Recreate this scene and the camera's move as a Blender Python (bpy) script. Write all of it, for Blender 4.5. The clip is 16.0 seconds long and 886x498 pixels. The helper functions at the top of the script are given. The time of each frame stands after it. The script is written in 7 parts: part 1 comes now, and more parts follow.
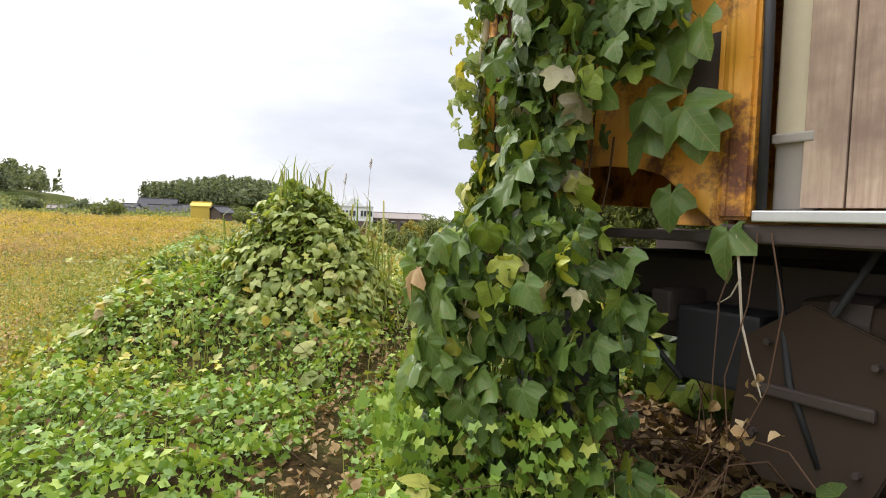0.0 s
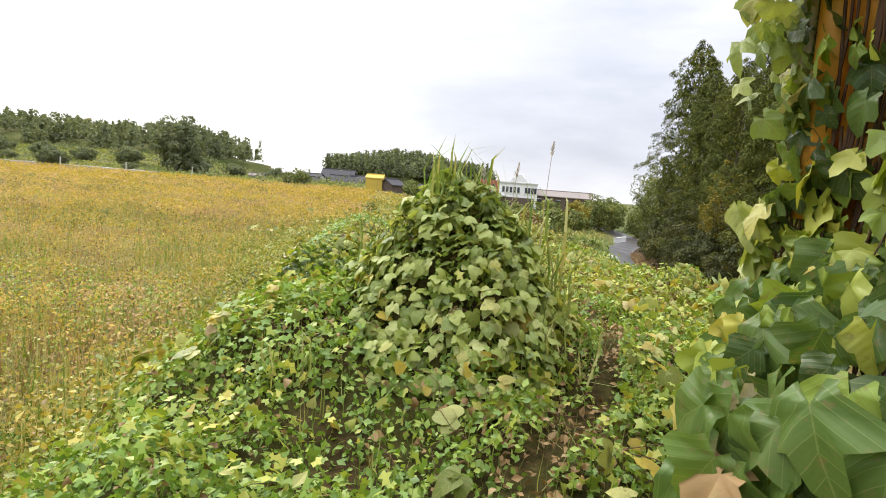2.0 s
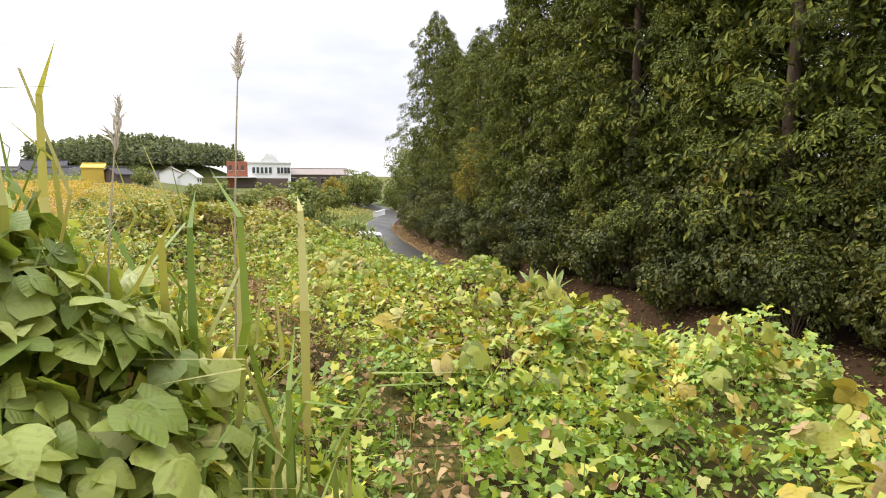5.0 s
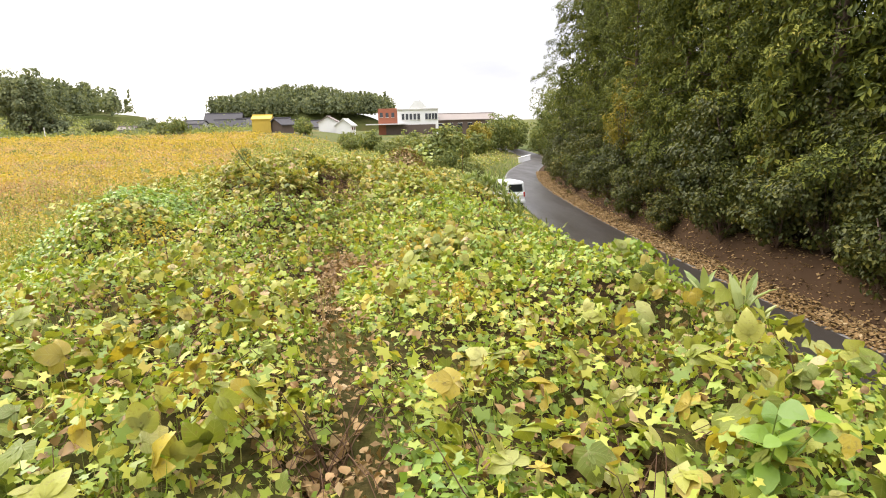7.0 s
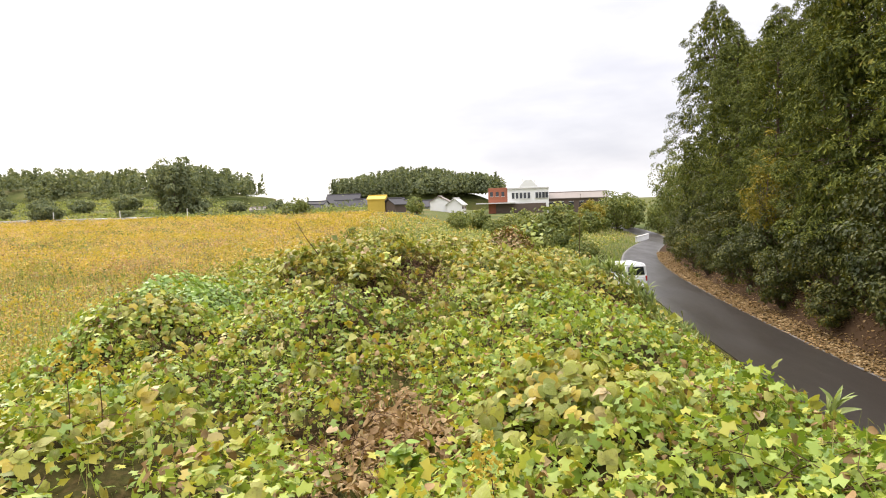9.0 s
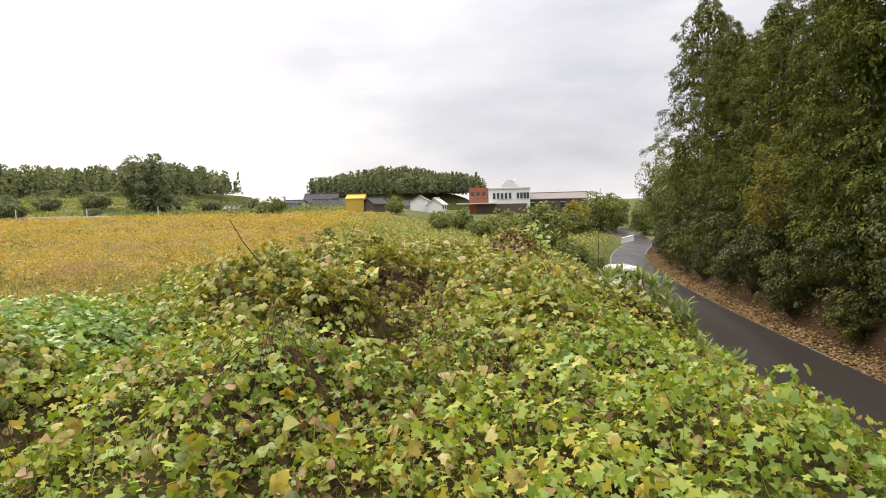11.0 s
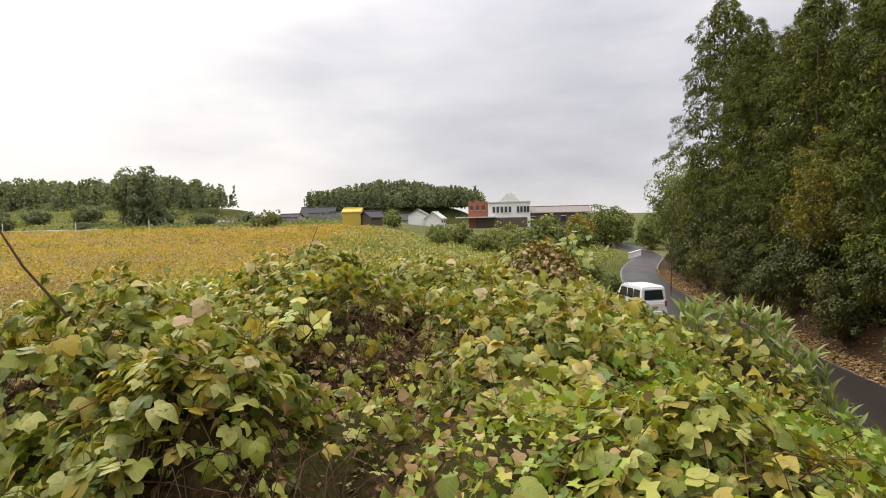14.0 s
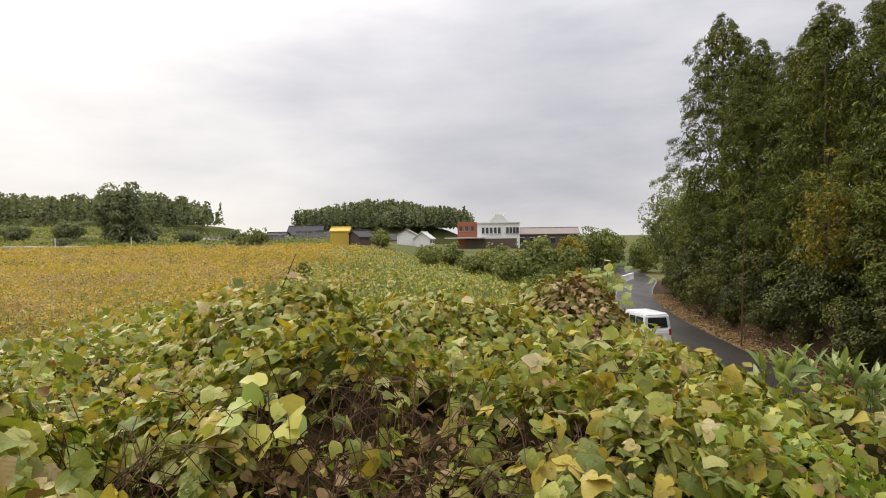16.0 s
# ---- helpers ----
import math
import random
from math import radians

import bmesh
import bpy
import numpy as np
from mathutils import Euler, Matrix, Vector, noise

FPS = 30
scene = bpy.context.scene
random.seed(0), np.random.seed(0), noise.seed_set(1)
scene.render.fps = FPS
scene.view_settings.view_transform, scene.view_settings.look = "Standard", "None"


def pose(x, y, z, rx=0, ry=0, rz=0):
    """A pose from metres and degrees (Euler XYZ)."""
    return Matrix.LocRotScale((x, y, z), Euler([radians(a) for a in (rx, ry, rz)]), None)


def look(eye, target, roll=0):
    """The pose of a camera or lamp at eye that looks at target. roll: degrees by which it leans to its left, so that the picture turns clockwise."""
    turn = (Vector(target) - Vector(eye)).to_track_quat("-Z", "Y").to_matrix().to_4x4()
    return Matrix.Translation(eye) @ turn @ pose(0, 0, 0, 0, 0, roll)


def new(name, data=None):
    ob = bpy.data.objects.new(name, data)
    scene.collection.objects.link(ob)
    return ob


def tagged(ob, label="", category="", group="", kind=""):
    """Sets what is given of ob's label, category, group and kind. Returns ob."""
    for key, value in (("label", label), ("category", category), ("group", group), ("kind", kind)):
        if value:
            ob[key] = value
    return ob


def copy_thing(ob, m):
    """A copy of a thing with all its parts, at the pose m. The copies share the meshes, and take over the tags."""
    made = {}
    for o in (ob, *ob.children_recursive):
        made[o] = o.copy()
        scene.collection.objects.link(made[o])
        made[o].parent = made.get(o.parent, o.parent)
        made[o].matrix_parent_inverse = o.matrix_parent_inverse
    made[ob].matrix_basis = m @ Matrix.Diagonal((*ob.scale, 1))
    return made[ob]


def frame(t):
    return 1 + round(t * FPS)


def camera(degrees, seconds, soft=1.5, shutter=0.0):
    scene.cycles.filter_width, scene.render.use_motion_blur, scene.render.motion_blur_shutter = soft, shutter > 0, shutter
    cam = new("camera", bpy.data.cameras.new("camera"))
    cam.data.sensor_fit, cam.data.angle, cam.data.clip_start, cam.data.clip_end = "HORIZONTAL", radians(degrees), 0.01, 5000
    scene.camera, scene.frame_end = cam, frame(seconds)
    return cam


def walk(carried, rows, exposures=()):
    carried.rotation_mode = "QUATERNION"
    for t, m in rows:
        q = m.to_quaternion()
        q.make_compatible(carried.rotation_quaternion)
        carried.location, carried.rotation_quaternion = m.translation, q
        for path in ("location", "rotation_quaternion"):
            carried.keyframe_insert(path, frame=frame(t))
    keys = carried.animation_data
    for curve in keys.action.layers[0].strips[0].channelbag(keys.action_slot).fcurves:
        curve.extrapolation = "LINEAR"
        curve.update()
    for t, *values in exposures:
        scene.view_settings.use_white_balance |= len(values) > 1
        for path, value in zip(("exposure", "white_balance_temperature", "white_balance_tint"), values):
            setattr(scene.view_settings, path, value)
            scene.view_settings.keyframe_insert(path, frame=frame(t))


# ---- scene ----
# ---------------------------------------------------------------- camera
cam = camera(74.98, 16.0, soft=1.0)
# seconds; eye x, y, z; yaw to the left, pitch up, roll
PATH = [
    (0.0, -0.002, -0.013, 1.477, -9.25, -2.67, 2.12),
    (0.5, 0.041, 0.255, 1.569, -0.87, -6.70, 4.11),
    (1.0, -0.008, 0.727, 1.608, 4.72, -5.99, 4.36),
    (1.5, -0.047, 1.134, 1.654, 7.17, -7.17, 2.53),
    (2.0, -0.081, 1.644, 1.707, 6.49, -5.90, 4.45),
    (2.5, -0.108, 2.258, 1.718, 3.77, -5.08, 3.68),
    (3.0, -0.040, 2.838, 1.732, -3.32, -4.75, 2.18),
    (3.5, -0.022, 3.449, 1.764, -7.24, -4.42, 0.69),
    (4.0, 0.049, 4.024, 1.754, -14.65, -5.51, 1.38),
    (4.2, 0.077, 4.223, 1.801, -17.07, -6.24, 0.28),
    (6.3, 0.887, 6.158, 1.761, -12.39, -9.51, -1.02),
    (6.5, 0.986, 6.363, 1.814, -8.82, -10.64, -0.80),
    (7.0, 1.077, 6.878, 1.874, -2.17, -12.53, -1.35),
    (7.5, 1.108, 7.733, 1.823, 4.07, -9.15, 1.15),
    (8.0, 1.209, 8.439, 1.740, 8.64, -7.47, -0.09),
    (8.5, 1.219, 9.067, 1.761, 9.92, -4.71, -0.08),
    (9.0, 1.143, 9.736, 1.780, 8.48, -4.56, -1.80),
    (9.2, 1.061, 9.979, 1.779, 8.53, -4.53, -1.82),
    (11.3, 0.544, 12.832, 1.622, 6.16, -4.56, -1.59),
    (11.5, 0.565, 13.057, 1.550, 6.39, -4.21, -2.10),
    (12.0, 0.462, 13.736, 1.539, 5.85, -4.63, -2.26),
    (12.5, 0.407, 14.419, 1.489, 5.69, -4.65, -1.69),
    (13.0, 0.312, 14.993, 1.506, 5.63, -3.91, -1.69),
    (13.5, 0.175, 15.550, 1.544, 5.98, -4.23, -1.50),
    (14.0, 0.084, 16.136, 1.499, 6.26, -3.18, -1.41),
    (14.5, -0.003, 16.644, 1.530, 6.71, -1.43, -1.13),
    (15.0, -0.192, 17.199, 1.514, 6.04, -0.05, -2.64),
    (15.5, -0.310, 17.469, 1.525, 5.47, -0.36, -2.20),
    (16.0, -0.383, 17.820, 1.563, 5.01, -1.21, -0.73),
]


def eye_pose(x, y, z, yaw, pitch, roll):
    return pose(x, y, z, 0, 0, yaw) @ pose(0, 0, 0, 90 + pitch) @ pose(0, 0, 0, 0, 0, roll)


walk(cam, [(t, eye_pose(*row)) for t, *row in PATH], [(0.0, 0.52, 6500, 10), (3.5, 0.57, 6520, 10), (7.0, 0.86, 6900, 11.5), (9.0, 0.67, 6900, 11.5), (11.5, 0.27, 6920, 11.5), (13.0, 0.18, 6900, 11.5), (16.0, -0.01, 6850, 11.5)])

# ---------------------------------------------------------------- sky and light
SUN_TURN, SUN_RISE = 48.0, 34.0  # degrees to the left of +y, and above the horizon
world = bpy.data.worlds.new("sky")
scene.world = world
world.use_nodes = True
wn, wl = world.node_tree.nodes, world.node_tree.links
wn.clear()


def wnode(kind, **inputs):
    n = wn.new(kind)
    for key, value in inputs.items():
        n.inputs[key].default_value = value
    return n


def wmath(op, a, b=None, clamp=False):
    n = wn.new("ShaderNodeMath")
    n.operation, n.use_clamp = op, clamp
    for slot, v in ((0, a), (1, b)):
        if v is None:
            continue
        if isinstance(v, (int, float)):
            n.inputs[slot].default_value = v
        else:
            wl.new(v, n.inputs[slot])
    return n.outputs[0]


geo = wn.new("ShaderNodeTexCoord")
sky = wn.new("ShaderNodeTexSky")
sky.sky_type, sky.sun_disc = "NISHITA", False
sky.sun_elevation, sky.sun_rotation = radians(SUN_RISE), radians(-SUN_TURN)
sep = wn.new("ShaderNodeSeparateXYZ")
wl.new(geo.outputs["Generated"], sep.inputs[0])
# an overcast layer: brightest overhead and round the veiled sun, with long soft cloud banks
stretch = wn.new("ShaderNodeMapping")
stretch.inputs["Scale"].default_value = (1.0, 1.0, 3.2)
wl.new(geo.outputs["Generated"], stretch.inputs[0])
banks = wn.new("ShaderNodeTexNoise")
banks.inputs["Scale"].default_value, banks.inputs["Detail"].default_value, banks.inputs["Roughness"].default_value = 2.2, 5.0, 0.52
wl.new(stretch.outputs[0], banks.inputs["Vector"])
toward = wn.new("ShaderNodeVectorMath")
toward.operation = "DOT_PRODUCT"
sd = Vector((-math.sin(radians(SUN_TURN)) * math.cos(radians(SUN_RISE)), math.cos(radians(SUN_TURN)) * math.cos(radians(SUN_RISE)), math.sin(radians(SUN_RISE))))
toward.inputs[1].default_value = sd
wl.new(geo.outputs["Generated"], toward.inputs[0])
glow = wmath("POWER", wmath("MAXIMUM", toward.outputs["Value"], 0.0), 5.0)
rise = wmath("MAXIMUM", sep.outputs["Z"], 0.0)
haze = wmath("POWER", wmath("SUBTRACT", 1.0, rise, clamp=True), 14.0)
level = wmath("ADD", wmath("MULTIPLY", glow, 0.75), wmath("MULTIPLY", rise, 0.25))
level = wmath("ADD", level, wmath("MULTIPLY", haze, 0.30))
level = wmath("ADD", level, wmath("MULTIPLY", wmath("SUBTRACT", banks.outputs[0], 0.5), 0.85))
level = wmath("ADD", level, 0.40, clamp=False)
# one heavier grey bank low over the hills ahead
off = wn.new("ShaderNodeVectorMath")
off.operation = "SUBTRACT"
off.inputs[1].default_value = (-0.02, 0.97, 0.24)
wl.new(geo.outputs["Generated"], off.inputs[0])
flat = wn.new("ShaderNodeVectorMath")
flat.operation = "MULTIPLY"
flat.inputs[1].default_value = (1.0, 1.0, 2.3)
wl.new(off.outputs[0], flat.inputs[0])
gap = wn.new("ShaderNodeVectorMath")
gap.operation = "LENGTH"
wl.new(flat.outputs[0], gap.inputs[0])
heavy = wn.new("ShaderNodeMapRange")
heavy.interpolation_type = "SMOOTHSTEP"
heavy.inputs[1].default_value, heavy.inputs[2].default_value = 0.58, 0.14
heavy.inputs[3].default_value, heavy.inputs[4].default_value = 0.0, 0.12
wl.new(wmath("ADD", gap.outputs["Value"], wmath("MULTIPLY", wmath("SUBTRACT", banks.outputs[0], 0.5), 0.7)), heavy.inputs[0])
level = wmath("SUBTRACT", level, heavy.outputs[0])
tone = wn.new("ShaderNodeValToRGB")
tone.color_ramp.elements[0].position, tone.color_ramp.elements[0].color = 0.26, (0.42, 0.44, 0.52, 1)
tone.color_ramp.elements[1].position, tone.color_ramp.elements[1].color = 1.0, (1.0, 1.0, 1.0, 1)
mid = tone.color_ramp.elements.new(0.62)
mid.color = (0.70, 0.71, 0.76, 1)
wl.new(level, tone.inputs[0])
mixed = wn.new("ShaderNodeMix")
mixed.data_type = "RGBA"
mixed.inputs[0].default_value = 0.93
nishita = wn.new("ShaderNodeVectorMath")
nishita.operation = "SCALE"
nishita.inputs[3].default_value = 0.12
wl.new(sky.outputs[0], nishita.inputs[0])
wl.new(nishita.outputs[0], mixed.inputs[6])
wl.new(tone.outputs[0], mixed.inputs[7])
gain = wmath("ADD", wmath("MULTIPLY", wmath("POWER", rise, 2.6), 3.4), 1.0)
back = wn.new("ShaderNodeBackground")
wl.new(mixed.outputs[2], back.inputs[0])
wl.new(gain, back.inputs[1])
wout = wn.new("ShaderNodeOutputWorld")
wl.new(back.outputs[0], wout.inputs[0])

sun = new("sun", bpy.data.lights.new("sun", "SUN"))
sun.data.energy, sun.data.angle, sun.data.color = 1.2, radians(22), (1.0, 0.97, 0.92)
sun.matrix_world = look((0, 0, 60), Vector((0, 0, 60)) - sd)


# ---------------------------------------------------------------- materials
class Mat:
    """A node material with a principled surface, and short helpers to wire it."""

    def __init__(self, name, rough=0.7, metal=0.0, spec=0.4):
        self.m = bpy.data.materials.new(name)
        self.m.use_nodes = True
        self.n, self.l = self.m.node_tree.nodes, self.m.node_tree.links
        self.p = self.n["Principled BSDF"]
        self.p.inputs["Roughness"].default_value = rough
        self.p.inputs["Metallic"].default_value = metal
        self.p.inputs["Specular IOR Level"].default_value = spec
        self.tc = self.n.new("ShaderNodeTexCoord")

    def noise(self, scale, detail=4.0, rough=0.6, world=True, squash=(1, 1, 1)):
        mp = self.n.new("ShaderNodeMapping")
        mp.inputs["Scale"].default_value = squash
        if world:
            g = self.n.new("ShaderNodeNewGeometry")
            self.l.new(g.outputs["Position"], mp.inputs[0])
        else:
            self.l.new(self.tc.outputs["Object"], mp.inputs[0])
        t = self.n.new("ShaderNodeTexNoise")
        t.inputs["Scale"].default_value, t.inputs["Detail"].default_value, t.inputs["Roughness"].default_value = scale, detail, rough
        self.l.new(mp.outputs[0], t.inputs["Vector"])
        return t.outputs[0]

    def island(self):
        return self.n.new("ShaderNodeNewGeometry").outputs["Random Per Island"]

    def each(self):
        return self.n.new("ShaderNodeObjectInfo").outputs["Random"]

    def ramp(self, fac, stops):
        r = self.n.new("ShaderNodeValToRGB")
        e = r.color_ramp.elements
        e[0].position, e[0].color = stops[0][0], (*stops[0][1], 1)
        e[1].position, e[1].color = stops[-1][0], (*stops[-1][1], 1)
        for pos, col in stops[1:-1]:
            e.new(pos).color = (*col, 1)
        self.l.new(fac, r.inputs[0])
        return r.outputs[0]

    def math(self, op, a, b, clamp=False):
        n = self.n.new("ShaderNodeMath")
        n.operation, n.use_clamp = op, clamp
        for slot, v in ((0, a), (1, b)):
            if isinstance(v, (int, float)):
                n.inputs[slot].default_value = v
            else:
                self.l.new(v, n.inputs[slot])
        return n.outputs[0]

    def mix(self, fac, a, b, blend="MIX"):
        n = self.n.new("ShaderNodeMix")
        n.data_type, n.blend_type = "RGBA", blend
        for slot, v in ((0, fac), (6, a), (7, b)):
            if isinstance(v, tuple):
                n.inputs[slot].default_value = (*v, 1)
            elif isinstance(v, (int, float)):
                n.inputs[slot].default_value = v
            else:
                self.l.new(v, n.inputs[slot])
        return n.outputs[2]

    def color(self, c):
        if isinstance(c, tuple):
            self.p.inputs["Base Color"].default_value = (*c, 1)
        else:
            self.l.new(c, self.p.inputs["Base Color"])
        return self

    def rough(self, fac, lo, hi):
        r = self.n.new("ShaderNodeMapRange")
        r.inputs[3].default_value, r.inputs[4].default_value = lo, hi
        self.l.new(fac, r.inputs[0])
        self.l.new(r.outputs[0], self.p.inputs["Roughness"])
        return self

    def bump(self, fac, strength=0.3, dist=0.02):
        b = self.n.new("ShaderNodeBump")
        b.inputs["Strength"].default_value, b.inputs["Distance"].default_value = strength, dist
        self.l.new(fac, b.inputs["Height"])
        self.l.new(b.outputs[0], self.p.inputs["Normal"])
        return self

    def leafy(self, color, thin=0.35, tint=(1.15, 1.1, 0.5)):
        """Thin foliage: some light comes through."""
        self.color(color)
        t = self.n.new("ShaderNodeBsdfTranslucent")
        self.l.new(self.mix(1.0, color, tint, "MULTIPLY"), t.inputs[0])
        s = self.n.new("ShaderNodeMixShader")
        s.inputs[0].default_value = thin
        self.l.new(self.p.outputs[0], s.inputs[1])
        self.l.new(t.outputs[0], s.inputs[2])
        self.l.new(s.outputs[0], self.n["Material Output"].inputs[0])
        return self


def leaf_material(name, stops, patch, rough=0.55, thin=0.30, patch_scale=0.5, spots=True, spec=0.22, veins=False):
    """Leaves: each its own colour along stops, swayed by large patches, with small blotches."""
    m = Mat(name, rough, 0, spec)
    big = m.noise(patch_scale, 3.0)
    f = m.math("ADD", m.math("MULTIPLY", m.island(), 1.0 - patch), m.math("MULTIPLY", m.math("SUBTRACT", m.math("MULTIPLY", big, 2.0), 0.5), patch), clamp=True)
    c = m.ramp(f, stops)
    if spots:
        sp = m.noise(38.0, 3.0, 0.7)
        c = m.mix(m.ramp(sp, [(0.56, (0, 0, 0)), (0.70, (0.7, 0.7, 0.7))]), c, (0.20, 0.15, 0.06))
        sh = m.noise(11.0, 2.0)
        c = m.mix(m.math("MULTIPLY", sh, 0.25), c, (0.36, 0.37, 0.12))
    relief = m.noise(70.0, 2.0)
    if veins:
        # midrib and slanting side veins, in the leaf's own axes
        uv = m.n.new("ShaderNodeSeparateXYZ")
        m.l.new(m.n.new("ShaderNodeUVMap").outputs[0], uv.inputs[0])
        across = m.math("ABSOLUTE", uv.outputs[0], 0.0)
        run = m.math("FRACT", m.math("MULTIPLY", m.math("SUBTRACT", uv.outputs[1], m.math("MULTIPLY", across, 0.9)), 5.0), 0.0)
        line = m.math("MAXIMUM", m.math("GREATER_THAN", run, 0.93), m.math("LESS_THAN", across, 0.012))
        c = m.mix(m.math("MULTIPLY", line, 0.22), c, (0.42, 0.45, 0.16))
        relief = m.math("ADD", m.math("MULTIPLY", relief, 0.5), m.math("ABSOLUTE", m.math("SUBTRACT", run, 0.45), 0.0))
    m.leafy(c, thin)
    m.bump(relief, 0.28 if veins else 0.25, 0.005)
    return m.m


STRAW, PALE = (0.42, 0.36, 0.17), (0.54, 0.44, 0.25)

M_KUDZU = leaf_material("kudzu_leaf", [(0.0, (0.038, 0.068, 0.012)), (0.20, (0.125, 0.165, 0.022)), (0.36, (0.25, 0.275, 0.036)), (0.50, (0.38, 0.375, 0.070)), (0.60, (0.46, 0.44, 0.15)), (0.66, (0.13, 0.17, 0.024)), (0.74, (0.34, 0.25, 0.040)), (0.82, (0.52, 0.39, 0.045)), (0.88, (0.54, 0.44, 0.24)), (0.93, (0.42, 0.25, 0.15)), (1.0, (0.17, 0.08, 0.045))], 0.25, veins=True, patch_scale=0.8, rough=0.45, spec=0.26)
M_KUDZU_DEEP = leaf_material("deep_green_kudzu_leaf", [(0.0, (0.020, 0.056, 0.015)), (0.45, (0.040, 0.105, 0.023)), (0.68, (0.11, 0.20, 0.034)), (0.83, (0.28, 0.38, 0.042)), (0.91, (0.44, 0.46, 0.05)), (0.96, (0.40, 0.34, 0.23)), (1.0, (0.22, 0.15, 0.10))], 0.1, rough=0.34, spec=0.32, thin=0.40, veins=True)
M_KUDZU_MOUND = leaf_material("mound_kudzu_leaf", [(0.0, (0.08, 0.14, 0.025)), (0.3, (0.21, 0.29, 0.055)), (0.6, (0.37, 0.43, 0.10)), (0.82, (0.51, 0.55, 0.21)), (0.90, (0.54, 0.45, 0.07)), (1.0, PALE)], 0.2, veins=True, rough=0.42, spec=0.4, thin=0.38)
M_HOP = leaf_material("hop_leaf", [(0.0, (0.10, 0.17, 0.024)), (0.33, (0.23, 0.31, 0.042)), (0.62, (0.38, 0.43, 0.070)), (0.82, (0.50, 0.46, 0.075)), (0.93, (0.50, 0.37, 0.09)), (1.0, (0.36, 0.21, 0.09))], 0.3, rough=0.42, spec=0.45, spots=False)
M_HOPGREEN = leaf_material("green_hop_leaf", [(0.0, (0.085, 0.155, 0.022)), (0.35, (0.20, 0.29, 0.038)), (0.64, (0.34, 0.41, 0.060)), (0.84, (0.50, 0.44, 0.070)), (0.95, (0.44, 0.30, 0.08)), (1.0, (0.30, 0.16, 0.07))], 0.35, rough=0.42, spec=0.45, spots=False)
M_WEED = leaf_material("green_weed_leaf", [(0.0, (0.08, 0.15, 0.022)), (0.5, (0.20, 0.32, 0.045)), (0.85, (0.36, 0.45, 0.075)), (1.0, (0.50, 0.47, 0.09))], 0.35, rough=0.42, spec=0.45, spots=False)
M_DEAD = leaf_material("dead_leaf", [(0.0, (0.09, 0.040, 0.018)), (0.4, (0.21, 0.105, 0.045)), (0.75, (0.33, 0.19, 0.09)), (1.0, (0.46, 0.35, 0.22))], 0.2, rough=0.6, thin=0.12)
M_GRASS = leaf_material("green_grass", [(0.0, (0.09, 0.16, 0.03)), (0.45, (0.20, 0.27, 0.06)), (0.70, (0.38, 0.36, 0.13)), (1.0, STRAW)], 0.3, rough=0.5, spots=False)
M_STRAW = leaf_material("dry_field_grass", [(0.0, (0.19, 0.19, 0.045)), (0.25, (0.36, 0.28, 0.09)), (0.55, (0.50, 0.38, 0.17)), (0.8, (0.52, 0.38, 0.23)), (0.9, (0.34, 0.20, 0.12)), (1.0, (0.24, 0.13, 0.08))], 0.6, rough=0.7, patch_scale=0.3, spots=False)
M_GOLD = leaf_material("goldenrod_flower", [(0.0, (0.30, 0.27, 0.05)), (0.45, (0.44, 0.33, 0.055)), (1.0, (0.62, 0.46, 0.09))], 0.5, rough=0.8, patch_scale=0.2, spots=False)
M_CEDAR = leaf_material("cedar_needles", [(0.0, (0.022, 0.034, 0.010)), (0.4, (0.078, 0.098, 0.019)), (0.78, (0.19, 0.205, 0.030)), (1.0, (0.30, 0.235, 0.046))], 0.35, rough=0.65, thin=0.10, patch_scale=0.45, spots=False, spec=0.18)
M_SHRUB = leaf_material("shrub_leaf", [(0.0, (0.024, 0.034, 0.012)), (0.45, (0.062, 0.074, 0.018)), (0.75, (0.135, 0.132, 0.026)), (0.92, (0.29, 0.22, 0.038)), (1.0, (0.26, 0.13, 0.04))], 0.5, rough=0.45, thin=0.2, patch_scale=0.35, spots=False)
M_BROWNGRASS = leaf_material("withered_brown_grass", [(0.0, (0.20, 0.12, 0.06)), (0.6, (0.36, 0.24, 0.12)), (1.0, (0.50, 0.38, 0.22))], 0.4, rough=0.8, spots=False)
M_BUSH = leaf_material("meadow_bush_leaf", [(0.0, (0.075, 0.105, 0.032)), (0.5, (0.155, 0.185, 0.050)), (0.8, (0.26, 0.265, 0.065)), (1.0, (0.42, 0.35, 0.08))], 0.4, rough=0.6, thin=0.25, patch_scale=0.25, spots=False)
M_AUTUMN = leaf_material("yellowing_tree_leaf", [(0.0, (0.12, 0.13, 0.025)), (0.5, (0.25, 0.21, 0.03)), (1.0, (0.36, 0.26, 0.04))], 0.3, rough=0.6, spots=False)
# far foliage: distance haze is put into the colour, paler and bluer
M_FARLEAF = leaf_material("hazed_far_leaf", [(0.0, (0.085, 0.105, 0.068)), (0.5, (0.165, 0.19, 0.105)), (0.9, (0.26, 0.27, 0.13)), (1.0, (0.38, 0.33, 0.12))], 0.4, rough=0.8, thin=0.3, patch_scale=0.03, spots=False, spec=0.1)
M_TERRACE = leaf_material("terrace_weed_leaf", [(0.0, (0.13, 0.17, 0.06)), (0.5, (0.26, 0.29, 0.10)), (0.85, (0.38, 0.36, 0.13)), (1.0, (0.40, 0.30, 0.12))], 0.6, rough=0.8, thin=0.3, patch_scale=0.05, spots=False, spec=0.1)
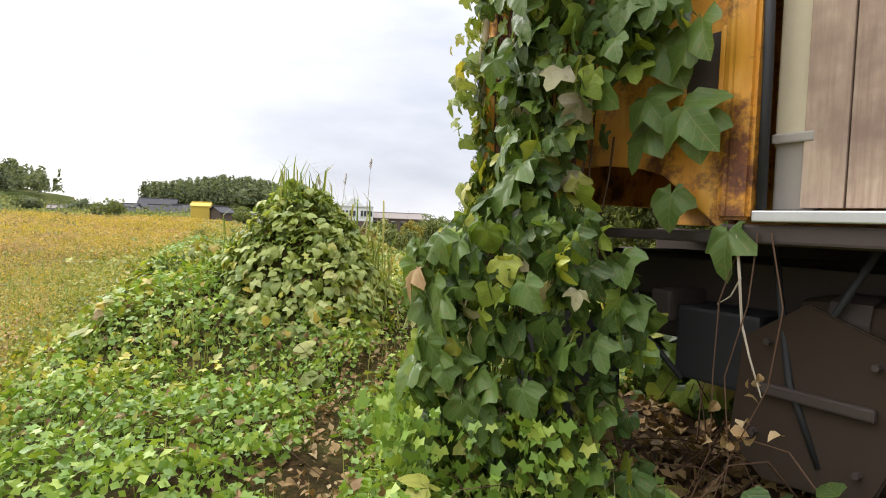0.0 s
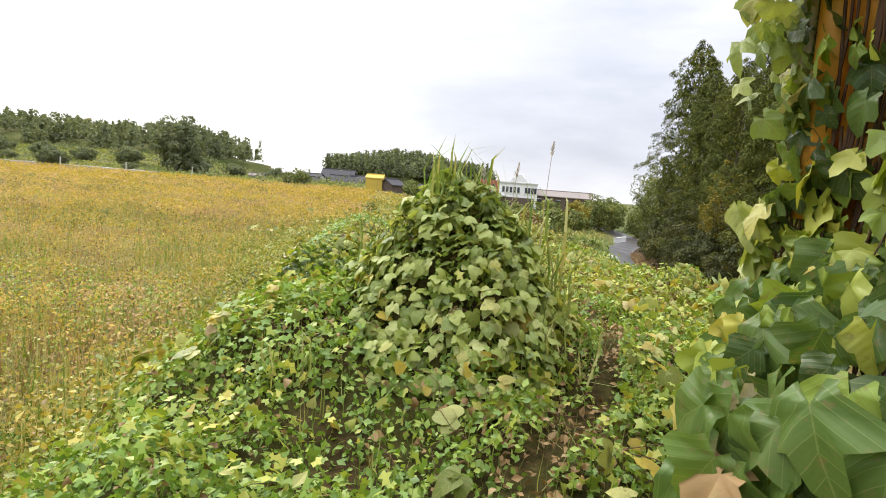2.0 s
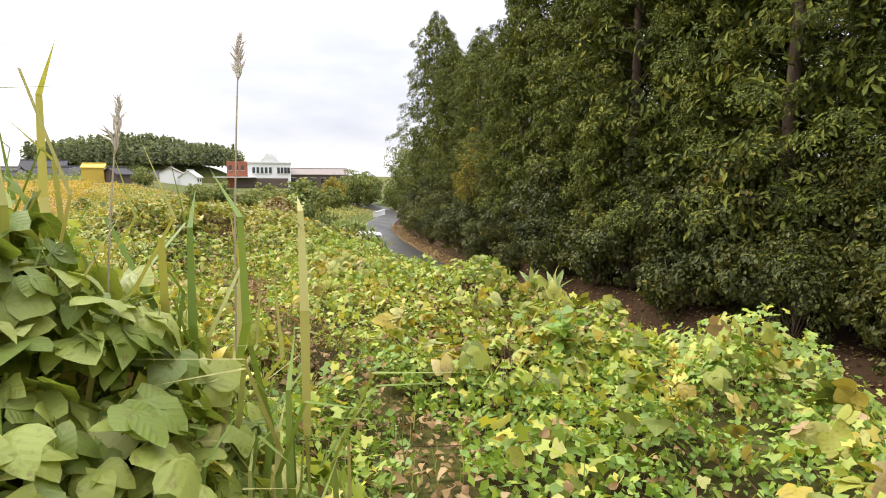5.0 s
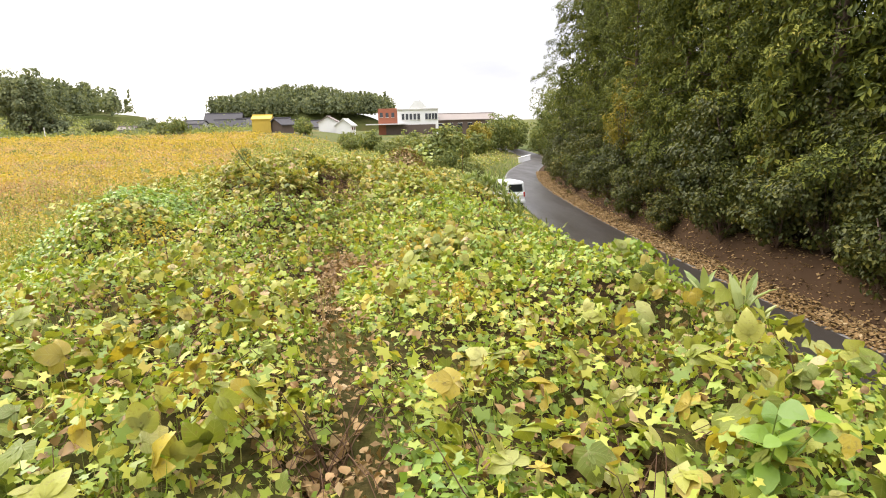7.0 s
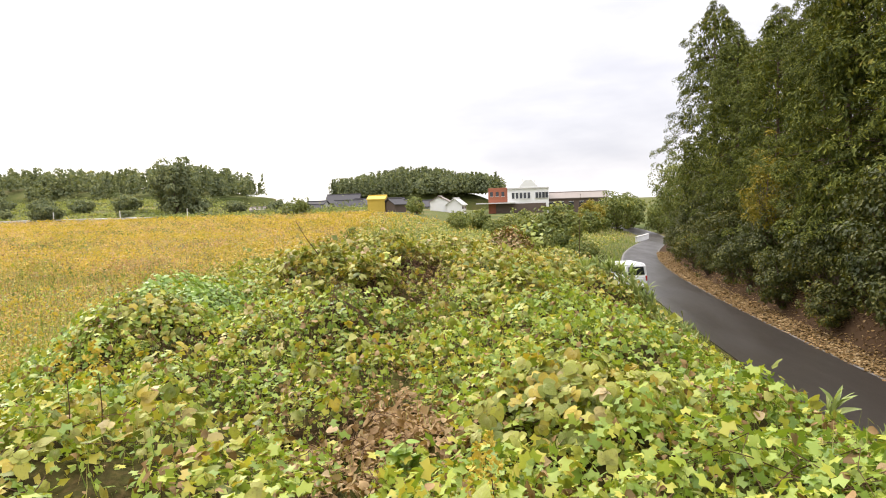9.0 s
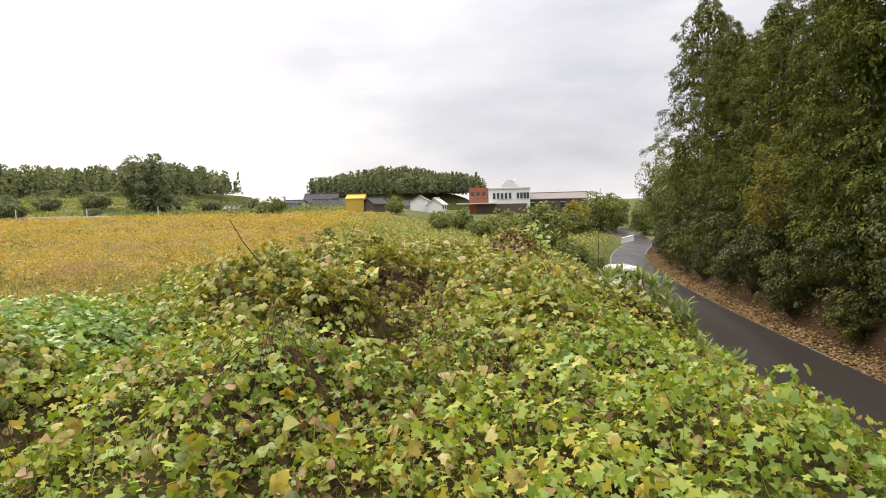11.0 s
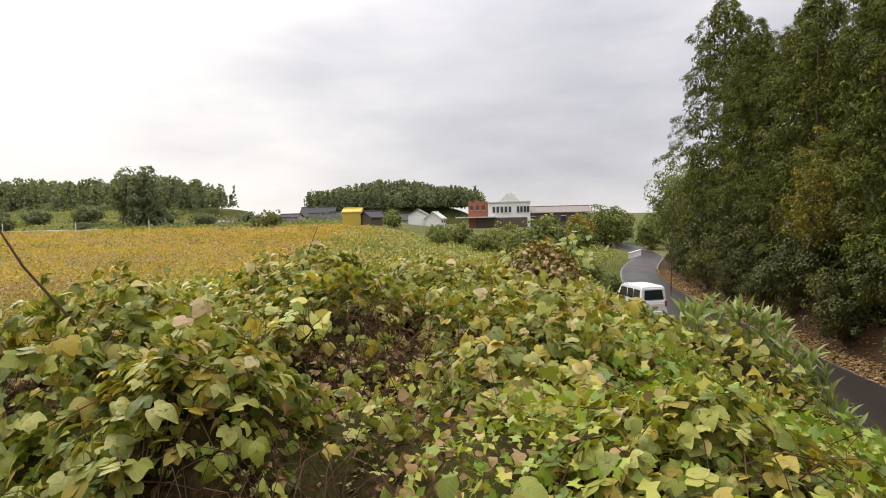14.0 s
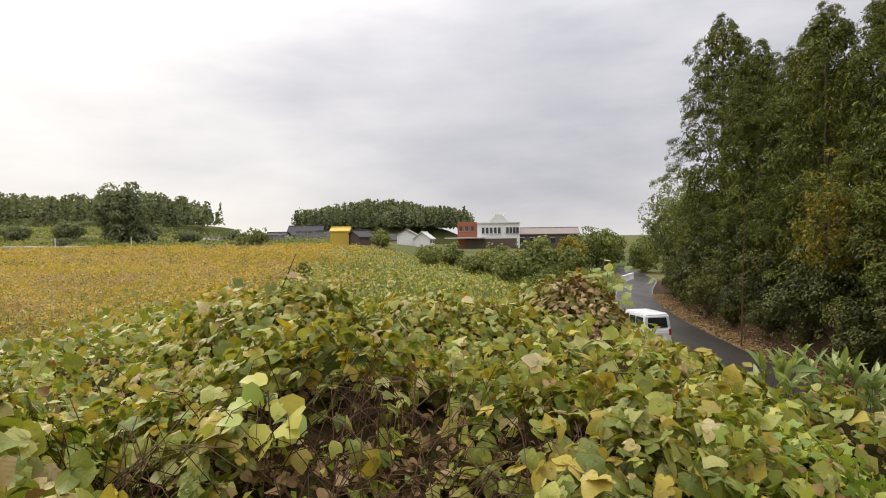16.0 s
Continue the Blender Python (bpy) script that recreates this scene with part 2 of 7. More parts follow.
M_HERB = leaf_material("field_herb_leaf", [(0.0, (0.14, 0.16, 0.035)), (0.25, (0.28, 0.25, 0.060)), (0.40, (0.44, 0.34, 0.10)), (0.50, (0.58, 0.41, 0.085)), (0.60, (0.55, 0.38, 0.19)), (0.72, (0.46, 0.30, 0.18)), (1.0, (0.25, 0.21, 0.07))], 0.82, rough=0.7, patch_scale=0.22, spots=False, spec=0.15)
M_SASA = leaf_material("bamboo_grass_leaf", [(0.0, (0.16, 0.22, 0.07)), (0.6, (0.30, 0.36, 0.13)), (1.0, (0.48, 0.50, 0.26))], 0.2, rough=0.4, spots=False)


def ground_material():
    m = Mat("leaf_littered_soil", 0.95, 0, 0.06)
    fine, big = m.noise(16.0, 6.0, 0.7), m.noise(0.7, 4.0)
    # soil tones kept very dark, so bare gaps between leaves read as shadow
    c = m.ramp(fine, [(0.3, (0.012, 0.008, 0.004)), (0.5, (0.036, 0.021, 0.010)), (0.66, (0.095, 0.055, 0.026)), (0.78, (0.22, 0.14, 0.075))])
    g = m.ramp(m.noise(6.0, 5.0), [(0.35, (0.040, 0.050, 0.012)), (0.7, (0.13, 0.14, 0.032))])
    m.color(m.mix(m.ramp(big, [(0.40, (0.05, 0.05, 0.05)), (0.58, (0.6, 0.6, 0.6))]), c, g)).bump(fine, 0.8, 0.04)
    return m.m


def field_material():
    m = Mat("weedy_field_ground", 0.95, 0, 0.1)
    big, fine = m.noise(0.06, 5.0, 0.6, squash=(1, 1.6, 1)), m.noise(2.5, 6.0, 0.75)
    c = m.ramp(big, [(0.32, (0.13, 0.17, 0.045)), (0.44, (0.25, 0.21, 0.08)), (0.55, (0.33, 0.26, 0.07)), (0.68, (0.29, 0.21, 0.11))])
    m.color(m.mix(m.math("MULTIPLY", fine, 0.75), c, (0.09, 0.075, 0.03))).bump(fine, 0.9, 0.25)
    return m.m


def meadow_material():
    m = Mat("green_meadow_ground", 0.95, 0, 0.1)
    big, fine = m.noise(0.05, 5.0), m.noise(3.0, 6.0, 0.75)
    c = m.ramp(big, [(0.35, (0.075, 0.092, 0.026)), (0.52, (0.125, 0.125, 0.040)), (0.66, (0.19, 0.145, 0.065))])
    m.color(m.mix(m.math("MULTIPLY", fine, 0.6), c, (0.05, 0.07, 0.02))).bump(fine, 0.9, 0.2)
    return m.m


def asphalt_material():
    m = Mat("wet_asphalt", 0.45, 0, 0.35)
    fine, big = m.noise(90.0, 4.0, 0.8), m.noise(0.9, 5.0)
    m.color(m.mix(m.math("MULTIPLY", big, 0.7), m.ramp(fine, [(0.3, (0.020, 0.017, 0.015)), (0.75, (0.052, 0.045, 0.039))]), (0.040, 0.031, 0.025)))
    m.rough(m.noise(0.6, 5.0, squash=(1, 0.25, 1)), 0.16, 0.60).bump(fine, 0.25, 0.004)
    return m.m


def plain(name, color, rough=0.6, metal=0.0, grain=30.0, vary=0.3, dark=(0.05, 0.045, 0.04), bump=0.15, world_grain=False, squash=(1, 1, 1), spec=0.4):
    m = Mat(name, rough, metal, spec)
    fine, big = m.noise(grain, 5.0, 0.65, world_grain, squash), m.noise(grain / 12, 4.0, 0.6, world_grain, squash)
    c = m.mix(m.math("MULTIPLY", big, vary), color, dark)
    m.color(m.mix(m.math("MULTIPLY", fine, vary * 0.7), c, tuple(min(1, v * 1.35) for v in color))).bump(fine, bump, 0.004)
    return m.m


def rusty_paint():
    m = Mat("rusted_orange_paint", 0.42, 0, 0.5)
    big, fine, run = m.noise(3.2, 6.0, 0.62, False), m.noise(26.0, 6.0, 0.7, False), m.noise(7.0, 5.0, 0.6, False, (1.5, 1.5, 0.35))
    paint = m.ramp(run, [(0.32, (0.60, 0.24, 0.025)), (0.55, (0.72, 0.33, 0.035)), (0.75, (0.74, 0.42, 0.10))])
    rust = m.ramp(fine, [(0.3, (0.045, 0.014, 0.008)), (0.6, (0.17, 0.055, 0.020)), (0.8, (0.28, 0.11, 0.04))])
    where = m.ramp(m.math("ADD", m.math("MULTIPLY", big, 0.7), m.math("MULTIPLY", fine, 0.3)), [(0.50, (0, 0, 0)), (0.60, (1, 1, 1))])
    m.color(m.mix(where, paint, rust)).rough(big, 0.3, 0.75).bump(fine, 0.35, 0.004)
    return m.m


def board_material():
    m = Mat("weathered_plywood", 0.75, 0, 0.25)
    g = m.noise(5.0, 6.0, 0.65, False, (9, 9, 0.6))
    stain = m.noise(2.6, 5.0, 0.6, False)
    c = m.ramp(g, [(0.3, (0.30, 0.20, 0.135)), (0.55, (0.45, 0.335, 0.235)), (0.75, (0.56, 0.44, 0.33))])
    c = m.mix(m.ramp(stain, [(0.46, (0, 0, 0)), (0.66, (0.75, 0.75, 0.75))]), c, (0.15, 0.085, 0.075))
    m.color(m.mix(m.math("MULTIPLY", m.each(), 0.35), c, (0.44, 0.33, 0.25))).bump(g, 0.3, 0.004)
    return m.m


M_SOIL, M_FIELD, M_MEADOW, M_ASPHALT = ground_material(), field_material(), meadow_material(), asphalt_material()
M_LINE = plain("worn_white_road_paint", (0.20, 0.19, 0.18), 0.6, grain=5, vary=0.9, dark=(0.12, 0.11, 0.10), world_grain=True)
M_EARTH = plain("bare_brown_earth", (0.060, 0.036, 0.020), 0.95, grain=7, vary=0.6, dark=(0.026, 0.015, 0.009), bump=0.6, world_grain=True, spec=0.08)
M_TRACK = plain("pale_concrete_track", (0.50, 0.48, 0.44), 0.8, grain=2, world_grain=True)
M_BARK = plain("cedar_bark", (0.13, 0.085, 0.06), 0.9, grain=10, vary=0.6, squash=(3, 3, 0.3), bump=0.6)
M_STEM = plain("brown_vine_stem", (0.105, 0.056, 0.030), 0.85, grain=20, vary=0.5, squash=(1, 1, 0.3), spec=0.12)
M_TWIG = plain("pale_dry_stalk", (0.42, 0.35, 0.25), 0.8, grain=20, vary=0.4)
M_PLUME = plain("silver_grass_plume", (0.72, 0.66, 0.58), 0.9, grain=30, vary=0.3)
M_ORANGE, M_BOARD = rusty_paint(), board_material()
M_RUBBER = plain("black_rubber", (0.022, 0.022, 0.024), 0.6, grain=20, vary=0.3)
M_ALU = plain("dull_aluminium", (0.62, 0.62, 0.62), 0.38, 0.9, grain=12, vary=0.25, squash=(6, 1, 1))
M_CREAM = plain("stained_cream_panel", (0.62, 0.54, 0.37), 0.55, grain=9, vary=0.7, dark=(0.20, 0.15, 0.07))
M_GREYPANEL = plain("grey_inner_panel", (0.36, 0.32, 0.27), 0.6, grain=14, vary=0.4)
M_IRON = plain("rusted_dark_iron", (0.075, 0.058, 0.050), 0.75, 0.3, grain=14, vary=0.6, dark=(0.03, 0.016, 0.010), bump=0.5)
M_MUD = plain("muddy_brown_metal", (0.046, 0.029, 0.017), 0.9, 0.0, grain=10, vary=0.6, bump=0.5, spec=0.1)
M_VAN = plain("white_van_paint", (0.78, 0.79, 0.79), 0.25, 0, grain=4, vary=0.1, bump=0.0, spec=0.6)
M_GLASS = plain("dark_car_glass", (0.018, 0.022, 0.026), 0.06, 0, grain=3, vary=0.2, bump=0.0, spec=0.8)
M_RED = plain("red_lamp_plastic", (0.45, 0.03, 0.02), 0.25, grain=5, vary=0.1, bump=0)
M_TYRE = plain("tyre_rubber", (0.02, 0.02, 0.02), 0.8, grain=20, vary=0.3)
M_RIM = plain("steel_rim", (0.45, 0.45, 0.46), 0.4, 0.8, grain=20, vary=0.2)
M_ROOF = plain("dark_roof_tiles", (0.075, 0.072, 0.078), 0.75, grain=1.2, vary=0.5, squash=(1, 1, 6), spec=0.15)
M_WOODWALL = plain("dark_wooden_cladding", (0.12, 0.085, 0.065), 0.85, grain=3, vary=0.5, squash=(8, 8, 0.5))
M_PLASTER = plain("grey_white_plaster", (0.60, 0.59, 0.56), 0.8, grain=1.5, vary=0.25)
M_YELLOWWALL = plain("yellow_painted_wall", (0.60, 0.42, 0.06), 0.7, grain=1.5, vary=0.4)
M_BRICK = plain("red_brown_brick_cladding", (0.36, 0.12, 0.065), 0.8, grain=3, vary=0.35, squash=(1, 1, 3))
M_WHITEWALL = plain("white_painted_wall", (0.80, 0.80, 0.78), 0.6, grain=1, vary=0.12)
M_BROWNROOF = plain("brown_sheet_roof", (0.23, 0.19, 0.165), 0.6, grain=2, vary=0.4, squash=(4, 1, 1))
M_PANE = plain("dark_window_pane", (0.035, 0.04, 0.048), 0.1, grain=1, vary=0.2, bump=0, spec=0.7)


# ---------------------------------------------------------------- builders
def mesh_of(name, verts, tris, material, smooth=False, sizes=3, slots=None):
    """A mesh from arrays of corners and of triangles (or quads: sizes=4)."""
    me = bpy.data.meshes.new(name)
    verts, tris = np.asarray(verts, np.float32), np.asarray(tris, np.int32)
    own, verts = (verts[:, 3:5], np.ascontiguousarray(verts[:, :3])) if verts.shape[1] == 5 else (None, verts)
    me.vertices.add(len(verts))
    me.vertices.foreach_set("co", verts.ravel())
    me.loops.add(tris.size)
    me.loops.foreach_set("vertex_index", tris.ravel())
    me.polygons.add(len(tris))
    me.polygons.foreach_set("loop_start", np.arange(0, tris.size, sizes, dtype=np.int32))
    for mat in material if isinstance(material, (list, tuple)) else [material]:
        me.materials.append(mat)
    if slots is not None:
        me.polygons.foreach_set("material_index", np.asarray(slots, np.int32))
    me.polygons.foreach_set("use_smooth", np.full(len(tris), smooth))
    me.update(calc_edges=True)
    if own is not None:
        me.uv_layers.new(name="blade").data.foreach_set("uv", np.ascontiguousarray(own[tris.ravel()], np.float32).ravel())
    me.validate()
    return me


def holder(name, at=(0, 0, 0), turn=0.0):
    e = new(name)
    e.matrix_world = pose(*at, 0, 0, turn)
    return e


def child(name, me, parent, label=""):
    ob = new(name, me)
    ob.parent = parent
    return tagged(ob, label) if label else ob


def part(name, bm, material, parent, label="", smooth=False):
    me = bpy.data.meshes.new(name)
    bm.to_mesh(me)
    bm.free()
    me.materials.append(material)
    if smooth:
        me.polygons.foreach_set("use_smooth", np.full(len(me.polygons), True))
    return child(name, me, parent, label)


def box(size, at=(0, 0, 0), bevel=0.0, turn=None):
    bm = bmesh.new()
    bmesh.ops.create_cube(bm, size=1.0)
    bmesh.ops.scale(bm, vec=size, verts=bm.verts)
    if bevel:
        bmesh.ops.bevel(bm, geom=bm.edges[:], offset=bevel, segments=2, affect="EDGES", profile=0.6)
    if turn:
        bmesh.ops.transform(bm, matrix=pose(0, 0, 0, *turn), verts=bm.verts)
    bmesh.ops.translate(bm, vec=at, verts=bm.verts)
    return bm


def prism(outline, depth, axis="y", at=(0, 0, 0), bevel=0.0):
    """An outline in two axes, drawn out along the third and centred on it."""
    bm = bmesh.new()
    put = {"y": lambda a, b, d: (a, d, b), "x": lambda a, b, d: (d, a, b), "z": lambda a, b, d: (a, b, d)}[axis]
    front = [bm.verts.new(put(a, b, -depth / 2)) for a, b in outline]
    rear = [bm.verts.new(put(a, b, depth / 2)) for a, b in outline]
    bm.faces.new(front), bm.faces.new(rear[::-1])
    for i in range(len(front)):
        j = (i + 1) % len(front)
        bm.faces.new((front[j], front[i], rear[i], rear[j]))
    bmesh.ops.recalc_face_normals(bm, faces=bm.faces)
    if bevel:
        bmesh.ops.bevel(bm, geom=bm.edges[:], offset=bevel, segments=2, affect="EDGES")
    bmesh.ops.translate(bm, vec=at, verts=bm.verts)
    return bm


def rod(points, r0, r1=None, sides=6):
    """A tapering tube along points."""
    r1 = r0 if r1 is None else r1
    bm, rings, pts = bmesh.new(), [], [Vector(p) for p in points]
    for i, p in enumerate(pts):
        ahead = (pts[min(i + 1, len(pts) - 1)] - pts[max(i - 1, 0)]).normalized()
        q = ahead.to_track_quat("Z", "Y")
        r = r0 + (r1 - r0) * i / max(1, len(pts) - 1)
        rings.append([bm.verts.new(p + q @ Vector((r * math.cos(a), r * math.sin(a), 0))) for a in (2 * math.pi * k / sides for k in range(sides))])
    for a, b in zip(rings, rings[1:]):
        for k in range(sides):
            bm.faces.new((a[k], a[(k + 1) % sides], b[(k + 1) % sides], b[k]))
    bm.faces.new(rings[0][::-1]), bm.faces.new(rings[-1])
    return bm


def rods(lines, sides=4):
    """Many thin tubes as arrays: lines of (points, r0, r1)."""
    vs, fs, base = [], [], 0
    for pts, r0, r1 in lines:
        pts = np.asarray(pts, float)
        n = len(pts)
        d = np.gradient(pts, axis=0)
        d /= np.linalg.norm(d, axis=1, keepdims=True) + 1e-9
        side = np.cross(d, np.where(np.abs(d[:, 2:]) > 0.9, (1.0, 0, 0), (0, 0, 1.0)))
        side /= np.linalg.norm(side, axis=1, keepdims=True) + 1e-9
        up = np.cross(side, d)
        r = np.linspace(r0, r1, n)[:, None]
        for k in range(sides):
            a = 2 * math.pi * k / sides
            vs.append(pts + r * (math.cos(a) * side + math.sin(a) * up))
        i = np.arange(n - 1)
        for k in range(sides):
            a, b = base + k * n + i, base + ((k + 1) % sides) * n + i
            fs.append(np.stack([a, b, b + 1, a + 1], 1))
        base += n * sides
    return np.concatenate(vs), np.concatenate(fs)


RNG = np.random.default_rng(7)


def outline_leaf(points, fold=0.12, curl=0.15):
    """A leaf blade from half an outline (x >= 0, y along the midrib from 0 to 1): two folded halves."""
    half = np.array(points, float)
    n = len(half)
    rib = np.stack([np.zeros(n), half[:, 1]], 1)
    v, f = [], []
    for sgn in (1, -1):
        e = half * (sgn, 1)
        v += [(x, y, abs(x) * fold - curl * (y - 0.35) ** 2 - 0.25 * x * x) for x, y in e]
    v += [(0, y, -curl * (y - 0.35) ** 2) for _, y in rib]
    R, L, C = 0, n, 2 * n
    for i in range(n - 1):
        f += [(C + i, R + i, R + i + 1), (C + i, R + i + 1, C + i + 1), (C + i, L + i + 1, L + i), (C + i, C + i + 1, L + i + 1)]
    return np.array(v), np.array(f)


LEAF_OVATE = outline_leaf([(0.0, 0.0), (0.42, 0.16), (0.47, 0.42), (0.26, 0.78), (0.0, 1.0)])
LEAF_LOBED = outline_leaf([(0.0, 0.0), (0.40, 0.08), (0.54, 0.38), (0.27, 0.52), (0.30, 0.72), (0.0, 1.0)], 0.10, 0.2)
LEAF_WAVY = outline_leaf([(0.0, 0.03), (0.36, 0.05), (0.5, 0.3), (0.36, 0.60), (0.14, 0.84), (0.0, 1.0)], 0.22, 0.5)
LEAF_CURLED = outline_leaf([(0.0, 0.0), (0.36, 0.22), (0.40, 0.5), (0.2, 0.8), (0.0, 1.0)], 0.55, 0.9)


def fine_leaf(points, fold, curl, steps=10):
    """The same with a smooth outline and a curved blade, for leaves seen close by."""
    p = np.array(points, float)
    t, q = np.linspace(0, len(p) - 1, steps), np.arange(len(p))
    half = np.stack([np.interp(t, q, p[:, 0]), np.interp(t, q, p[:, 1])], 1)
    half[1:-1] = 0.2 * half[:-2] + 0.6 * half[1:-1] + 0.2 * half[2:]
    cols = (-1.0, -0.55, 0.0, 0.55, 1.0)
    v = [(half[i, 0] * c, half[i, 1] * (1 if abs(c) > 0.6 else 1 - 0.12 * (1 - abs(c)) * (half[i, 1] < 0.5)), abs(half[i, 0] * c) * fold - curl * (half[i, 1] - 0.35) ** 2 - 0.9 * (half[i, 0] * c) ** 2 + 0.018 * math.sin(i * 1.9 + 4 * c)) for i in range(steps) for c in cols]
    f = []
    for i in range(steps - 1):
        for c in range(4):
            a = i * 5 + c
            f += [(a, a + 1, a + 6), (a, a + 6, a + 5)]
    return np.array(v), np.array(f)


FINE = [fine_leaf([(0.0, 0.0), (0.30, -0.04), (0.47, 0.16), (0.48, 0.34), (0.30, 0.60), (0.11, 0.86), (0.0, 1.0)], 0.20, 0.3),
        fine_leaf([(0.0, 0.0), (0.30, -0.05), (0.46, 0.12), (0.62, 0.46), (0.28, 0.50), (0.28, 0.60), (0.18, 0.82), (0.0, 1.0)], 0.16, 0.35),
        fine_leaf([(0.0, 0.02), (0.26, -0.05), (0.44, 0.04), (0.66, 0.40), (0.38, 0.40), (0.20, 0.44), (0.32, 0.68), (0.12, 0.86), (0.0, 1.0)], 0.22, 0.5)]


def palm_leaf(tips, notch=0.55, droop=0.18, wave=0.05, shoulder=0.20):
    """A lobed leaf: lobes of (angle, length) round the stalk's end, with an inner ring that gives it a curved blade."""
    ring = []
    for i, (a, r) in enumerate(tips):
        ring += [(a - shoulder, r * 0.86), (a, r), (a + shoulder, r * 0.86)]
        if i + 1 < len(tips):
            b, q = tips[i + 1]
            ring.append(((a + b) / 2, notch * (r + q) / 2))
    v = [(0.0, 0.12, 0.0)]
    for k in (0.5, 1.0):
        v += [(math.sin(a) * r * k, 0.12 + math.cos(a) * r * k, -droop * (r * k) ** 2 - wave * k * math.cos(5.2 * a) + 0.06 * abs(math.sin(a)) * k) for a, r in ring]
    n = len(ring)
    f = [(0, i + 1, i) for i in range(1, n)]
    for i in range(1, n):
        f += [(i, i + 1, i + n + 1), (i, i + n + 1, i + n)]
    return np.array(v), np.array(f)


FIG = [palm_leaf([(-2.5, 0.36), (-1.2, 0.72), (0.0, 0.92), (1.2, 0.72), (2.5, 0.36)], 0.80, 0.34, 0.06, 0.28),
       palm_leaf([(-2.4, 0.40), (-1.05, 0.80), (0.0, 1.0), (1.05, 0.80), (2.4, 0.40)], 0.66, 0.42, 0.08, 0.25),
       palm_leaf([(-2.3, 0.42), (-0.9, 0.62), (0.0, 0.95), (1.2, 0.75), (2.5, 0.36)], 0.80, 0.36, 0.04, 0.27)]
LEAF_LOW = outline_leaf([(0.0, 0.0), (0.44, 0.14), (0.42, 0.50), (0.0, 1.0)], 0.14, 0.3)
LEAF_LOW2 = outline_leaf([(0.0, 0.0), (0.48, 0.24), (0.24, 0.54), (0.0, 1.0)], 0.2, 0.5)
LEAF_SIMPLE = (np.array([(0, 0, 0), (0.34, 0.45, 0.05), (0, 1, -0.12), (-0.34, 0.45, 0.05)]), np.array([(0, 1, 2), (0, 2, 3)]))
LEAF_LANCE = outline_leaf([(0.0, 0.0), (0.11, 0.15), (0.12, 0.5), (0.06, 0.82), (0.0, 1.0)], 0.3, 0.35)
SPRAY = (np.array([(0, 0, 0), (0.20, 0.45, 0.03), (0.05, 1.0, -0.1), (-0.19, 0.6, 0.04)]), np.array([(0, 1, 2), (0, 2, 3)]))
BLADE = (np.array([(-0.012, 0, 0), (0.012, 0, 0), (-0.009, 0.5, 0.0), (0.009, 0.5, 0.0), (0.0, 1.0, -0.16)]), np.array([(0, 1, 3), (0, 3, 2), (2, 3, 4)]))


def star_leaf():
    v, f = [(0, 0.18, 0.0)], []
    tips = [(-2.25, 0.62), (-1.1, 0.9), (0.0, 1.0), (1.1, 0.9), (2.25, 0.62)]
    ring = []
    for i, (a, r) in enumerate(tips):
        ring.append((a, r * 0.72))
        if i < 4:
            ring.append(((a + tips[i + 1][0]) / 2, 0.42))
    v += [(math.sin(a) * r, 0.18 + math.cos(a) * r, -0.13 * r * r) for a, r in ring]
    f = [(0, i + 1, i) for i in range(1, len(ring))]
    return np.array(v), np.array(f)


LEAF_STAR = star_leaf()


def trifoliate(outline, fold, curl, side=1.15, small=0.82):
    """A compound leaf: three blades from one point, the outer two swung aside; its last two columns are each blade's own axes."""
    bv, bf = outline_leaf(outline, fold, curl)
    rib = 2 * len(outline)
    verts, tris = [np.array([[0.0, 0.0, 0.0, 0.0, 0.0]])], []
    base = 1
    for turn, k, up in ((0.0, 1.0, 0.16), (side, small, 0.02), (-side, small, 0.02)):
        q = bv * k
        q[:, 1] += up
        q[:, 2] -= 0.22 * q[:, 1] ** 2 + 0.10 * abs(turn) * q[:, 1]
        c, d = math.cos(turn), math.sin(turn)
        w = np.stack([c * q[:, 0] + d * q[:, 1], -d * q[:, 0] + c * q[:, 1], q[:, 2], bv[:, 0], bv[:, 1]], 1)
        g = bf + base
        g[bf == rib] = 0
        verts.append(w), tris.append(g)
        base += len(w)
    return np.concatenate(verts), np.concatenate(tris)


TRIFOLIATE = [trifoliate([(0.0, 0.0), (0.34, 0.03), (0.48, 0.26), (0.45, 0.50), (0.24, 0.82), (0.0, 0.98)], 0.10, 0.25),
              trifoliate([(0.0, 0.0), (0.33, 0.04), (0.52, 0.32), (0.40, 0.50), (0.25, 0.76), (0.0, 0.96)], 0.18, 0.4),
              trifoliate([(0.0, 0.0), (0.38, 0.10), (0.44, 0.36), (0.36, 0.60), (0.18, 0.84), (0.0, 0.95)], 0.28, 0.6, 0.95, 0.9)]


def turned(normals, spin):
    """Rotation matrices whose z axis is the normal, spun about it."""
    n = normals / (np.linalg.norm(normals, axis=1, keepdims=True) + 1e-9)
    ref = np.where(np.abs(n[:, 2:]) > 0.95, (1.0, 0.0, 0.0), (0.0, 0.0, 1.0))
    a = np.cross(ref, n)
    a /= np.linalg.norm(a, axis=1, keepdims=True) + 1e-9
    b = np.cross(n, a)
    c, s = np.cos(spin)[:, None], np.sin(spin)[:, None]
    return np.stack([c * a + s * b, -s * a + c * b, n], 2)


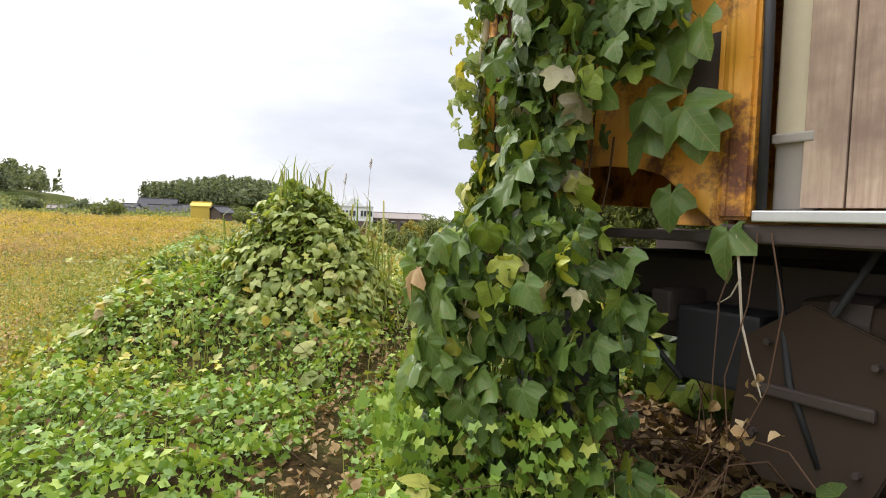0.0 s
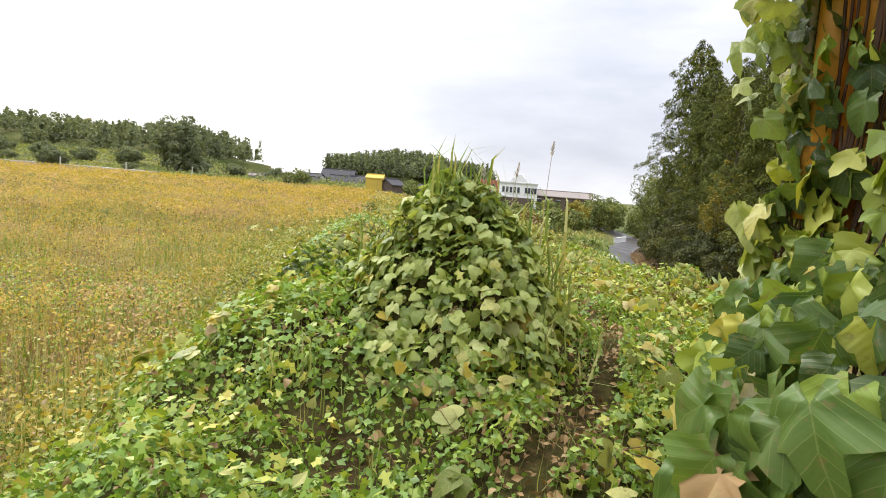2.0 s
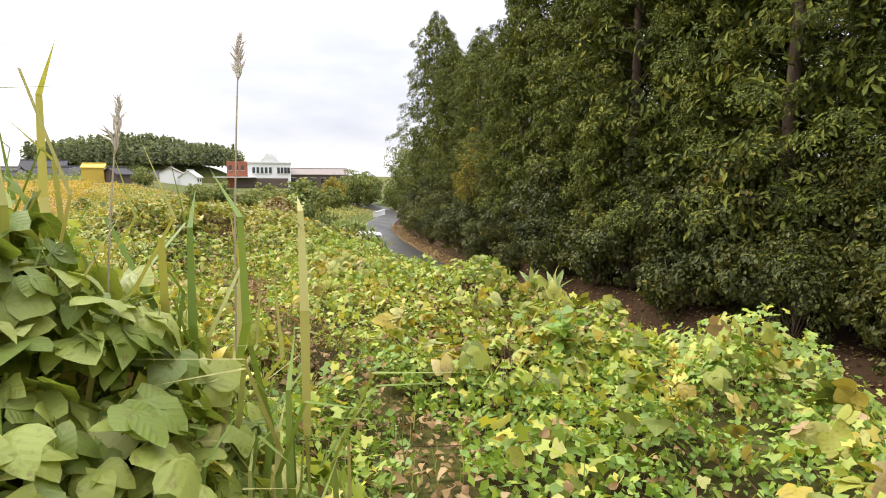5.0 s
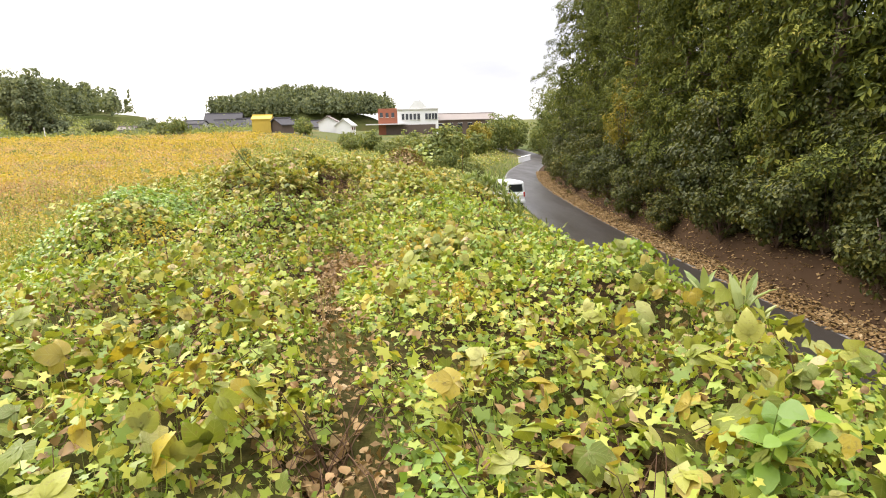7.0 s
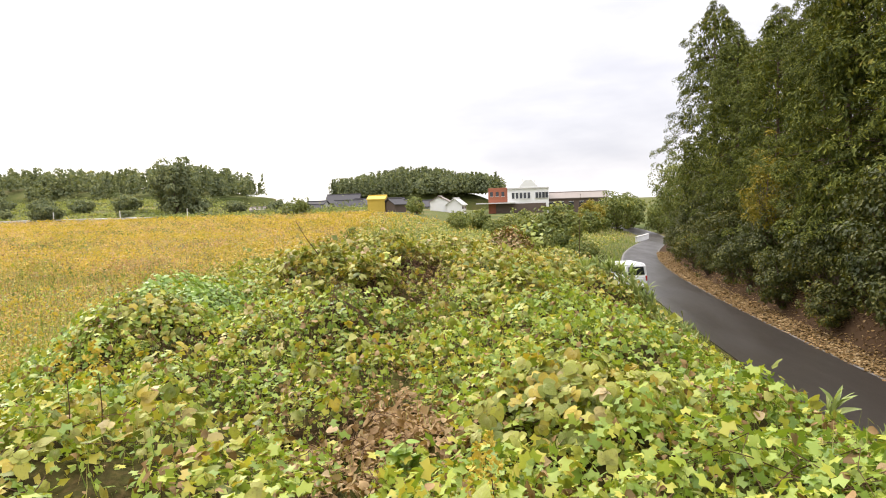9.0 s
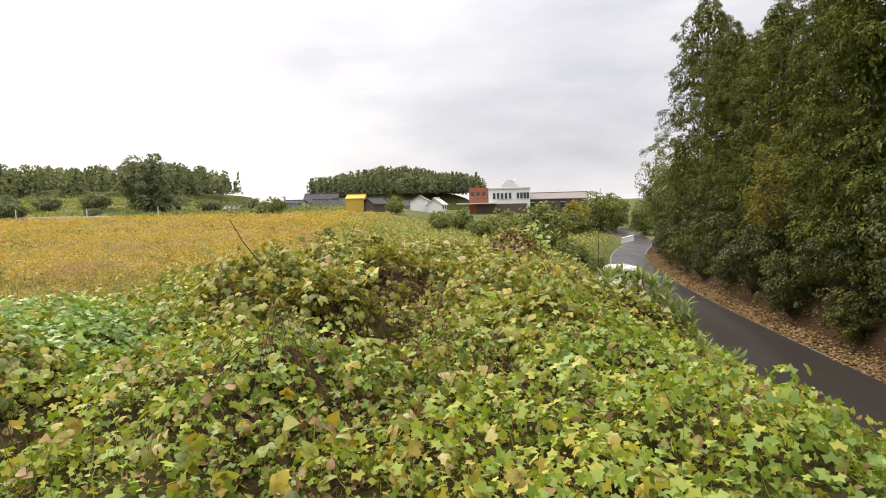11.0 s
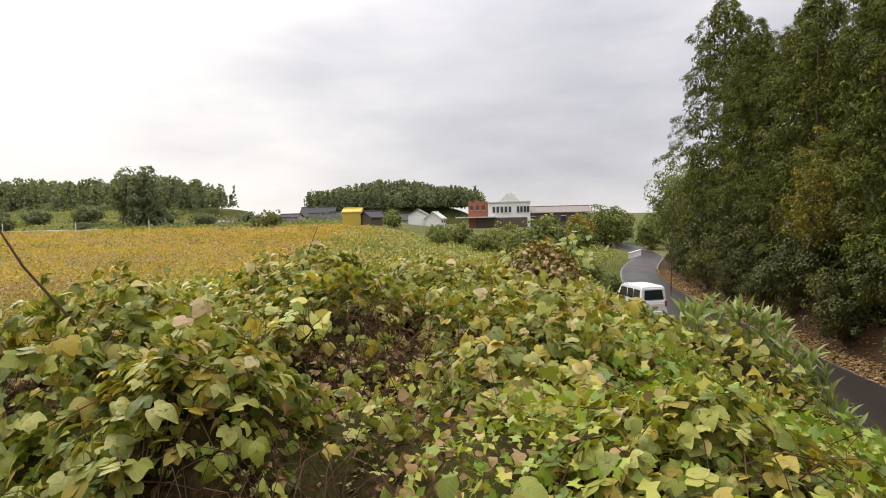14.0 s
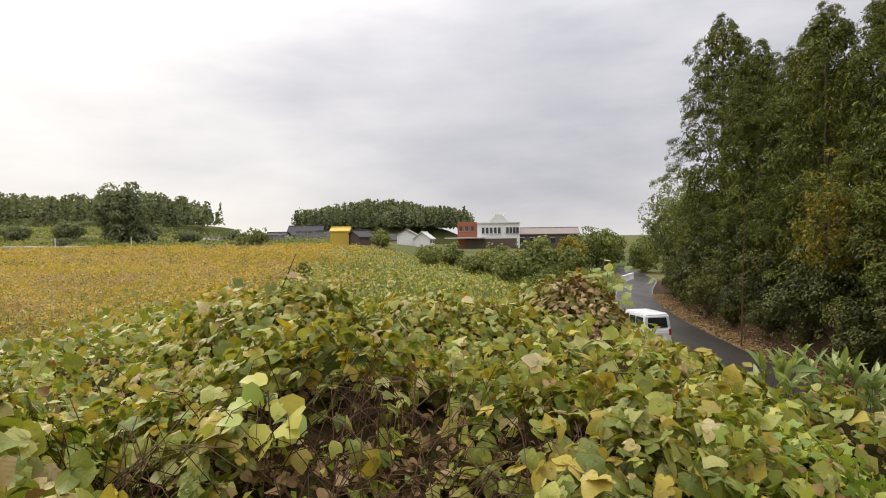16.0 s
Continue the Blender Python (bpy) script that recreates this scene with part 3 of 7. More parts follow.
def scatter(templates, at, normals, size, spin=None, wide=None):
    """Leaves as arrays: each place takes one of the templates, turned to its normal."""
    k = len(at)
    spin = RNG.uniform(0, 2 * np.pi, k) if spin is None else spin
    rot = turned(np.asarray(normals, float), spin)
    pick = RNG.integers(0, len(templates), k)
    wide = np.ones(k) if wide is None else wide
    vs, fs, base = [], [], 0
    for t, (tv, tf) in enumerate(templates):
        i = np.flatnonzero(pick == t)
        if not len(i):
            continue
        local = tv[None, :, :3] * size[i][:, None, None]
        local[:, :, 0] *= wide[i][:, None]
        local[:, :, 2] *= RNG.uniform(0.3, 1.7, len(i))[:, None]
        w = np.einsum("nij,nkj->nki", rot[i], local) + at[i][:, None]
        vs.append(np.concatenate([w.reshape(-1, 3), np.tile(tv[:, 3:] if tv.shape[1] == 5 else tv[:, :2], (len(i), 1))], 1))
        fs.append((tf[None] + (base + np.arange(len(i)) * len(tv))[:, None, None]).reshape(-1, 3))
        base += len(i) * len(tv)
    return np.concatenate(vs), np.concatenate(fs)


def joined(pieces):
    vs, fs, base = [], [], 0
    for v, f in pieces:
        vs.append(v), fs.append(f + base)
        base += len(v)
    return np.concatenate(vs), np.concatenate(fs)


def wobble(x, y, scale, seed=0.0):
    """Smooth uneven values about -1..1."""
    x, y = np.asarray(x) * scale + seed, np.asarray(y) * scale - seed * 0.7
    v = np.sin(x * 1.7 + 1.3 * np.sin(y * 1.1 + seed)) + np.sin(y * 2.1 + 1.7 * np.sin(x * 0.9)) + 0.5 * np.sin(3.7 * x + 2.9 * y) + 0.5 * np.sin(4.3 * y - 3.1 * x + 1)
    return v / 3


# ---------------------------------------------------------------- ground
def curve(pairs):
    k, v = zip(*pairs)
    return lambda q: np.interp(q, k, v)


def ease(a, b, q):
    s = np.clip((q - a) / np.where(np.abs(b - a) < 1e-6, 1e-6, b - a), 0, 1)
    return s * s * (3 - 2 * s)


def smooth_curve(pairs):
    k, v = np.array(pairs, float).T
    fine = np.arange(k[0], k[-1], 1.0)
    w = np.interp(fine, k, v)
    for _ in range(30):
        w[1:-1] = 0.25 * w[:-2] + 0.5 * w[1:-1] + 0.25 * w[2:]
    return lambda q: np.interp(q, fine, w)


ROAD_X = smooth_curve([(-60, 19), (0, 13.9), (10, 13.1), (17, 12.2), (25, 11.4), (34, 11.0), (48, 10.9), (60, 11.4), (70, 12.6), (80, 14.6), (90, 17.6), (98, 20.4), (108, 21.4), (118, 21.0), (135, 18.5), (170, 15), (400, 0)])
ROAD_Z = curve([(-60, -4.5), (0, -4.45), (50, -4.45), (80, -4.6), (105, -4.7), (130, -4.0), (200, -2.9), (400, -1.5)])
ROAD_HALF, ROAD_LEFT = 1.45, 2.3
TOP_Z = curve([(-30, 0.1), (0, 0.15), (4.4, 0.10), (7, 0.30), (11, 0.22), (14.5, -0.08), (17, 0.12), (20, 0.22), (24, 0.26), (27, 0.15), (30, -0.5), (34, -1.6), (42, -2.4), (70, -2.7), (200, -2.5), (400, 0), (2500, 0)])
LEFT_TOP = curve([(-30, -1.5), (0, -1.3), (6, -1.6), (12, -2.3), (17, -4.0), (24, -4.5), (30, -6), (40, -4.5), (60, -2), (120, -7), (400, -20)])
LEFT_FOOT = curve([(-30, -4.5), (0, -4.4), (6, -5.0), (10.6, -6.4), (18, -9), (28, -12), (34, -11.5), (40, -12), (60, -15), (90, -22), (120, -30), (400, -80)])
RIGHT_TOP = curve([(-30, 6), (0, 5.6), (4, 4.4), (8, 3.3), (12, 3.2), (14.3, 3.1), (16, 2.6), (18, 2.1), (20, 1.3), (22, 1.2), (24, 1.0), (27, 1.0), (30, 1.0), (60, 3.0), (400, 8)])
FIELD_Z = curve([(-60, -1.9), (10, -1.75), (30, -1.5), (80, -0.9), (150, -0.1), (220, 0.6), (400, 2), (2500, 6)])
# low mounds of overgrown rubble and brush: x, y, radius, height
MOUNDS = [(-0.36, 6.45, 0.76, 0.98), (-0.98, 6.3, 0.78, 0.40), (-1.9, 6.5, 0.7, 0.2), (4.5, 8.7, 0.9, 0.45), (2.8, 12.4, 1.1, 0.25), (-3.9, 16.6, 0.9, 0.30),
          (-1.4, 18.9, 0.55, 0.45), (-2.6, 19.6, 0.8, 0.50), (-1.3, 21.0, 0.9, 0.45), (0.1, 20.9, 0.9, 0.18), (-0.9, 24.3, 1.2, 0.25), (0.55, 25.6, 0.85, 0.42), (-2.4, 23.2, 1.0, 0.35),
          (-1.5, 16.9, 0.6, 0.35), (1.5, 14.2, 0.8, 0.25), (0.9, 19.0, 0.6, 0.2), (-2.9, 6.2, 0.8, 0.35), (-2.6, 9.5, 1.0, 0.35), (-1.7, 13.0, 0.8, 0.2), (1.5, 20.1, 0.75, -0.32), (3.2, 23.8, 1.1, 0.55)]


# hollows in the brush, bare of leaves: x, y, radius
HOLLOWS = [(-2.75, 19.1, 0.36), (-1.2, 18.3, 0.34), (-0.75, 18.8, 0.36), (-1.4, 20.8, 0.42), (-0.85, 21.0, 0.42), (-1.15, 20.2, 0.42), (-0.6, 20.35, 0.42), (-0.1, 20.9, 0.34), (-2.0, 20.0, 0.3), (0.9, 22.3, 0.3), (0.45, 17.6, 0.22), (-1.9, 16.6, 0.25), (-0.4, 17.9, 0.25), (1.7, 16.2, 0.18), (1.0, 15.0, 0.16), (-3.0, 15.9, 0.36), (-0.3, 13.9, 0.22), (-3.4, 5.2, 0.35), (-2.2, 3.4, 0.2), (1.9, 8.7, 0.2), (0.6, 9.4, 0.2)]


def ground_z(x, y):
    x, y = np.asarray(x, float), np.asarray(y, float)
    top, field, rc, rz = TOP_Z(y), FIELD_Z(y), ROAD_X(y), ROAD_Z(y)
    lf, lt, rt = LEFT_FOOT(y), LEFT_TOP(y), RIGHT_TOP(y)
    z = field + (top - field) * ease(lf, lt, x)
    verge = rc - ROAD_LEFT - 0.35
    down = np.clip((x - rt) / (verge - rt), 0, 1)
    down = 0.9 * down + 0.1 * down * down * (3 - 2 * down)
    z = z + (rz - 0.02 - z) * down
    right = rc + ROAD_HALF + 1.3
    cut = ease(right, right + 1.1, x) * 1.25 * ease(-60, -20, y) * (1 - ease(75, 100, y)) + np.clip(x - right - 1.1, 0, 60) * 0.10 * (1 - ease(75, 110, y))
    z = np.where(x > rc, rz - 0.02 + cut, z)
    far = np.hypot(x, y)
    rough = np.where((x > rt) & (np.abs(x - rc) < ROAD_LEFT + 0.9), 0.0, 1.0) * np.where(x > rc, 0.5, 1.0)
    z = z + rough * (0.10 * wobble(x, y, 1.3) + 0.06 * wobble(x, y, 3.4, 5)) * (1 - 0.6 * ease(30, 60, far))
    z = z + rough * 0.6 * wobble(x, y, 0.03, 9) * ease(120, 300, far)
    # the land climbs in low terraces beyond the field
    z = z + 6.0 * ease(132, 235, y) * ease(-92, -135, x)
    for mx, my, r, h in MOUNDS:
        z = z + h * np.exp(-(((x - mx) ** 2 + (y - my) ** 2) / (r * r)) ** 1.25)
    for mx, my, r in HOLLOWS:
        z = z - 0.30 * np.exp(-(((x - mx) ** 2 + (y - my) ** 2) / (r * r)) ** 1.5)
    return z


def in_hollow(x, y):
    inside = np.zeros(np.shape(x), bool)
    for mx, my, r in HOLLOWS:
        inside |= (x - mx) ** 2 + (y - my) ** 2 < (r * 0.9) ** 2
    return inside


def relief(x, y):
    """Lumps of the growth over the bank."""
    return 0.15 * wobble(x, y, 2.0, 1.7) + 0.09 * wobble(x, y, 4.6, 4.1)


def ticks(near, far):
    lo, hi, step = near
    mid = np.arange(lo, hi + 1e-6, step)
    grow, out, d = step, [], 0.0
    while d < far:
        grow *= 1.09
        d += grow
        out.append(d)
    out = np.array(out)
    return np.concatenate([(lo - out)[::-1], mid, hi + out])


gx, gy = ticks((-14, 17, 0.27), 2400), ticks((-3, 34, 0.27), 2600)
GX, GY = np.meshgrid(gx, gy)
GZ = ground_z(GX, GY)
idx = np.arange(GX.size).reshape(GX.shape)
quads = np.stack([idx[:-1, :-1], idx[:-1, 1:], idx[1:, 1:], idx[1:, :-1]], -1).reshape(-1, 4)
cx, cy = (GX[:-1, :-1] + GX[1:, 1:]).ravel() / 2, (GY[:-1, :-1] + GY[1:, 1:]).ravel() / 2
slot = np.zeros(len(cx), int)
edge = LEFT_FOOT(cy) + 0.6 + np.clip(cy / 12, 0.3, 6) * wobble(cx, cy, 0.35, 4)
slot[cx < edge] = 1
slot[(cy > 36) & (cx >= edge)] = 2
slot[(cy > 150) | (cy < -40) | (cx < -150)] = 2
slot[(cx > ROAD_X(cy)) & (cx < 60) & (cy < 100)] = 3
ts, to = (cx - 0.91) * 0.388 - (cy - 3.74) * 0.922, -(cx - 0.91) * 0.922 - (cy - 3.74) * 0.388
slot[(to < 0.25) & (to > -2.6) & (ts > -0.2) & (ts < 7)] = 3
ground = new("ground", mesh_of("ground", np.stack([GX, GY, GZ], -1).reshape(-1, 3), quads, [M_SOIL, M_FIELD, M_MEADOW, M_EARTH], True, 4, slot))
tagged(ground, "overgrown earth bank, weedy field and meadow ground", "ground", kind="structure")


def strip(name, ys, left, right, lift, material, label, category):
    """A ribbon along the road between two offsets from its middle."""
    xs = ROAD_X(ys)
    slope = np.gradient(xs, ys)
    nx, ny = 1 / np.hypot(1, slope), -slope / np.hypot(1, slope)
    z = ROAD_Z(ys) + lift
    a, b = np.stack([xs + nx * left, ys + ny * left, z], 1), np.stack([xs + nx * right, ys + ny * right, z], 1)
    drop = np.array([0, 0, -0.08])
    v = np.concatenate([a, b, a + drop, b + drop])
    n, i = len(ys), np.arange(len(ys) - 1)
    f = np.concatenate([np.stack([i + p * n, i + q * n, i + 1 + q * n, i + 1 + p * n], 1) for p, q in ((0, 1), (1, 3), (2, 0))])
    return tagged(new(name, mesh_of(name, v, f, material, False, 4)), label, category, kind="structure")


ys = np.arange(-40, 175, 0.5)
strip("road", ys, -ROAD_LEFT, ROAD_HALF, 0.035, M_ASPHALT, "narrow wet dark asphalt country road", "road")
strip("road_line_left", ys[ys > 52], -ROAD_LEFT + 0.03, -ROAD_LEFT + 0.15, 0.041, M_LINE, "worn white painted edge line on the road", "road marking")
strip("road_line_right", ys, ROAD_HALF - 0.15, ROAD_HALF - 0.03, 0.041, M_LINE, "worn white painted edge line on the road", "road marking")


# ---------------------------------------------------------------- plants of the bank
def path_x(y):
    """The trodden trail along the bank."""
    return np.interp(y, [0, 4, 6, 8, 10, 12.5, 15, 18, 22], [-0.25, -0.1, 0.75, 1.1, 0.6, 0.1, -0.1, -0.5, -0.6])


def spread(n, x0, x1, y0, y1, power=1.0):
    """Places on the bank, thicker towards the camera's end for power > 1."""
    return RNG.uniform(x0, x1, n), y0 + (y1 - y0) * RNG.uniform(0, 1, n) ** power


def on_bank(x, y):
    return (x > LEFT_FOOT(y) - 0.4) & (x < ROAD_X(y) - ROAD_LEFT - 0.25)


def normals_at(x, y, e=0.12):
    top = lambda a, b: ground_z(a, b) + 1.4 * relief(a, b)
    dx, dy = (top(x + e, y) - top(x - e, y)) / (2 * e), (top(x, y + e) - top(x, y - e)) / (2 * e)
    return np.stack([-dx, -dy, np.ones_like(x)], 1)


def clear_of_truck(x, y):
    s = (x - 0.91) * 0.388 + (y - 3.74) * -0.922
    o = (x - 0.91) * -0.922 + (y - 3.74) * -0.388
    return ~((o < 0.05) & (o > -2.2) & (s > -0.1) & (s < 6))


def carpet(name, templates, n, area, size, lift, tilt, material, label, keep, category="vine"):
    x, y = spread(n, *area)
    ok = on_bank(x, y) & keep(x, y) & clear_of_truck(x, y) & (~in_hollow(x, y) | (RNG.uniform(0, 1, len(x)) < 0.15))
    x, y = x[ok], y[ok]
    k = len(x)
    up = normals_at(x, y)
    up /= np.linalg.norm(up, axis=1, keepdims=True)
    z = ground_z(x, y) + lift[0] + (lift[1] - lift[0]) * RNG.uniform(0, 1, k) ** 1.3 * (0.75 + 0.5 * wobble(x, y, 2.2, 3)) + relief(x, y)
    nrm = up + RNG.normal(0, tilt, (k, 3))
    v, f = scatter(templates, np.stack([x, y, z], 1), nrm, size[0] + (size[1] - size[0]) * RNG.uniform(0, 1, k) ** 1.4, wide=RNG.uniform(0.8, 1.15, k))
    return tagged(new(name, mesh_of(name, v, f, material, True)), label, category, kind="stuff")


def patches(scale, seed, cut):
    return lambda x, y: wobble(x, y, scale, seed) + RNG.normal(0, 0.18, len(x)) > cut


def off_trail(width):
    bare = lambda x, y: np.hypot(x - 0.15, (y - 13.9) * 0.7) < 0.42 + 0.14 * wobble(x, y, 3.0, 6)
    return lambda x, y: ((np.abs(x - path_x(y)) > width * (0.7 + 0.5 * wobble(x, y, 1.5, 2))) | (y > 15.5)) & ~bare(x, y)


def both(*tests):
    return lambda x, y: np.logical_and.reduce([t(x, y) for t in tests])


KUDZU = [LEAF_LOBED, LEAF_LOBED, LEAF_WAVY]
KLOW = [LEAF_LOW, LEAF_LOW2]
VINES = "sprawling kudzu vines with yellowing lobed leaves"
HOPS = "low carpet of light green hop vine leaves"


def hop_side(x, y):
    """Where the light green hop has the upper hand."""
    return np.where(y < 11, 0.15, np.clip((x - 0.5) * 1.3, -0.8, 1.0) + np.clip((-2.4 - x) * 0.9, -0.1, 0.6) + 0.85 * (1 - ease(17.8, 19.6, y))) + 0.6 * wobble(x, y, 0.9, 7)


def hop_rules(x, y):
    return hop_side(x, y) + RNG.normal(0, 0.3, len(x)) > -0.05


def kudzu_rules(x, y):
    return (hop_side(x, y) + RNG.normal(0, 0.35, len(x)) < 0.05) | (RNG.uniform(0, 1, len(x)) < 0.12)


carpet("kudzu_vines", TRIFOLIATE, 4600, (-7, 8, 1.0, 12.0, 0.9), (0.075, 0.155), (0.08, 0.40), 0.62, M_KUDZU, VINES, both(off_trail(0.5), patches(0.8, 2, -0.05), lambda x, y: (y > 6.5) | (x > -0.3) | (x < -2)))
carpet("kudzu_vines", TRIFOLIATE, 13500, (-8, 6.0, 11.0, 23.0, 1.05), (0.045, 0.10), (0.08, 0.46), 0.68, M_KUDZU, VINES, both(off_trail(0.35), patches(1.1, 4, -0.25), kudzu_rules))
carpet("kudzu_vines", KUDZU, 9000, (-8, 6.0, 5.0, 23.0, 1.05), (0.06, 0.13), (0.03, 0.36), 0.8, M_KUDZU, VINES, both(off_trail(0.35), patches(1.1, 4, -0.35), kudzu_rules))
carpet("kudzu_vines", KLOW, 14000, (-11, 6.0, 22.0, 32.0, 1.0), (0.08, 0.18), (0.04, 0.44), 0.7, M_KUDZU, VINES, patches(0.7, 4, -0.3))
carpet("hop_vines", [LEAF_STAR], 27000, (-5.5, 6.0, 4.0, 13.0, 1.0), (0.045, 0.095), (0.03, 0.32), 0.55, M_HOP, HOPS, both(off_trail(0.3), patches(0.9, 7, -0.35)))
carpet("hop_vines", [LEAF_STAR], 13000, (-5.5, 4.0, 0.8, 4.5, 1.0), (0.035, 0.075), (0.02, 0.26), 0.6, M_WEED, HOPS, both(off_trail(0.22), patches(0.9, 7, -0.4)))
carpet("hop_vines", [LEAF_STAR], 44000, (-6, 4.8, 12.0, 21.5, 1.0), (0.045, 0.095), (0.03, 0.34), 0.55, M_HOPGREEN, HOPS, both(off_trail(0.2), hop_rules))
carpet("hop_vines", [LEAF_STAR], 9000, (-11, 7.0, 20.5, 32.0, 1.1), (0.06, 0.12), (0.02, 0.28), 0.6, M_HOP, HOPS, patches(0.8, 11, -0.1))
carpet("ground_weeds", [LEAF_SIMPLE], 100000, (-6, 4, 0.8, 9.0, 1.0), (0.03, 0.075), (0.01, 0.2), 0.7, M_WEED, "small-leaved green weeds covering the bank", off_trail(0.16), "weeds")
carpet("ground_weeds", [LEAF_SIMPLE], 90000, (-5, 5.0, 8.0, 21.0, 1.05), (0.03, 0.075), (0.0, 0.18), 0.7, M_HOPGREEN, "small-leaved green weeds covering the bank", both(off_trail(0.15), patches(1.6, 3, -0.7)), "weeds")
carpet("ground_weeds", [LEAF_SIMPLE], 18000, (-11, 8.5, 20.0, 32.0, 1.1), (0.05, 0.11), (0.0, 0.24), 0.8, M_HOP, "small-leaved yellow-green weeds covering the bank", patches(1.6, 3, -0.6), "weeds")
carpet("dead_leaves", [LEAF_CURLED, LEAF_LOW2], 12000, (-5, 6, 0.8, 15.0, 0.9), (0.03, 0.085), (0.01, 0.20), 0.7, M_DEAD, "curled brown dead leaves on the bank", patches(1.1, 5, -0.45), "leaf litter")
carpet("dead_leaves", [LEAF_CURLED, LEAF_WAVY], 13000, (-5, 5, 9.0, 24.0, 0.9), (0.03, 0.085), (0.01, 0.30), 0.8, M_DEAD, "curled brown dead leaves on the bank", patches(1.1, 9, -0.3), "leaf litter")
# coarser growth over the rest of the slopes
rough_slope = lambda x, y: (x > 4.0 + RNG.normal(0, 0.7, len(x))) | (x < -4.6 + RNG.normal(0, 0.7, len(x))) | (y < 1.2) | (y > 20)
carpet("slope_weeds", [LEAF_SIMPLE], 46000, (-12, 13, -9.0, 34.0, 1.0), (0.08, 0.19), (0.0, 0.30), 0.7, M_KUDZU, "coarse olive-green weeds over the slopes of the bank", rough_slope, "weeds")
carpet("slope_weeds", [LEAF_SIMPLE], 46000, (-12, 13, -9.0, 34.0, 1.0), (0.05, 0.12), (0.0, 0.22), 0.7, M_HOPGREEN, "green weeds over the slopes of the bank", rough_slope, "weeds")
# pale litter on the trodden trail
k = 3000
ty = RNG.uniform(1.5, 18.5, k)
tx = path_x(ty) + RNG.normal(0, 0.28, k)
v, f = scatter([LEAF_CURLED, LEAF_SIMPLE], np.stack([tx, ty, ground_z(tx, ty) + 0.015 + RNG.uniform(0, 0.08, k)], 1), np.array([0, 0, 1.0]) + RNG.normal(0, 0.45, (k, 3)), RNG.uniform(0.025, 0.07, k))
tagged(new("trail_litter", mesh_of("trail_litter", v, f, M_DEAD)), "dry brown litter along the trodden trail", "leaf litter", kind="stuff")

hx, hy, hr = (np.repeat(q, 170) for q in np.array(HOLLOWS).T)
tx, ty = hx + RNG.normal(0, 0.6, len(hx)) * hr, hy + RNG.normal(0, 0.6, len(hx)) * hr
v, f = scatter([LEAF_CURLED, LEAF_SIMPLE, LEAF_WAVY], np.stack([tx, ty, ground_z(tx, ty) + RNG.uniform(0.01, 0.12, len(tx))], 1), np.array([0, 0, 1.0]) + RNG.normal(0, 0.6, (len(tx), 3)), RNG.uniform(0.03, 0.09, len(tx)))
tagged(new("hollow_litter", mesh_of("hollow_litter", v, f, M_DEAD)), "withered leaves lying in hollows under the vines", "leaf litter", kind="stuff")
k = 1500
tx, ty = 0.15 + RNG.normal(0, 0.30, k), 13.9 + RNG.normal(0, 0.42, k)
v, f = scatter([LEAF_CURLED, LEAF_SIMPLE], np.stack([tx, ty, ground_z(tx, ty) + 0.02 + RNG.uniform(0, 0.06, k)], 1), np.array([0, 0, 1.0]) + RNG.normal(0, 0.4, (k, 3)), RNG.uniform(0.03, 0.09, k))
tagged(new("bleached_litter", mesh_of("bleached_litter", v, f, M_BROWNGRASS)), "bleached straw-coloured litter on a bare patch of the trail", "leaf litter", kind="stuff")


def blades(x, y, z, length, lean, material, name, label, category="grass", template=BLADE, wide=1.0, kind="stuff"):
    """Grass blades rising from places, leaning every way."""
    k = len(x)
    a = RNG.uniform(0, 2 * np.pi, k)
    le = np.abs(RNG.normal(0, lean, k))
    up = np.stack([np.cos(a) * np.sin(le), np.sin(a) * np.sin(le), np.cos(le)], 1)
    side = np.stack([-np.sin(a), np.cos(a), np.zeros(k)], 1)
    nrm = np.cross(side, up)
    tv, tf = template
    loc = tv[None] * length[:, None, None]
    loc[:, :, 0] *= wide
    w = loc[:, :, 0:1] * side[:, None] + loc[:, :, 1:2] * up[:, None] + loc[:, :, 2:3] * nrm[:, None] + np.stack([x, y, z], 1)[:, None]
    f = (tf[None] + (np.arange(k) * len(tv))[:, None, None]).reshape(-1, 3)
    return w.reshape(-1, 3), f


def grass(name, x, y, length, lean, material, label, category="grass", wide=1.0, template=BLADE):
    v, f = blades(x, y, ground_z(x, y) - 0.02, length, lean, material, name, label, template=template, wide=wide)
    return tagged(new(name, mesh_of(name, v, f, material)), label, category, kind="stuff")


x, y = spread(9000, -6, 5, 0.8, 16, 0.9)
ok = on_bank(x, y) & clear_of_truck(x, y) & (wobble(x, y, 1.2, 8) > -0.1)
grass("bank_grass", x[ok], y[ok], RNG.uniform(0.12, 0.38, ok.sum()), 0.5, M_GRASS, "thin green grass among the vines")
# tangled bare stems showing between the leaves
lines = []
for _ in range(700):
    sy = RNG.uniform(2, 28)
    sx = RNG.uniform(-4, 4)
    if not clear_of_truck(np.array([sx]), np.array([sy]))[0]:
        continue
    a, ln = RNG.uniform(0, 6.28), RNG.uniform(0.3, 0.9)
    t = np.linspace(0, 1, 5)
    px, py = sx + np.cos(a) * ln * t + 0.08 * np.sin(t * 7 + a), sy + np.sin(a) * ln * t
    pz = ground_z(px, py) + 0.05 + RNG.uniform(0.02, 0.22) * np.sin(t * 3.1) + 0.03
    lines.append((np.stack([px, py, pz], 1), 0.0036, 0.0018))
v, f = rods(lines, 3)
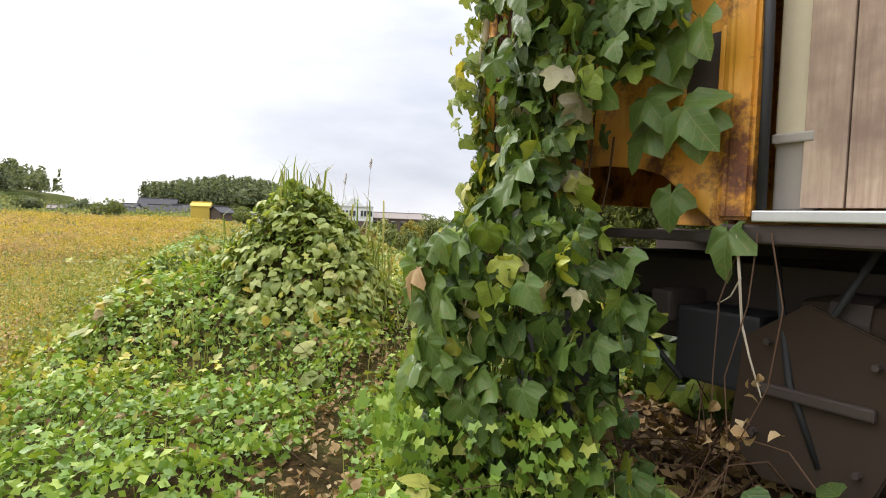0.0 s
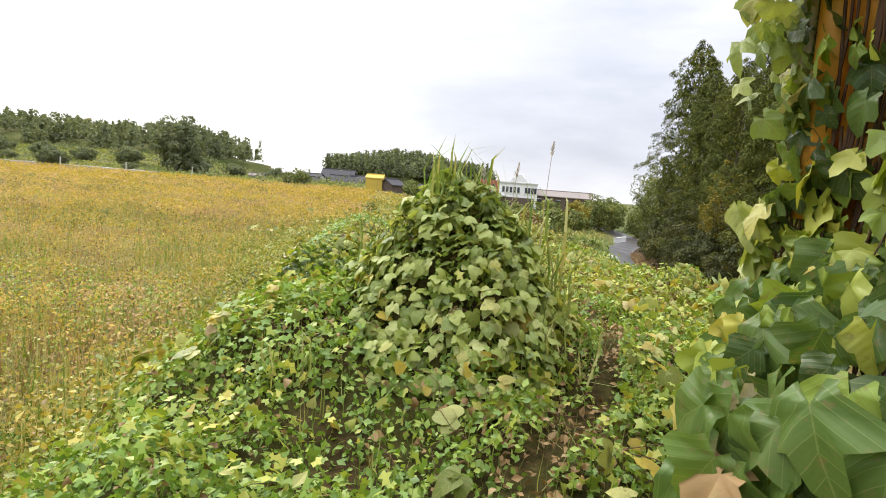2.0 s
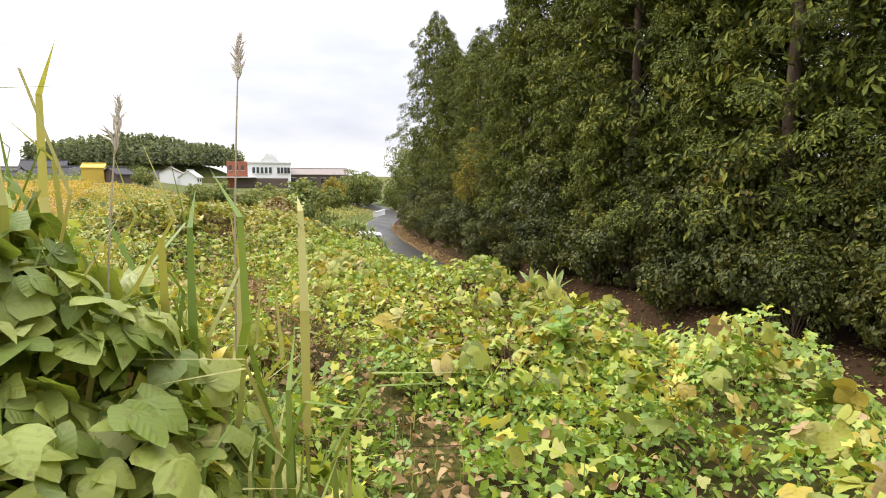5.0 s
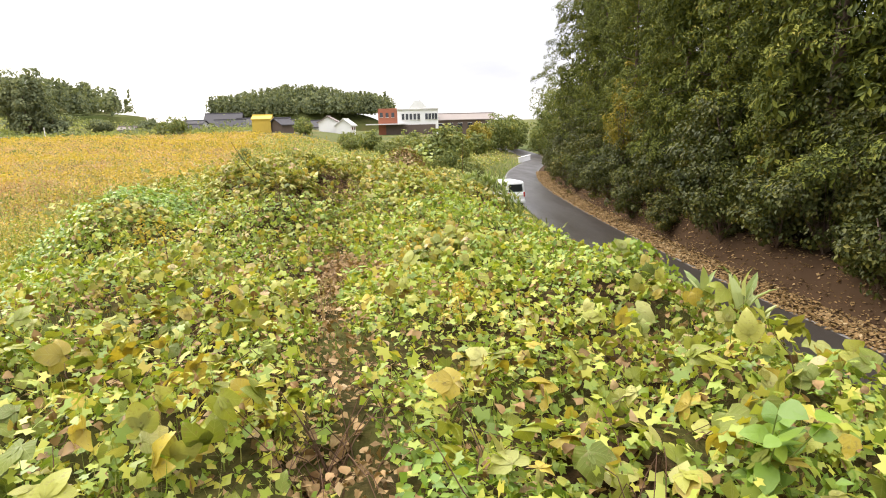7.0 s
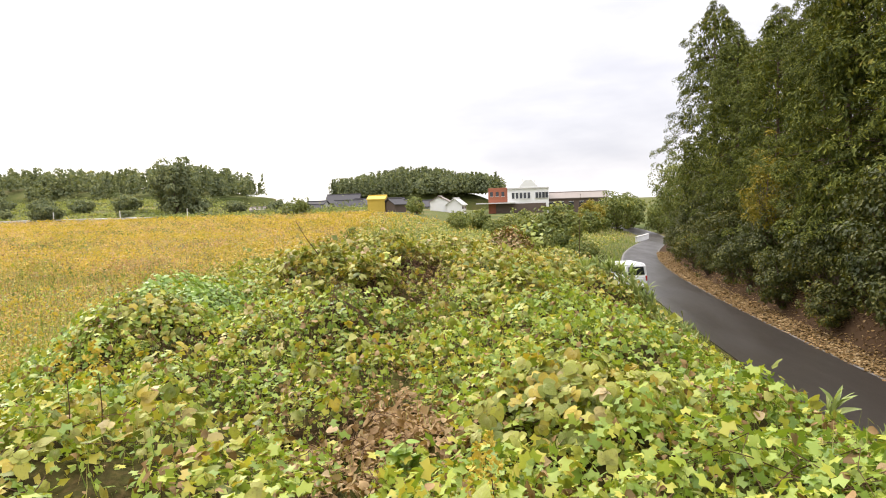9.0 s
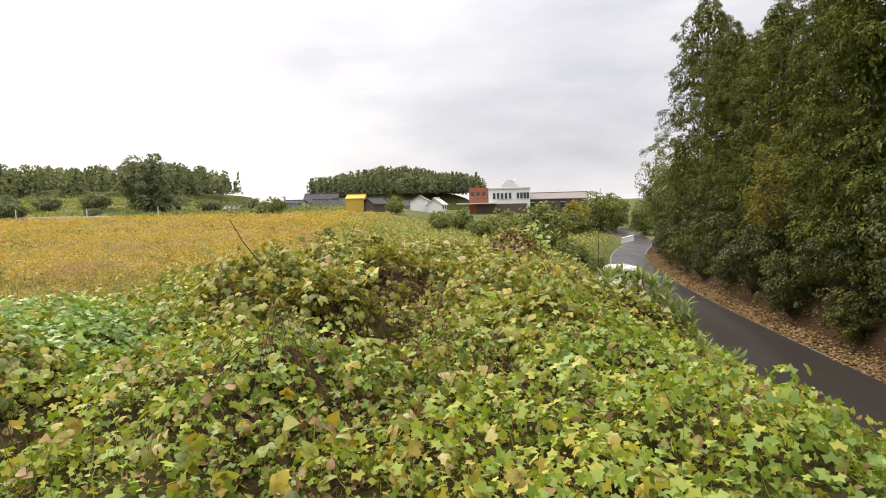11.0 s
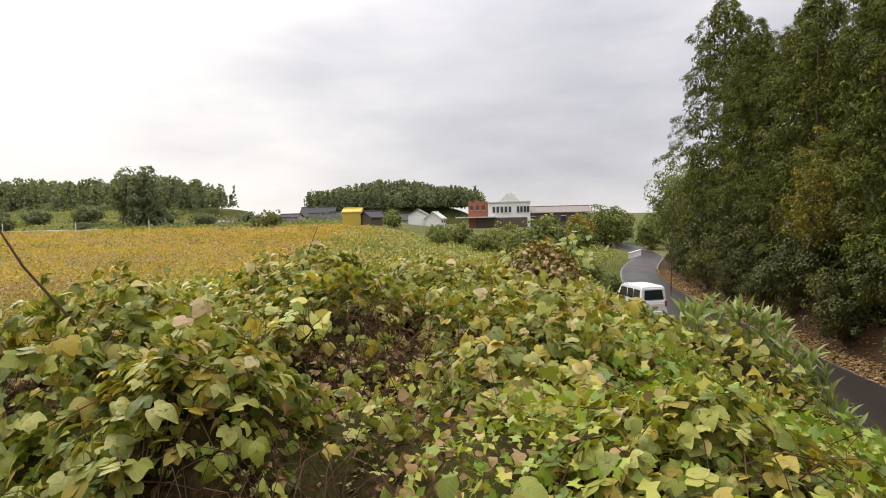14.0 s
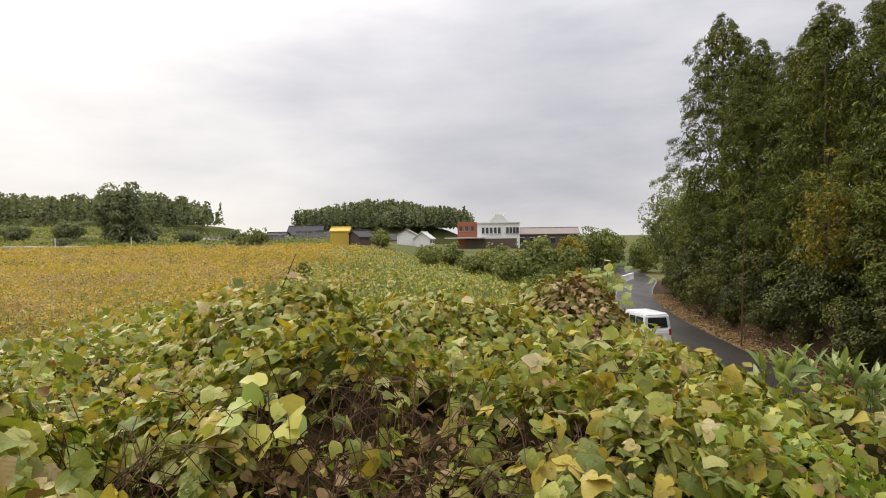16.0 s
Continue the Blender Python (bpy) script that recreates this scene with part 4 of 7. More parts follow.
tagged(new("vine_stems", mesh_of("vine_stems", v, f, M_STEM, True, 4)), "tangled brown vine stems", "vine", kind="stuff")


# dark brushwood under the far mounds
lines = []
for mx, my, r, h in MOUNDS:
    if my < 16 or mx > 2:
        continue
    for _ in range(34):
        a, d = RNG.uniform(0, 6.28), RNG.uniform(0.2, 0.8) * r
        sx, sy = mx + math.cos(a) * d, my + math.sin(a) * d - 0.25
        b, ln = RNG.uniform(0, 6.28), RNG.uniform(0.4, 1.0)
        t = np.linspace(0, 1, 5)
        px, py = sx + np.cos(b) * ln * t, sy + np.sin(b) * ln * t
        pz = ground_z(px, py) + 0.05 + RNG.uniform(0.05, 0.3) * np.sin(t * 3.1)
        lines.append((np.stack([px, py, pz], 1), 0.0045, 0.002))
for mx, my, r in HOLLOWS:
    for _ in range(30):
        a, d = RNG.uniform(0, 6.28), RNG.uniform(0.0, 1.1) * r
        sx, sy = mx + math.cos(a) * d, my + math.sin(a) * d
        b, ln = RNG.uniform(0, 6.28), RNG.uniform(0.25, 0.75)
        t = np.linspace(0, 1, 5)
        px, py = sx + np.cos(b) * ln * t, sy + np.sin(b) * ln * t
        pz = float(ground_z(mx, my)) + 0.12 + RNG.uniform(0.05, 0.4) * np.sin(t * 2.8) + 0.12 * t
        lines.append((np.stack([px, py, pz], 1), 0.0036, 0.0018))
v, f = rods(lines, 3)
tagged(new("brushwood", mesh_of("brushwood", v, f, M_STEM, True, 4)), "tangle of dry brown brushwood under the vines", "brushwood", kind="stuff")


def vine_mound(name, cx, cy, radius, height, n, size, material, label, loose=0, flat=1.0, leaves=TRIFOLIATE):
    """A heap of vine: leaves over a dome in loose layers, and some large leaves as pieces of their own."""
    top = holder(name, (cx, cy, float(ground_z(cx, cy)) - height * 0.2))
    base = np.array([cx, cy, float(ground_z(cx, cy)) - height * 0.2])
    a, q = RNG.uniform(0, 2 * np.pi, n), RNG.uniform(0, 1, n) ** 0.55
    r = radius * q * (1 + 0.16 * np.sin(3 * a + cx) + 0.1 * np.sin(5 * a + cy))
    px, py = cx + r * np.cos(a), cy + r * np.sin(a) * flat
    pz = ground_z(px, py) + height * (1 - q ** 2.2) * (0.85 + 0.3 * np.sin(7 * a + 5 * q)) + RNG.uniform(-0.05, 0.2, n)
    ok = ~in_hollow(px, py) | (RNG.uniform(0, 1, n) < 0.12)
    a, q, px, py, pz = a[ok], q[ok], px[ok], py[ok], pz[ok]
    n = len(a)
    out = np.stack([np.cos(a) * q * 0.9, np.sin(a) * q * 0.9, 1.0 * np.ones(n)], 1) + RNG.normal(0, 0.42, (n, 3))
    spin = RNG.normal(0, 0.9, n) + np.pi
    v, f = scatter(leaves, np.stack([px, py, pz], 1) - base, out, RNG.uniform(*size, n), spin=spin)
    child("foliage", mesh_of("foliage", v, f, material, True), top)
    tagged(top, label, "vine")
    shared = [mesh_of("leaf", np.concatenate([v, v[:, :2]], 1), f, material, True) for v, f in FINE]
    for _ in range(loose):
        a, q = RNG.uniform(0, 6.28), RNG.uniform(0.15, 1.0) ** 0.6
        px, py = cx + radius * q * math.cos(a), cy + radius * q * math.sin(a) * flat
        pz = float(ground_z(px, py)) + height * (1 - q ** 2.2) + RNG.uniform(0.08, 0.2)
        nrm = np.array([[math.cos(a) * q, math.sin(a) * q, 0.7]]) + RNG.normal(0, 0.3, (1, 3))
        rot = turned(nrm, np.array([RNG.normal(0, 0.8) + np.pi]))[0]
        leaf = child("leaf", shared[int(RNG.integers(len(shared)))], top)
        leaf.matrix_local = Matrix.Translation(np.array([px, py, pz]) - base) @ Matrix(rot.tolist()).to_4x4() @ Matrix.Scale(float(RNG.uniform(size[1] * 0.8, size[1] * 1.2)), 4)
    return top


vine_mound("kudzu_mound", -0.45, 6.35, 1.05, 0.20, 1500, (0.055, 0.105), M_KUDZU_MOUND, "tall heap of green kudzu leaves over rubble", 120)
vine_mound("kudzu_mound", -1.75, 6.1, 0.8, 0.14, 800, (0.04, 0.085), M_WEED, "low heap of light green vines beside the trail", 0, leaves=[LEAF_STAR])
vine_mound("kudzu_heap", -2.9, 8.6, 1.1, 0.30, 900, (0.05, 0.10), M_KUDZU_DEEP, "bushy heap of dark green vine leaves", 0)
for mx, my, r, h, n in ((-2.7, 19.5, 1.15, 0.30, 1100), (-1.4, 21.0, 1.1, 0.28, 1000), (-1.5, 18.6, 0.75, 0.22, 600), (0.2, 20.7, 1.1, 0.25, 1000), (0.5, 25.6, 0.95, 0.22, 700), (-0.9, 24.3, 1.3, 0.25, 900), (-2.4, 23.2, 1.1, 0.3, 800), (-3.9, 16.6, 0.8, 0.15, 500), (0.9, 18.6, 0.7, 0.12, 500), (1.5, 14.2, 0.9, 0.25, 700)):
    vine_mound("kudzu_heap", mx, my, r, h, int(n * 1.05), (0.045, 0.10), M_KUDZU, "bushy heap of yellow-green kudzu over brushwood", 14)
vine_mound("withered_bush", 0.65, 25.0, 0.75, 0.32, 700, (0.045, 0.10), M_DEAD, "withered brown bush among the vines", 0, leaves=[LEAF_CURLED, LEAF_WAVY])
vine_mound("kudzu_heap", 1.65, 24.1, 0.75, 0.30, 420, (0.07, 0.13), M_KUDZU, "bushy heap of yellow-green kudzu over brushwood", 10)
vine_mound("hop_heap", -4.6, 18.0, 1.5, 0.45, 2600, (0.05, 0.095), M_WEED, "bushy heap of green vine leaves at the foot of the bank", 0, leaves=[LEAF_STAR])
vine_mound("hop_heap", 4.5, 8.7, 1.2, 0.35, 2300, (0.045, 0.085), M_HOPGREEN, "rounded heap of light green vine leaves", 0, leaves=[LEAF_STAR])


def silver_grass(x, y, plumes=5, tall=1.5, k=30, long=(0.4, 0.95)):
    z = float(ground_z(x, y)) - 0.05
    top = holder("silver_grass", (x, y, z))
    bx, by = RNG.normal(0, 0.13, k), RNG.normal(0, 0.10, k)
    v, f = blades(bx, by, np.zeros(k), RNG.uniform(*long, k), 0.95, None, "", "", wide=1.1, template=(np.array([(-0.010, 0, 0), (0.010, 0, 0), (-0.012, 0.38, -0.05), (0.012, 0.38, -0.05), (-0.008, 0.62, -0.24), (0.008, 0.62, -0.24), (0.0, 0.60, -0.52)]), np.array([(0, 1, 3), (0, 3, 2), (2, 3, 5), (2, 5, 4), (4, 5, 6)])))
    child("blades", mesh_of("blades", v, f, M_GRASS), top)
    for i in range(plumes):
        a = RNG.uniform(0, 6.28)
        lean = RNG.uniform(0.03, 0.15)
        px, py = RNG.normal(0, 0.16), RNG.normal(0, 0.10)
        h = tall * RNG.uniform(0.72, 1.0)
        pts = [(px + math.cos(a) * lean * h * q * q, py + math.sin(a) * lean * h * q * q, h * q) for q in (0, 0.3, 0.6, 0.85, 1.0)]
        st = part("stalk", rod(pts, 0.0035, 0.002, 5), M_TWIG, top)
        tip, prev = np.array(pts[-1]), np.array(pts[-2])
        d = (tip - prev) / np.linalg.norm(tip - prev)
        m = 70
        q = RNG.uniform(0, 1, m)
        at = tip + (q * 0.13)[:, None] * d - np.array([0, 0, 0.02])
        aa = RNG.uniform(0, 6.28, m)
        nr = np.stack([np.cos(aa), np.sin(aa), RNG.uniform(-0.3, 0.3, m)], 1)
        v, f = scatter([(LEAF_SIMPLE[0] * (0.22, 1, 1), LEAF_SIMPLE[1])], at, nr, 0.05 * (1.1 - 0.6 * q), spin=RNG.normal(0, 0.35, m) )
        child("plume", mesh_of("plume", v, f, M_PLUME), top)
    return tagged(top, "clump of silver grass with tall feathery plumes", "grass")


silver_grass(-0.42, 6.45, 0, 0.86, 46)
silver_grass(-0.02, 6.62, 3, 1.05, 56)
silver_grass(0.22, 6.40, 0, 0.7, 36)
silver_grass(-0.62, 6.35, 0, 0.7, 36)
silver_grass(-1.0, 6.20, 0, 0.7, 18, (0.3, 0.6))
silver_grass(0.42, 5.95, 0, 0.7, 22, (0.3, 0.7))
silver_grass(-1.5, 5.5, 0, 0.7, 30, (0.3, 0.6))


def sasa(x, y, n, spread_r, size):
    top = holder("bamboo_grass", (x, y, float(ground_z(x, y))))
    lines, at, nr, sz = [], [], [], []
    for _ in range(n):
        sx, sy = RNG.normal(0, spread_r), RNG.normal(0, spread_r)
        gz = float(ground_z(x + sx, y + sy)) - top.location.z
        h = RNG.uniform(0.28, 0.55)
        a, le = RNG.uniform(0, 6.28), RNG.uniform(0, 0.3)
        p1 = np.array([sx + math.cos(a) * le * h, sy + math.sin(a) * le * h, gz + h])
        lines.append((np.array([(sx, sy, gz), ((sx + p1[0]) / 2, (sy + p1[1]) / 2, gz + h * 0.55), p1]), 0.004, 0.002))
        for j in range(6):
            b = a + RNG.uniform(-2.4, 2.4)
            at.append(p1 - (0, 0, RNG.uniform(0, 0.15)))
            nr.append((math.cos(b) * -0.85, math.sin(b) * -0.85, 0.5))
            sz.append(RNG.uniform(*size))
    v, f = rods(lines, 3)
    tagged(child("stem_cluster", mesh_of("stem_cluster", v, f, M_STEM, True, 4), top), kind="stuff")
    at, nr, sz = np.array(at), np.array(nr), np.array(sz)
    v, f = scatter([LEAF_LANCE], at, nr + RNG.normal(0, 0.25, nr.shape), sz, spin=RNG.normal(0, 0.35, len(at)), wide=RNG.uniform(0.8, 1.15, len(at)))
    child("foliage", mesh_of("foliage", v, f, M_SASA), top)
    return tagged(top, "clump of dwarf bamboo grass with long pale-edged leaves", "bamboo grass", group="bamboo grass on the bank")


for sx, sy, n in ((2.7, 24.0, 14), (3.4, 23.8, 18), (3.9, 23.6, 14), (4.4, 22.6, 12), (5.0, 24.4, 8), (4.2, 11.8, 2), (3.7, 10.8, 2), (4.4, 14.6, 3), (4.6, 16.6, 3), (4.9, 17.8, 3)):
    sasa(sx, sy, n, 0.28, (0.18, 0.32))


def broad_weed(x, y, h, n):
    """A leafy upright weed: stems with paired broad leaves."""
    top = holder("leafy_weed", (x, y, float(ground_z(x, y))))
    at, nr, sz, sp = [], [], [], []
    for i in range(n):
        a, le = RNG.uniform(0, 6.28), RNG.uniform(0.05, 0.45)
        hh = h * RNG.uniform(0.7, 1.0)
        tip = np.array([math.cos(a) * le * hh, math.sin(a) * le * hh, hh])
        part("stem", rod([(0, 0, 0), tuple(tip * (0.35, 0.35, 0.5)), tuple(tip)], 0.005, 0.0025, 5), M_GRASS, top)
        for q in np.linspace(0.35, 1.0, 8):
            b = RNG.uniform(0, 6.28)
            at.append(tip * (q * q, q * q, q)), nr.append((-0.45 * math.cos(b), -0.45 * math.sin(b), 0.9)), sz.append(RNG.uniform(0.08, 0.15))
    v, f = scatter([LEAF_OVATE], np.array(at), np.array(nr) + RNG.normal(0, 0.15, (len(at), 3)), np.array(sz), wide=np.full(len(at), 0.75))
    child("foliage", mesh_of("foliage", v, f, M_WEED), top)
    return tagged(top, "leafy upright green weed on the bank", "weed", group="leafy weeds")


broad_weed(2.45, 8.95, 0.55, 6)
broad_weed(-1.6, 8.6, 0.4, 4)
broad_weed(3.6, 10.2, 0.4, 4)
broad_weed(0.35, 13.2, 0.35, 3)


def goldenrod(x, y, h, heads):
    z = float(ground_z(x, y))
    top = holder("goldenrod", (x, y, z))
    part("stalk", rod([(0, 0, 0), (0.02, 0, h * 0.5), (0.0, 0.02, h)], 0.005, 0.003, 5), M_STEM, top)
    k = 90 * heads
    q = RNG.uniform(0, 1, k)
    a = RNG.integers(0, 5, k) * 1.256 + RNG.normal(0, 0.25, k)
    r = 0.16 * (1 - q) * RNG.uniform(0.2, 1, k)
    at = np.stack([np.cos(a) * r, np.sin(a) * r, h - 0.05 + 0.28 * q - r * 0.3], 1)
    v, f = scatter([LEAF_SIMPLE], at, RNG.normal(0, 1, (k, 3)), RNG.uniform(0.02, 0.04, k))
    tagged(child("flower_head", mesh_of("flower_head", v, f, M_GOLD), top), kind="stuff")
    return tagged(top, "yellow flowering goldenrod standing in the vines", "goldenrod", group="goldenrods on the bank")


for gx_, gy_, gh in ((-1.70, 13.1, 0.50), (-1.85, 13.0, 0.45), (0.95, 12.3, 0.35), (1.35, 11.0, 0.3), (2.3, 7.4, 0.35), (-2.3, 11.4, 0.4), (0.9, 12.25, 0.3)):
    goldenrod(gx_, gy_, gh, 1)


def post(x, y, h, r, label):
    """A broken, split wooden stake."""
    z = float(ground_z(x, y))
    top = holder("wooden_stake", (x, y, z - 0.1))
    bm = rod([(0, 0, 0), (0.01, 0, h * 0.5), (0.02, 0.01, h)], r, r * 0.85, 9)
    for vert in bm.verts:
        if vert.co.z > h * 0.9:
            vert.co.z += random.uniform(-0.1, 0.12)
    part("stake", bm, M_IRON, top)
    return tagged(top, label, "stake")


post(1.42, 20.1, 0.46, 0.03, "dark rotten wooden stake among the vines")


def dry_stick(pts, r, label):
    x, y, _ = pts[0]
    z = float(ground_z(x, y))
    top = holder("dry_stalk", (x, y, z))
    part("stalk", rod([(p[0] - x, p[1] - y, p[2] - z) for p in pts], r, r * 0.4, 6), M_STEM, top)
    return tagged(top, label, "stalk")


dry_stick([(-2.35, 19.3, 0.4), (-2.42, 19.2, 0.95), (-2.62, 19.1, 1.28), (-2.75, 19.05, 1.56)], 0.012, "bare dark forked stalk standing up from the vines")
dry_stick([(-2.55, 23.2, 0.5), (-2.45, 23.2, 1.0), (-2.30, 23.3, 1.42)], 0.010, "bare thin stalk standing up from the vines")
dry_stick([(2.4, 24.6, 0.3), (2.42, 24.6, 1.2), (2.45, 24.6, 1.9)], 0.008, "bare thin stalk standing up from the vines")
# a fresh upright shoot with bright leaves
shoot = holder("kudzu_shoot", (-1.48, 20.5, float(ground_z(-1.48, 20.5))))
part("stem", rod([(0, 0, 0), (0.02, 0, 0.25), (0.0, 0.02, 0.48)], 0.006, 0.003, 5), M_STEM, shoot)
k = 16
v, f = scatter([LEAF_OVATE, LEAF_LOBED], np.stack([RNG.normal(0, 0.10, k), RNG.normal(0, 0.10, k), RNG.uniform(0.25, 0.52, k)], 1), np.array([0, -0.6, 0.7]) + RNG.normal(0, 0.5, (k, 3)), RNG.uniform(0.10, 0.16, k), spin=np.pi + RNG.normal(0, 0.7, k))
child("foliage", mesh_of("foliage", v, f, M_HOP), shoot)
tagged(shoot, "upright kudzu shoot with bright green leaves", "vine")
knot = holder("kudzu_shoot", (1.15, 26.0, float(ground_z(1.15, 26.0))))
part("stem", rod([(0, 0, 0), (0.02, 0, 0.4), (0.05, 0.02, 0.75)], 0.007, 0.003, 5), M_STEM, knot)
k = 40
v, f = scatter(KUDZU, np.stack([RNG.normal(0.05, 0.2, k), RNG.normal(0, 0.2, k), RNG.uniform(0.25, 0.85, k)], 1), np.array([0, -0.6, 0.7]) + RNG.normal(0, 0.5, (k, 3)), RNG.uniform(0.10, 0.16, k), spin=np.pi + RNG.normal(0, 0.7, k))
child("foliage", mesh_of("foliage", v, f, M_KUDZU_MOUND), knot)
tagged(knot, "upright kudzu shoot with pale yellow-green leaves", "vine")

# bushy herbs that blur the bank's left foot into the field
fy = RNG.uniform(0, 40, 900)
fx = LEFT_FOOT(fy) + RNG.normal(0.6, 1.5, 900) * (0.7 + fy / 40)
hgt = RNG.uniform(0.12, 0.5, 900)
fx, fy, hgt = np.repeat(fx, 40), np.repeat(fy, 40), np.repeat(hgt, 40)
fx, fy = fx + RNG.normal(0, 0.24, len(fx)), fy + RNG.normal(0, 0.24, len(fy))
v, f = scatter([LEAF_SIMPLE], np.stack([fx, fy, ground_z(fx, fy) + np.abs(RNG.normal(0, 1, len(fx))) * hgt], 1), RNG.normal(0, 0.7, (len(fx), 3)) + (0, 0, 0.8), RNG.uniform(0.035, 0.085, len(fx)))
tagged(new("foot_herbs", mesh_of("foot_herbs", v, f, M_KUDZU)), "bushy green herbs along the foot of the bank", "weeds", kind="stuff")

# ---------------------------------------------------------------- field of dry grass and goldenrod
def field_places(n, y0, y1, power):
    y = y0 + (y1 - y0) * RNG.uniform(0, 1, n) ** power
    stray = np.abs(RNG.normal(0, 0.07, n)) * np.clip(y, 4, 120) * (RNG.uniform(0, 1, n) < 0.4)
    x = LEFT_FOOT(y) + 0.5 + np.where(y > 30, stray, 0) - RNG.uniform(0, 1, n) ** 1.2 * (6 + 1.05 * (y + 8))
    return x, y


GRASSY = (np.array([(-0.03, 0, 0), (0.03, 0, 0), (-0.02, 0.55, 0.03), (0.02, 0.55, 0.03), (0.0, 1.0, -0.22)]), np.array([(0, 1, 3), (0, 3, 2), (2, 3, 4)]))
x, y = field_places(36000, -1, 45, 1.3)
ok = wobble(x, y, 0.3, 15) + RNG.normal(0, 0.3, len(x)) > -0.1
grass("field_grass", x[ok], y[ok], RNG.uniform(0.3, 0.7, ok.sum()), 0.5, M_STRAW, "tall dry straw-coloured field grass", template=GRASSY, wide=0.45)
x, y = field_places(9000, 30, 136, 1.1)
grass("field_grass", x, y, RNG.uniform(0.3, 0.6, len(x)), 0.9, M_STRAW, "tall dry straw-coloured field grass", template=GRASSY, wide=2.0)


def tufts(name, n, y0, y1, power, per, wide, tall, size, material, label, keep=None, grow=0.0):
    """Bushy herbs over the field, each a loose cloud of small leaves, larger with distance."""
    x, y = field_places(n, y0, y1, power)
    if keep is not None:
        ok = keep(x, y)
        x, y = x[ok], y[ok]
    big = np.repeat(1 + grow * np.clip(y - 30, 0, 200), per)
    h = np.repeat(tall * RNG.uniform(0.5, 1.2, len(x)) * np.clip(0.9 + 0.9 * wobble(x, y, 0.55, 5) + 0.4 * wobble(x, y, 0.14, 2), 0.25, 2.0), per)
    x, y = np.repeat(x, per), np.repeat(y, per)
    x, y = x + RNG.normal(0, 1, len(x)) * wide * big, y + RNG.normal(0, 1, len(y)) * wide * big
    z = ground_z(x, y) + h * RNG.uniform(0, 1, len(x)) ** 0.7
    v, f = scatter([LEAF_SIMPLE], np.stack([x, y, z], 1), RNG.normal(0, 0.8, (len(x), 3)) + (0, -0.2, 0.8), RNG.uniform(*size, len(x)) * big)
    return tagged(new(name, mesh_of(name, v, f, material)), label, "weeds", kind="stuff")


tufts("field_herbs", 6500, -1, 42, 1.2, 20, 0.17, 0.55, (0.035, 0.10), M_HERB, "bushy olive and tawny herbs standing in the field")
tufts("field_herbs", 12000, 34, 136, 1.15, 9, 0.22, 0.65, (0.09, 0.20), M_HERB, "bushy olive and tawny herbs standing in the field", grow=0.010)
tufts("field_herbs", 5200, 2, 70, 1.2, 20, 0.22, 0.55, (0.04, 0.11), M_HOPGREEN, "patches of green herbs in the field", lambda x, y: wobble(x, y * 1.6, 0.16, 51) > 0.1)
tufts("field_herbs", 7000, 26, 136, 1.1, 9, 0.24, 0.6, (0.08, 0.18), M_BUSH, "drifts of dull green herbs in the field", lambda x, y: wobble(x, y * 2.2, 0.05, 33) + RNG.normal(0, 0.12, len(x)) > 0.08, 0.010)
tufts("withered_herbs", 6000, 20, 136, 1.1, 9, 0.22, 0.65, (0.08, 0.18), M_BROWNGRASS, "drifts of withered brown herbs in the field", lambda x, y: wobble(x, y * 2.4, 0.06, 77) + RNG.normal(0, 0.12, len(x)) > 0.22, 0.010)
x, y = field_places(22000, 0, 40, 1.2)
ok = wobble(x, y, 0.22, 6) > -0.25
grass("field_weeds", x[ok], y[ok], RNG.uniform(0.3, 0.8, ok.sum()), 0.4, M_GRASS, "green weeds standing in the dry field", "weeds", template=GRASSY, wide=0.8)
x, y = field_places(9000, 28, 136, 1.1)
ok = wobble(x, y * 2.2, 0.09, 16) > 0.02
grass("field_weeds", x[ok], y[ok], RNG.uniform(0.3, 0.6, ok.sum()), 0.9, M_BUSH, "green weeds standing in the dry field", "weeds", template=GRASSY, wide=2.6)
x, y = field_places(26000, 4, 136, 1.15)
ok = wobble(x, y * 2.0, 0.11, 40) + 0.5 * wobble(x, y, 0.4, 23) + RNG.normal(0, 0.1, len(x)) > 0.12
x, y = x[ok], y[ok]
grass("withered_grass", x, y, RNG.uniform(0.3, 0.6, len(x)), 0.85, M_BROWNGRASS, "withered brown grass standing in the field", template=GRASSY, wide=1.9)
# low shrubby weeds, dark at the foot, in the near part of the field
x, y = field_places(2600, 1, 60, 1.2)
ok = wobble(x, y, 0.35, 12) > -0.05
x, y = np.repeat(x[ok], 22), np.repeat(y[ok], 22)
x, y = x + RNG.normal(0, 0.22, len(x)), y + RNG.normal(0, 0.22, len(y))
v, f = scatter([LEAF_SIMPLE], np.stack([x, y, ground_z(x, y) + np.abs(RNG.normal(0, 0.32, len(x)))], 1), RNG.normal(0, 1, (len(x), 3)) + (0, 0, 0.5), RNG.uniform(0.04, 0.11, len(x)))
tagged(new("field_herbs", mesh_of("field_herbs", v, f, M_KUDZU)), "bushy olive-green herbs standing in the field", "weeds", kind="stuff")
x, y = field_places(2800, 1, 60, 1.3)
ok = wobble(x, y, 0.3, 31) > -0.15
x, y = np.repeat(x[ok], 20), np.repeat(y[ok], 20)
x, y = x + RNG.normal(0, 0.2, len(x)), y + RNG.normal(0, 0.2, len(y))
v, f = scatter([LEAF_SIMPLE], np.stack([x, y, ground_z(x, y) + np.abs(RNG.normal(0, 0.38, len(x)))], 1), RNG.normal(0, 1, (len(x), 3)) + (0, 0, 0.3), RNG.uniform(0.03, 0.09, len(x)))
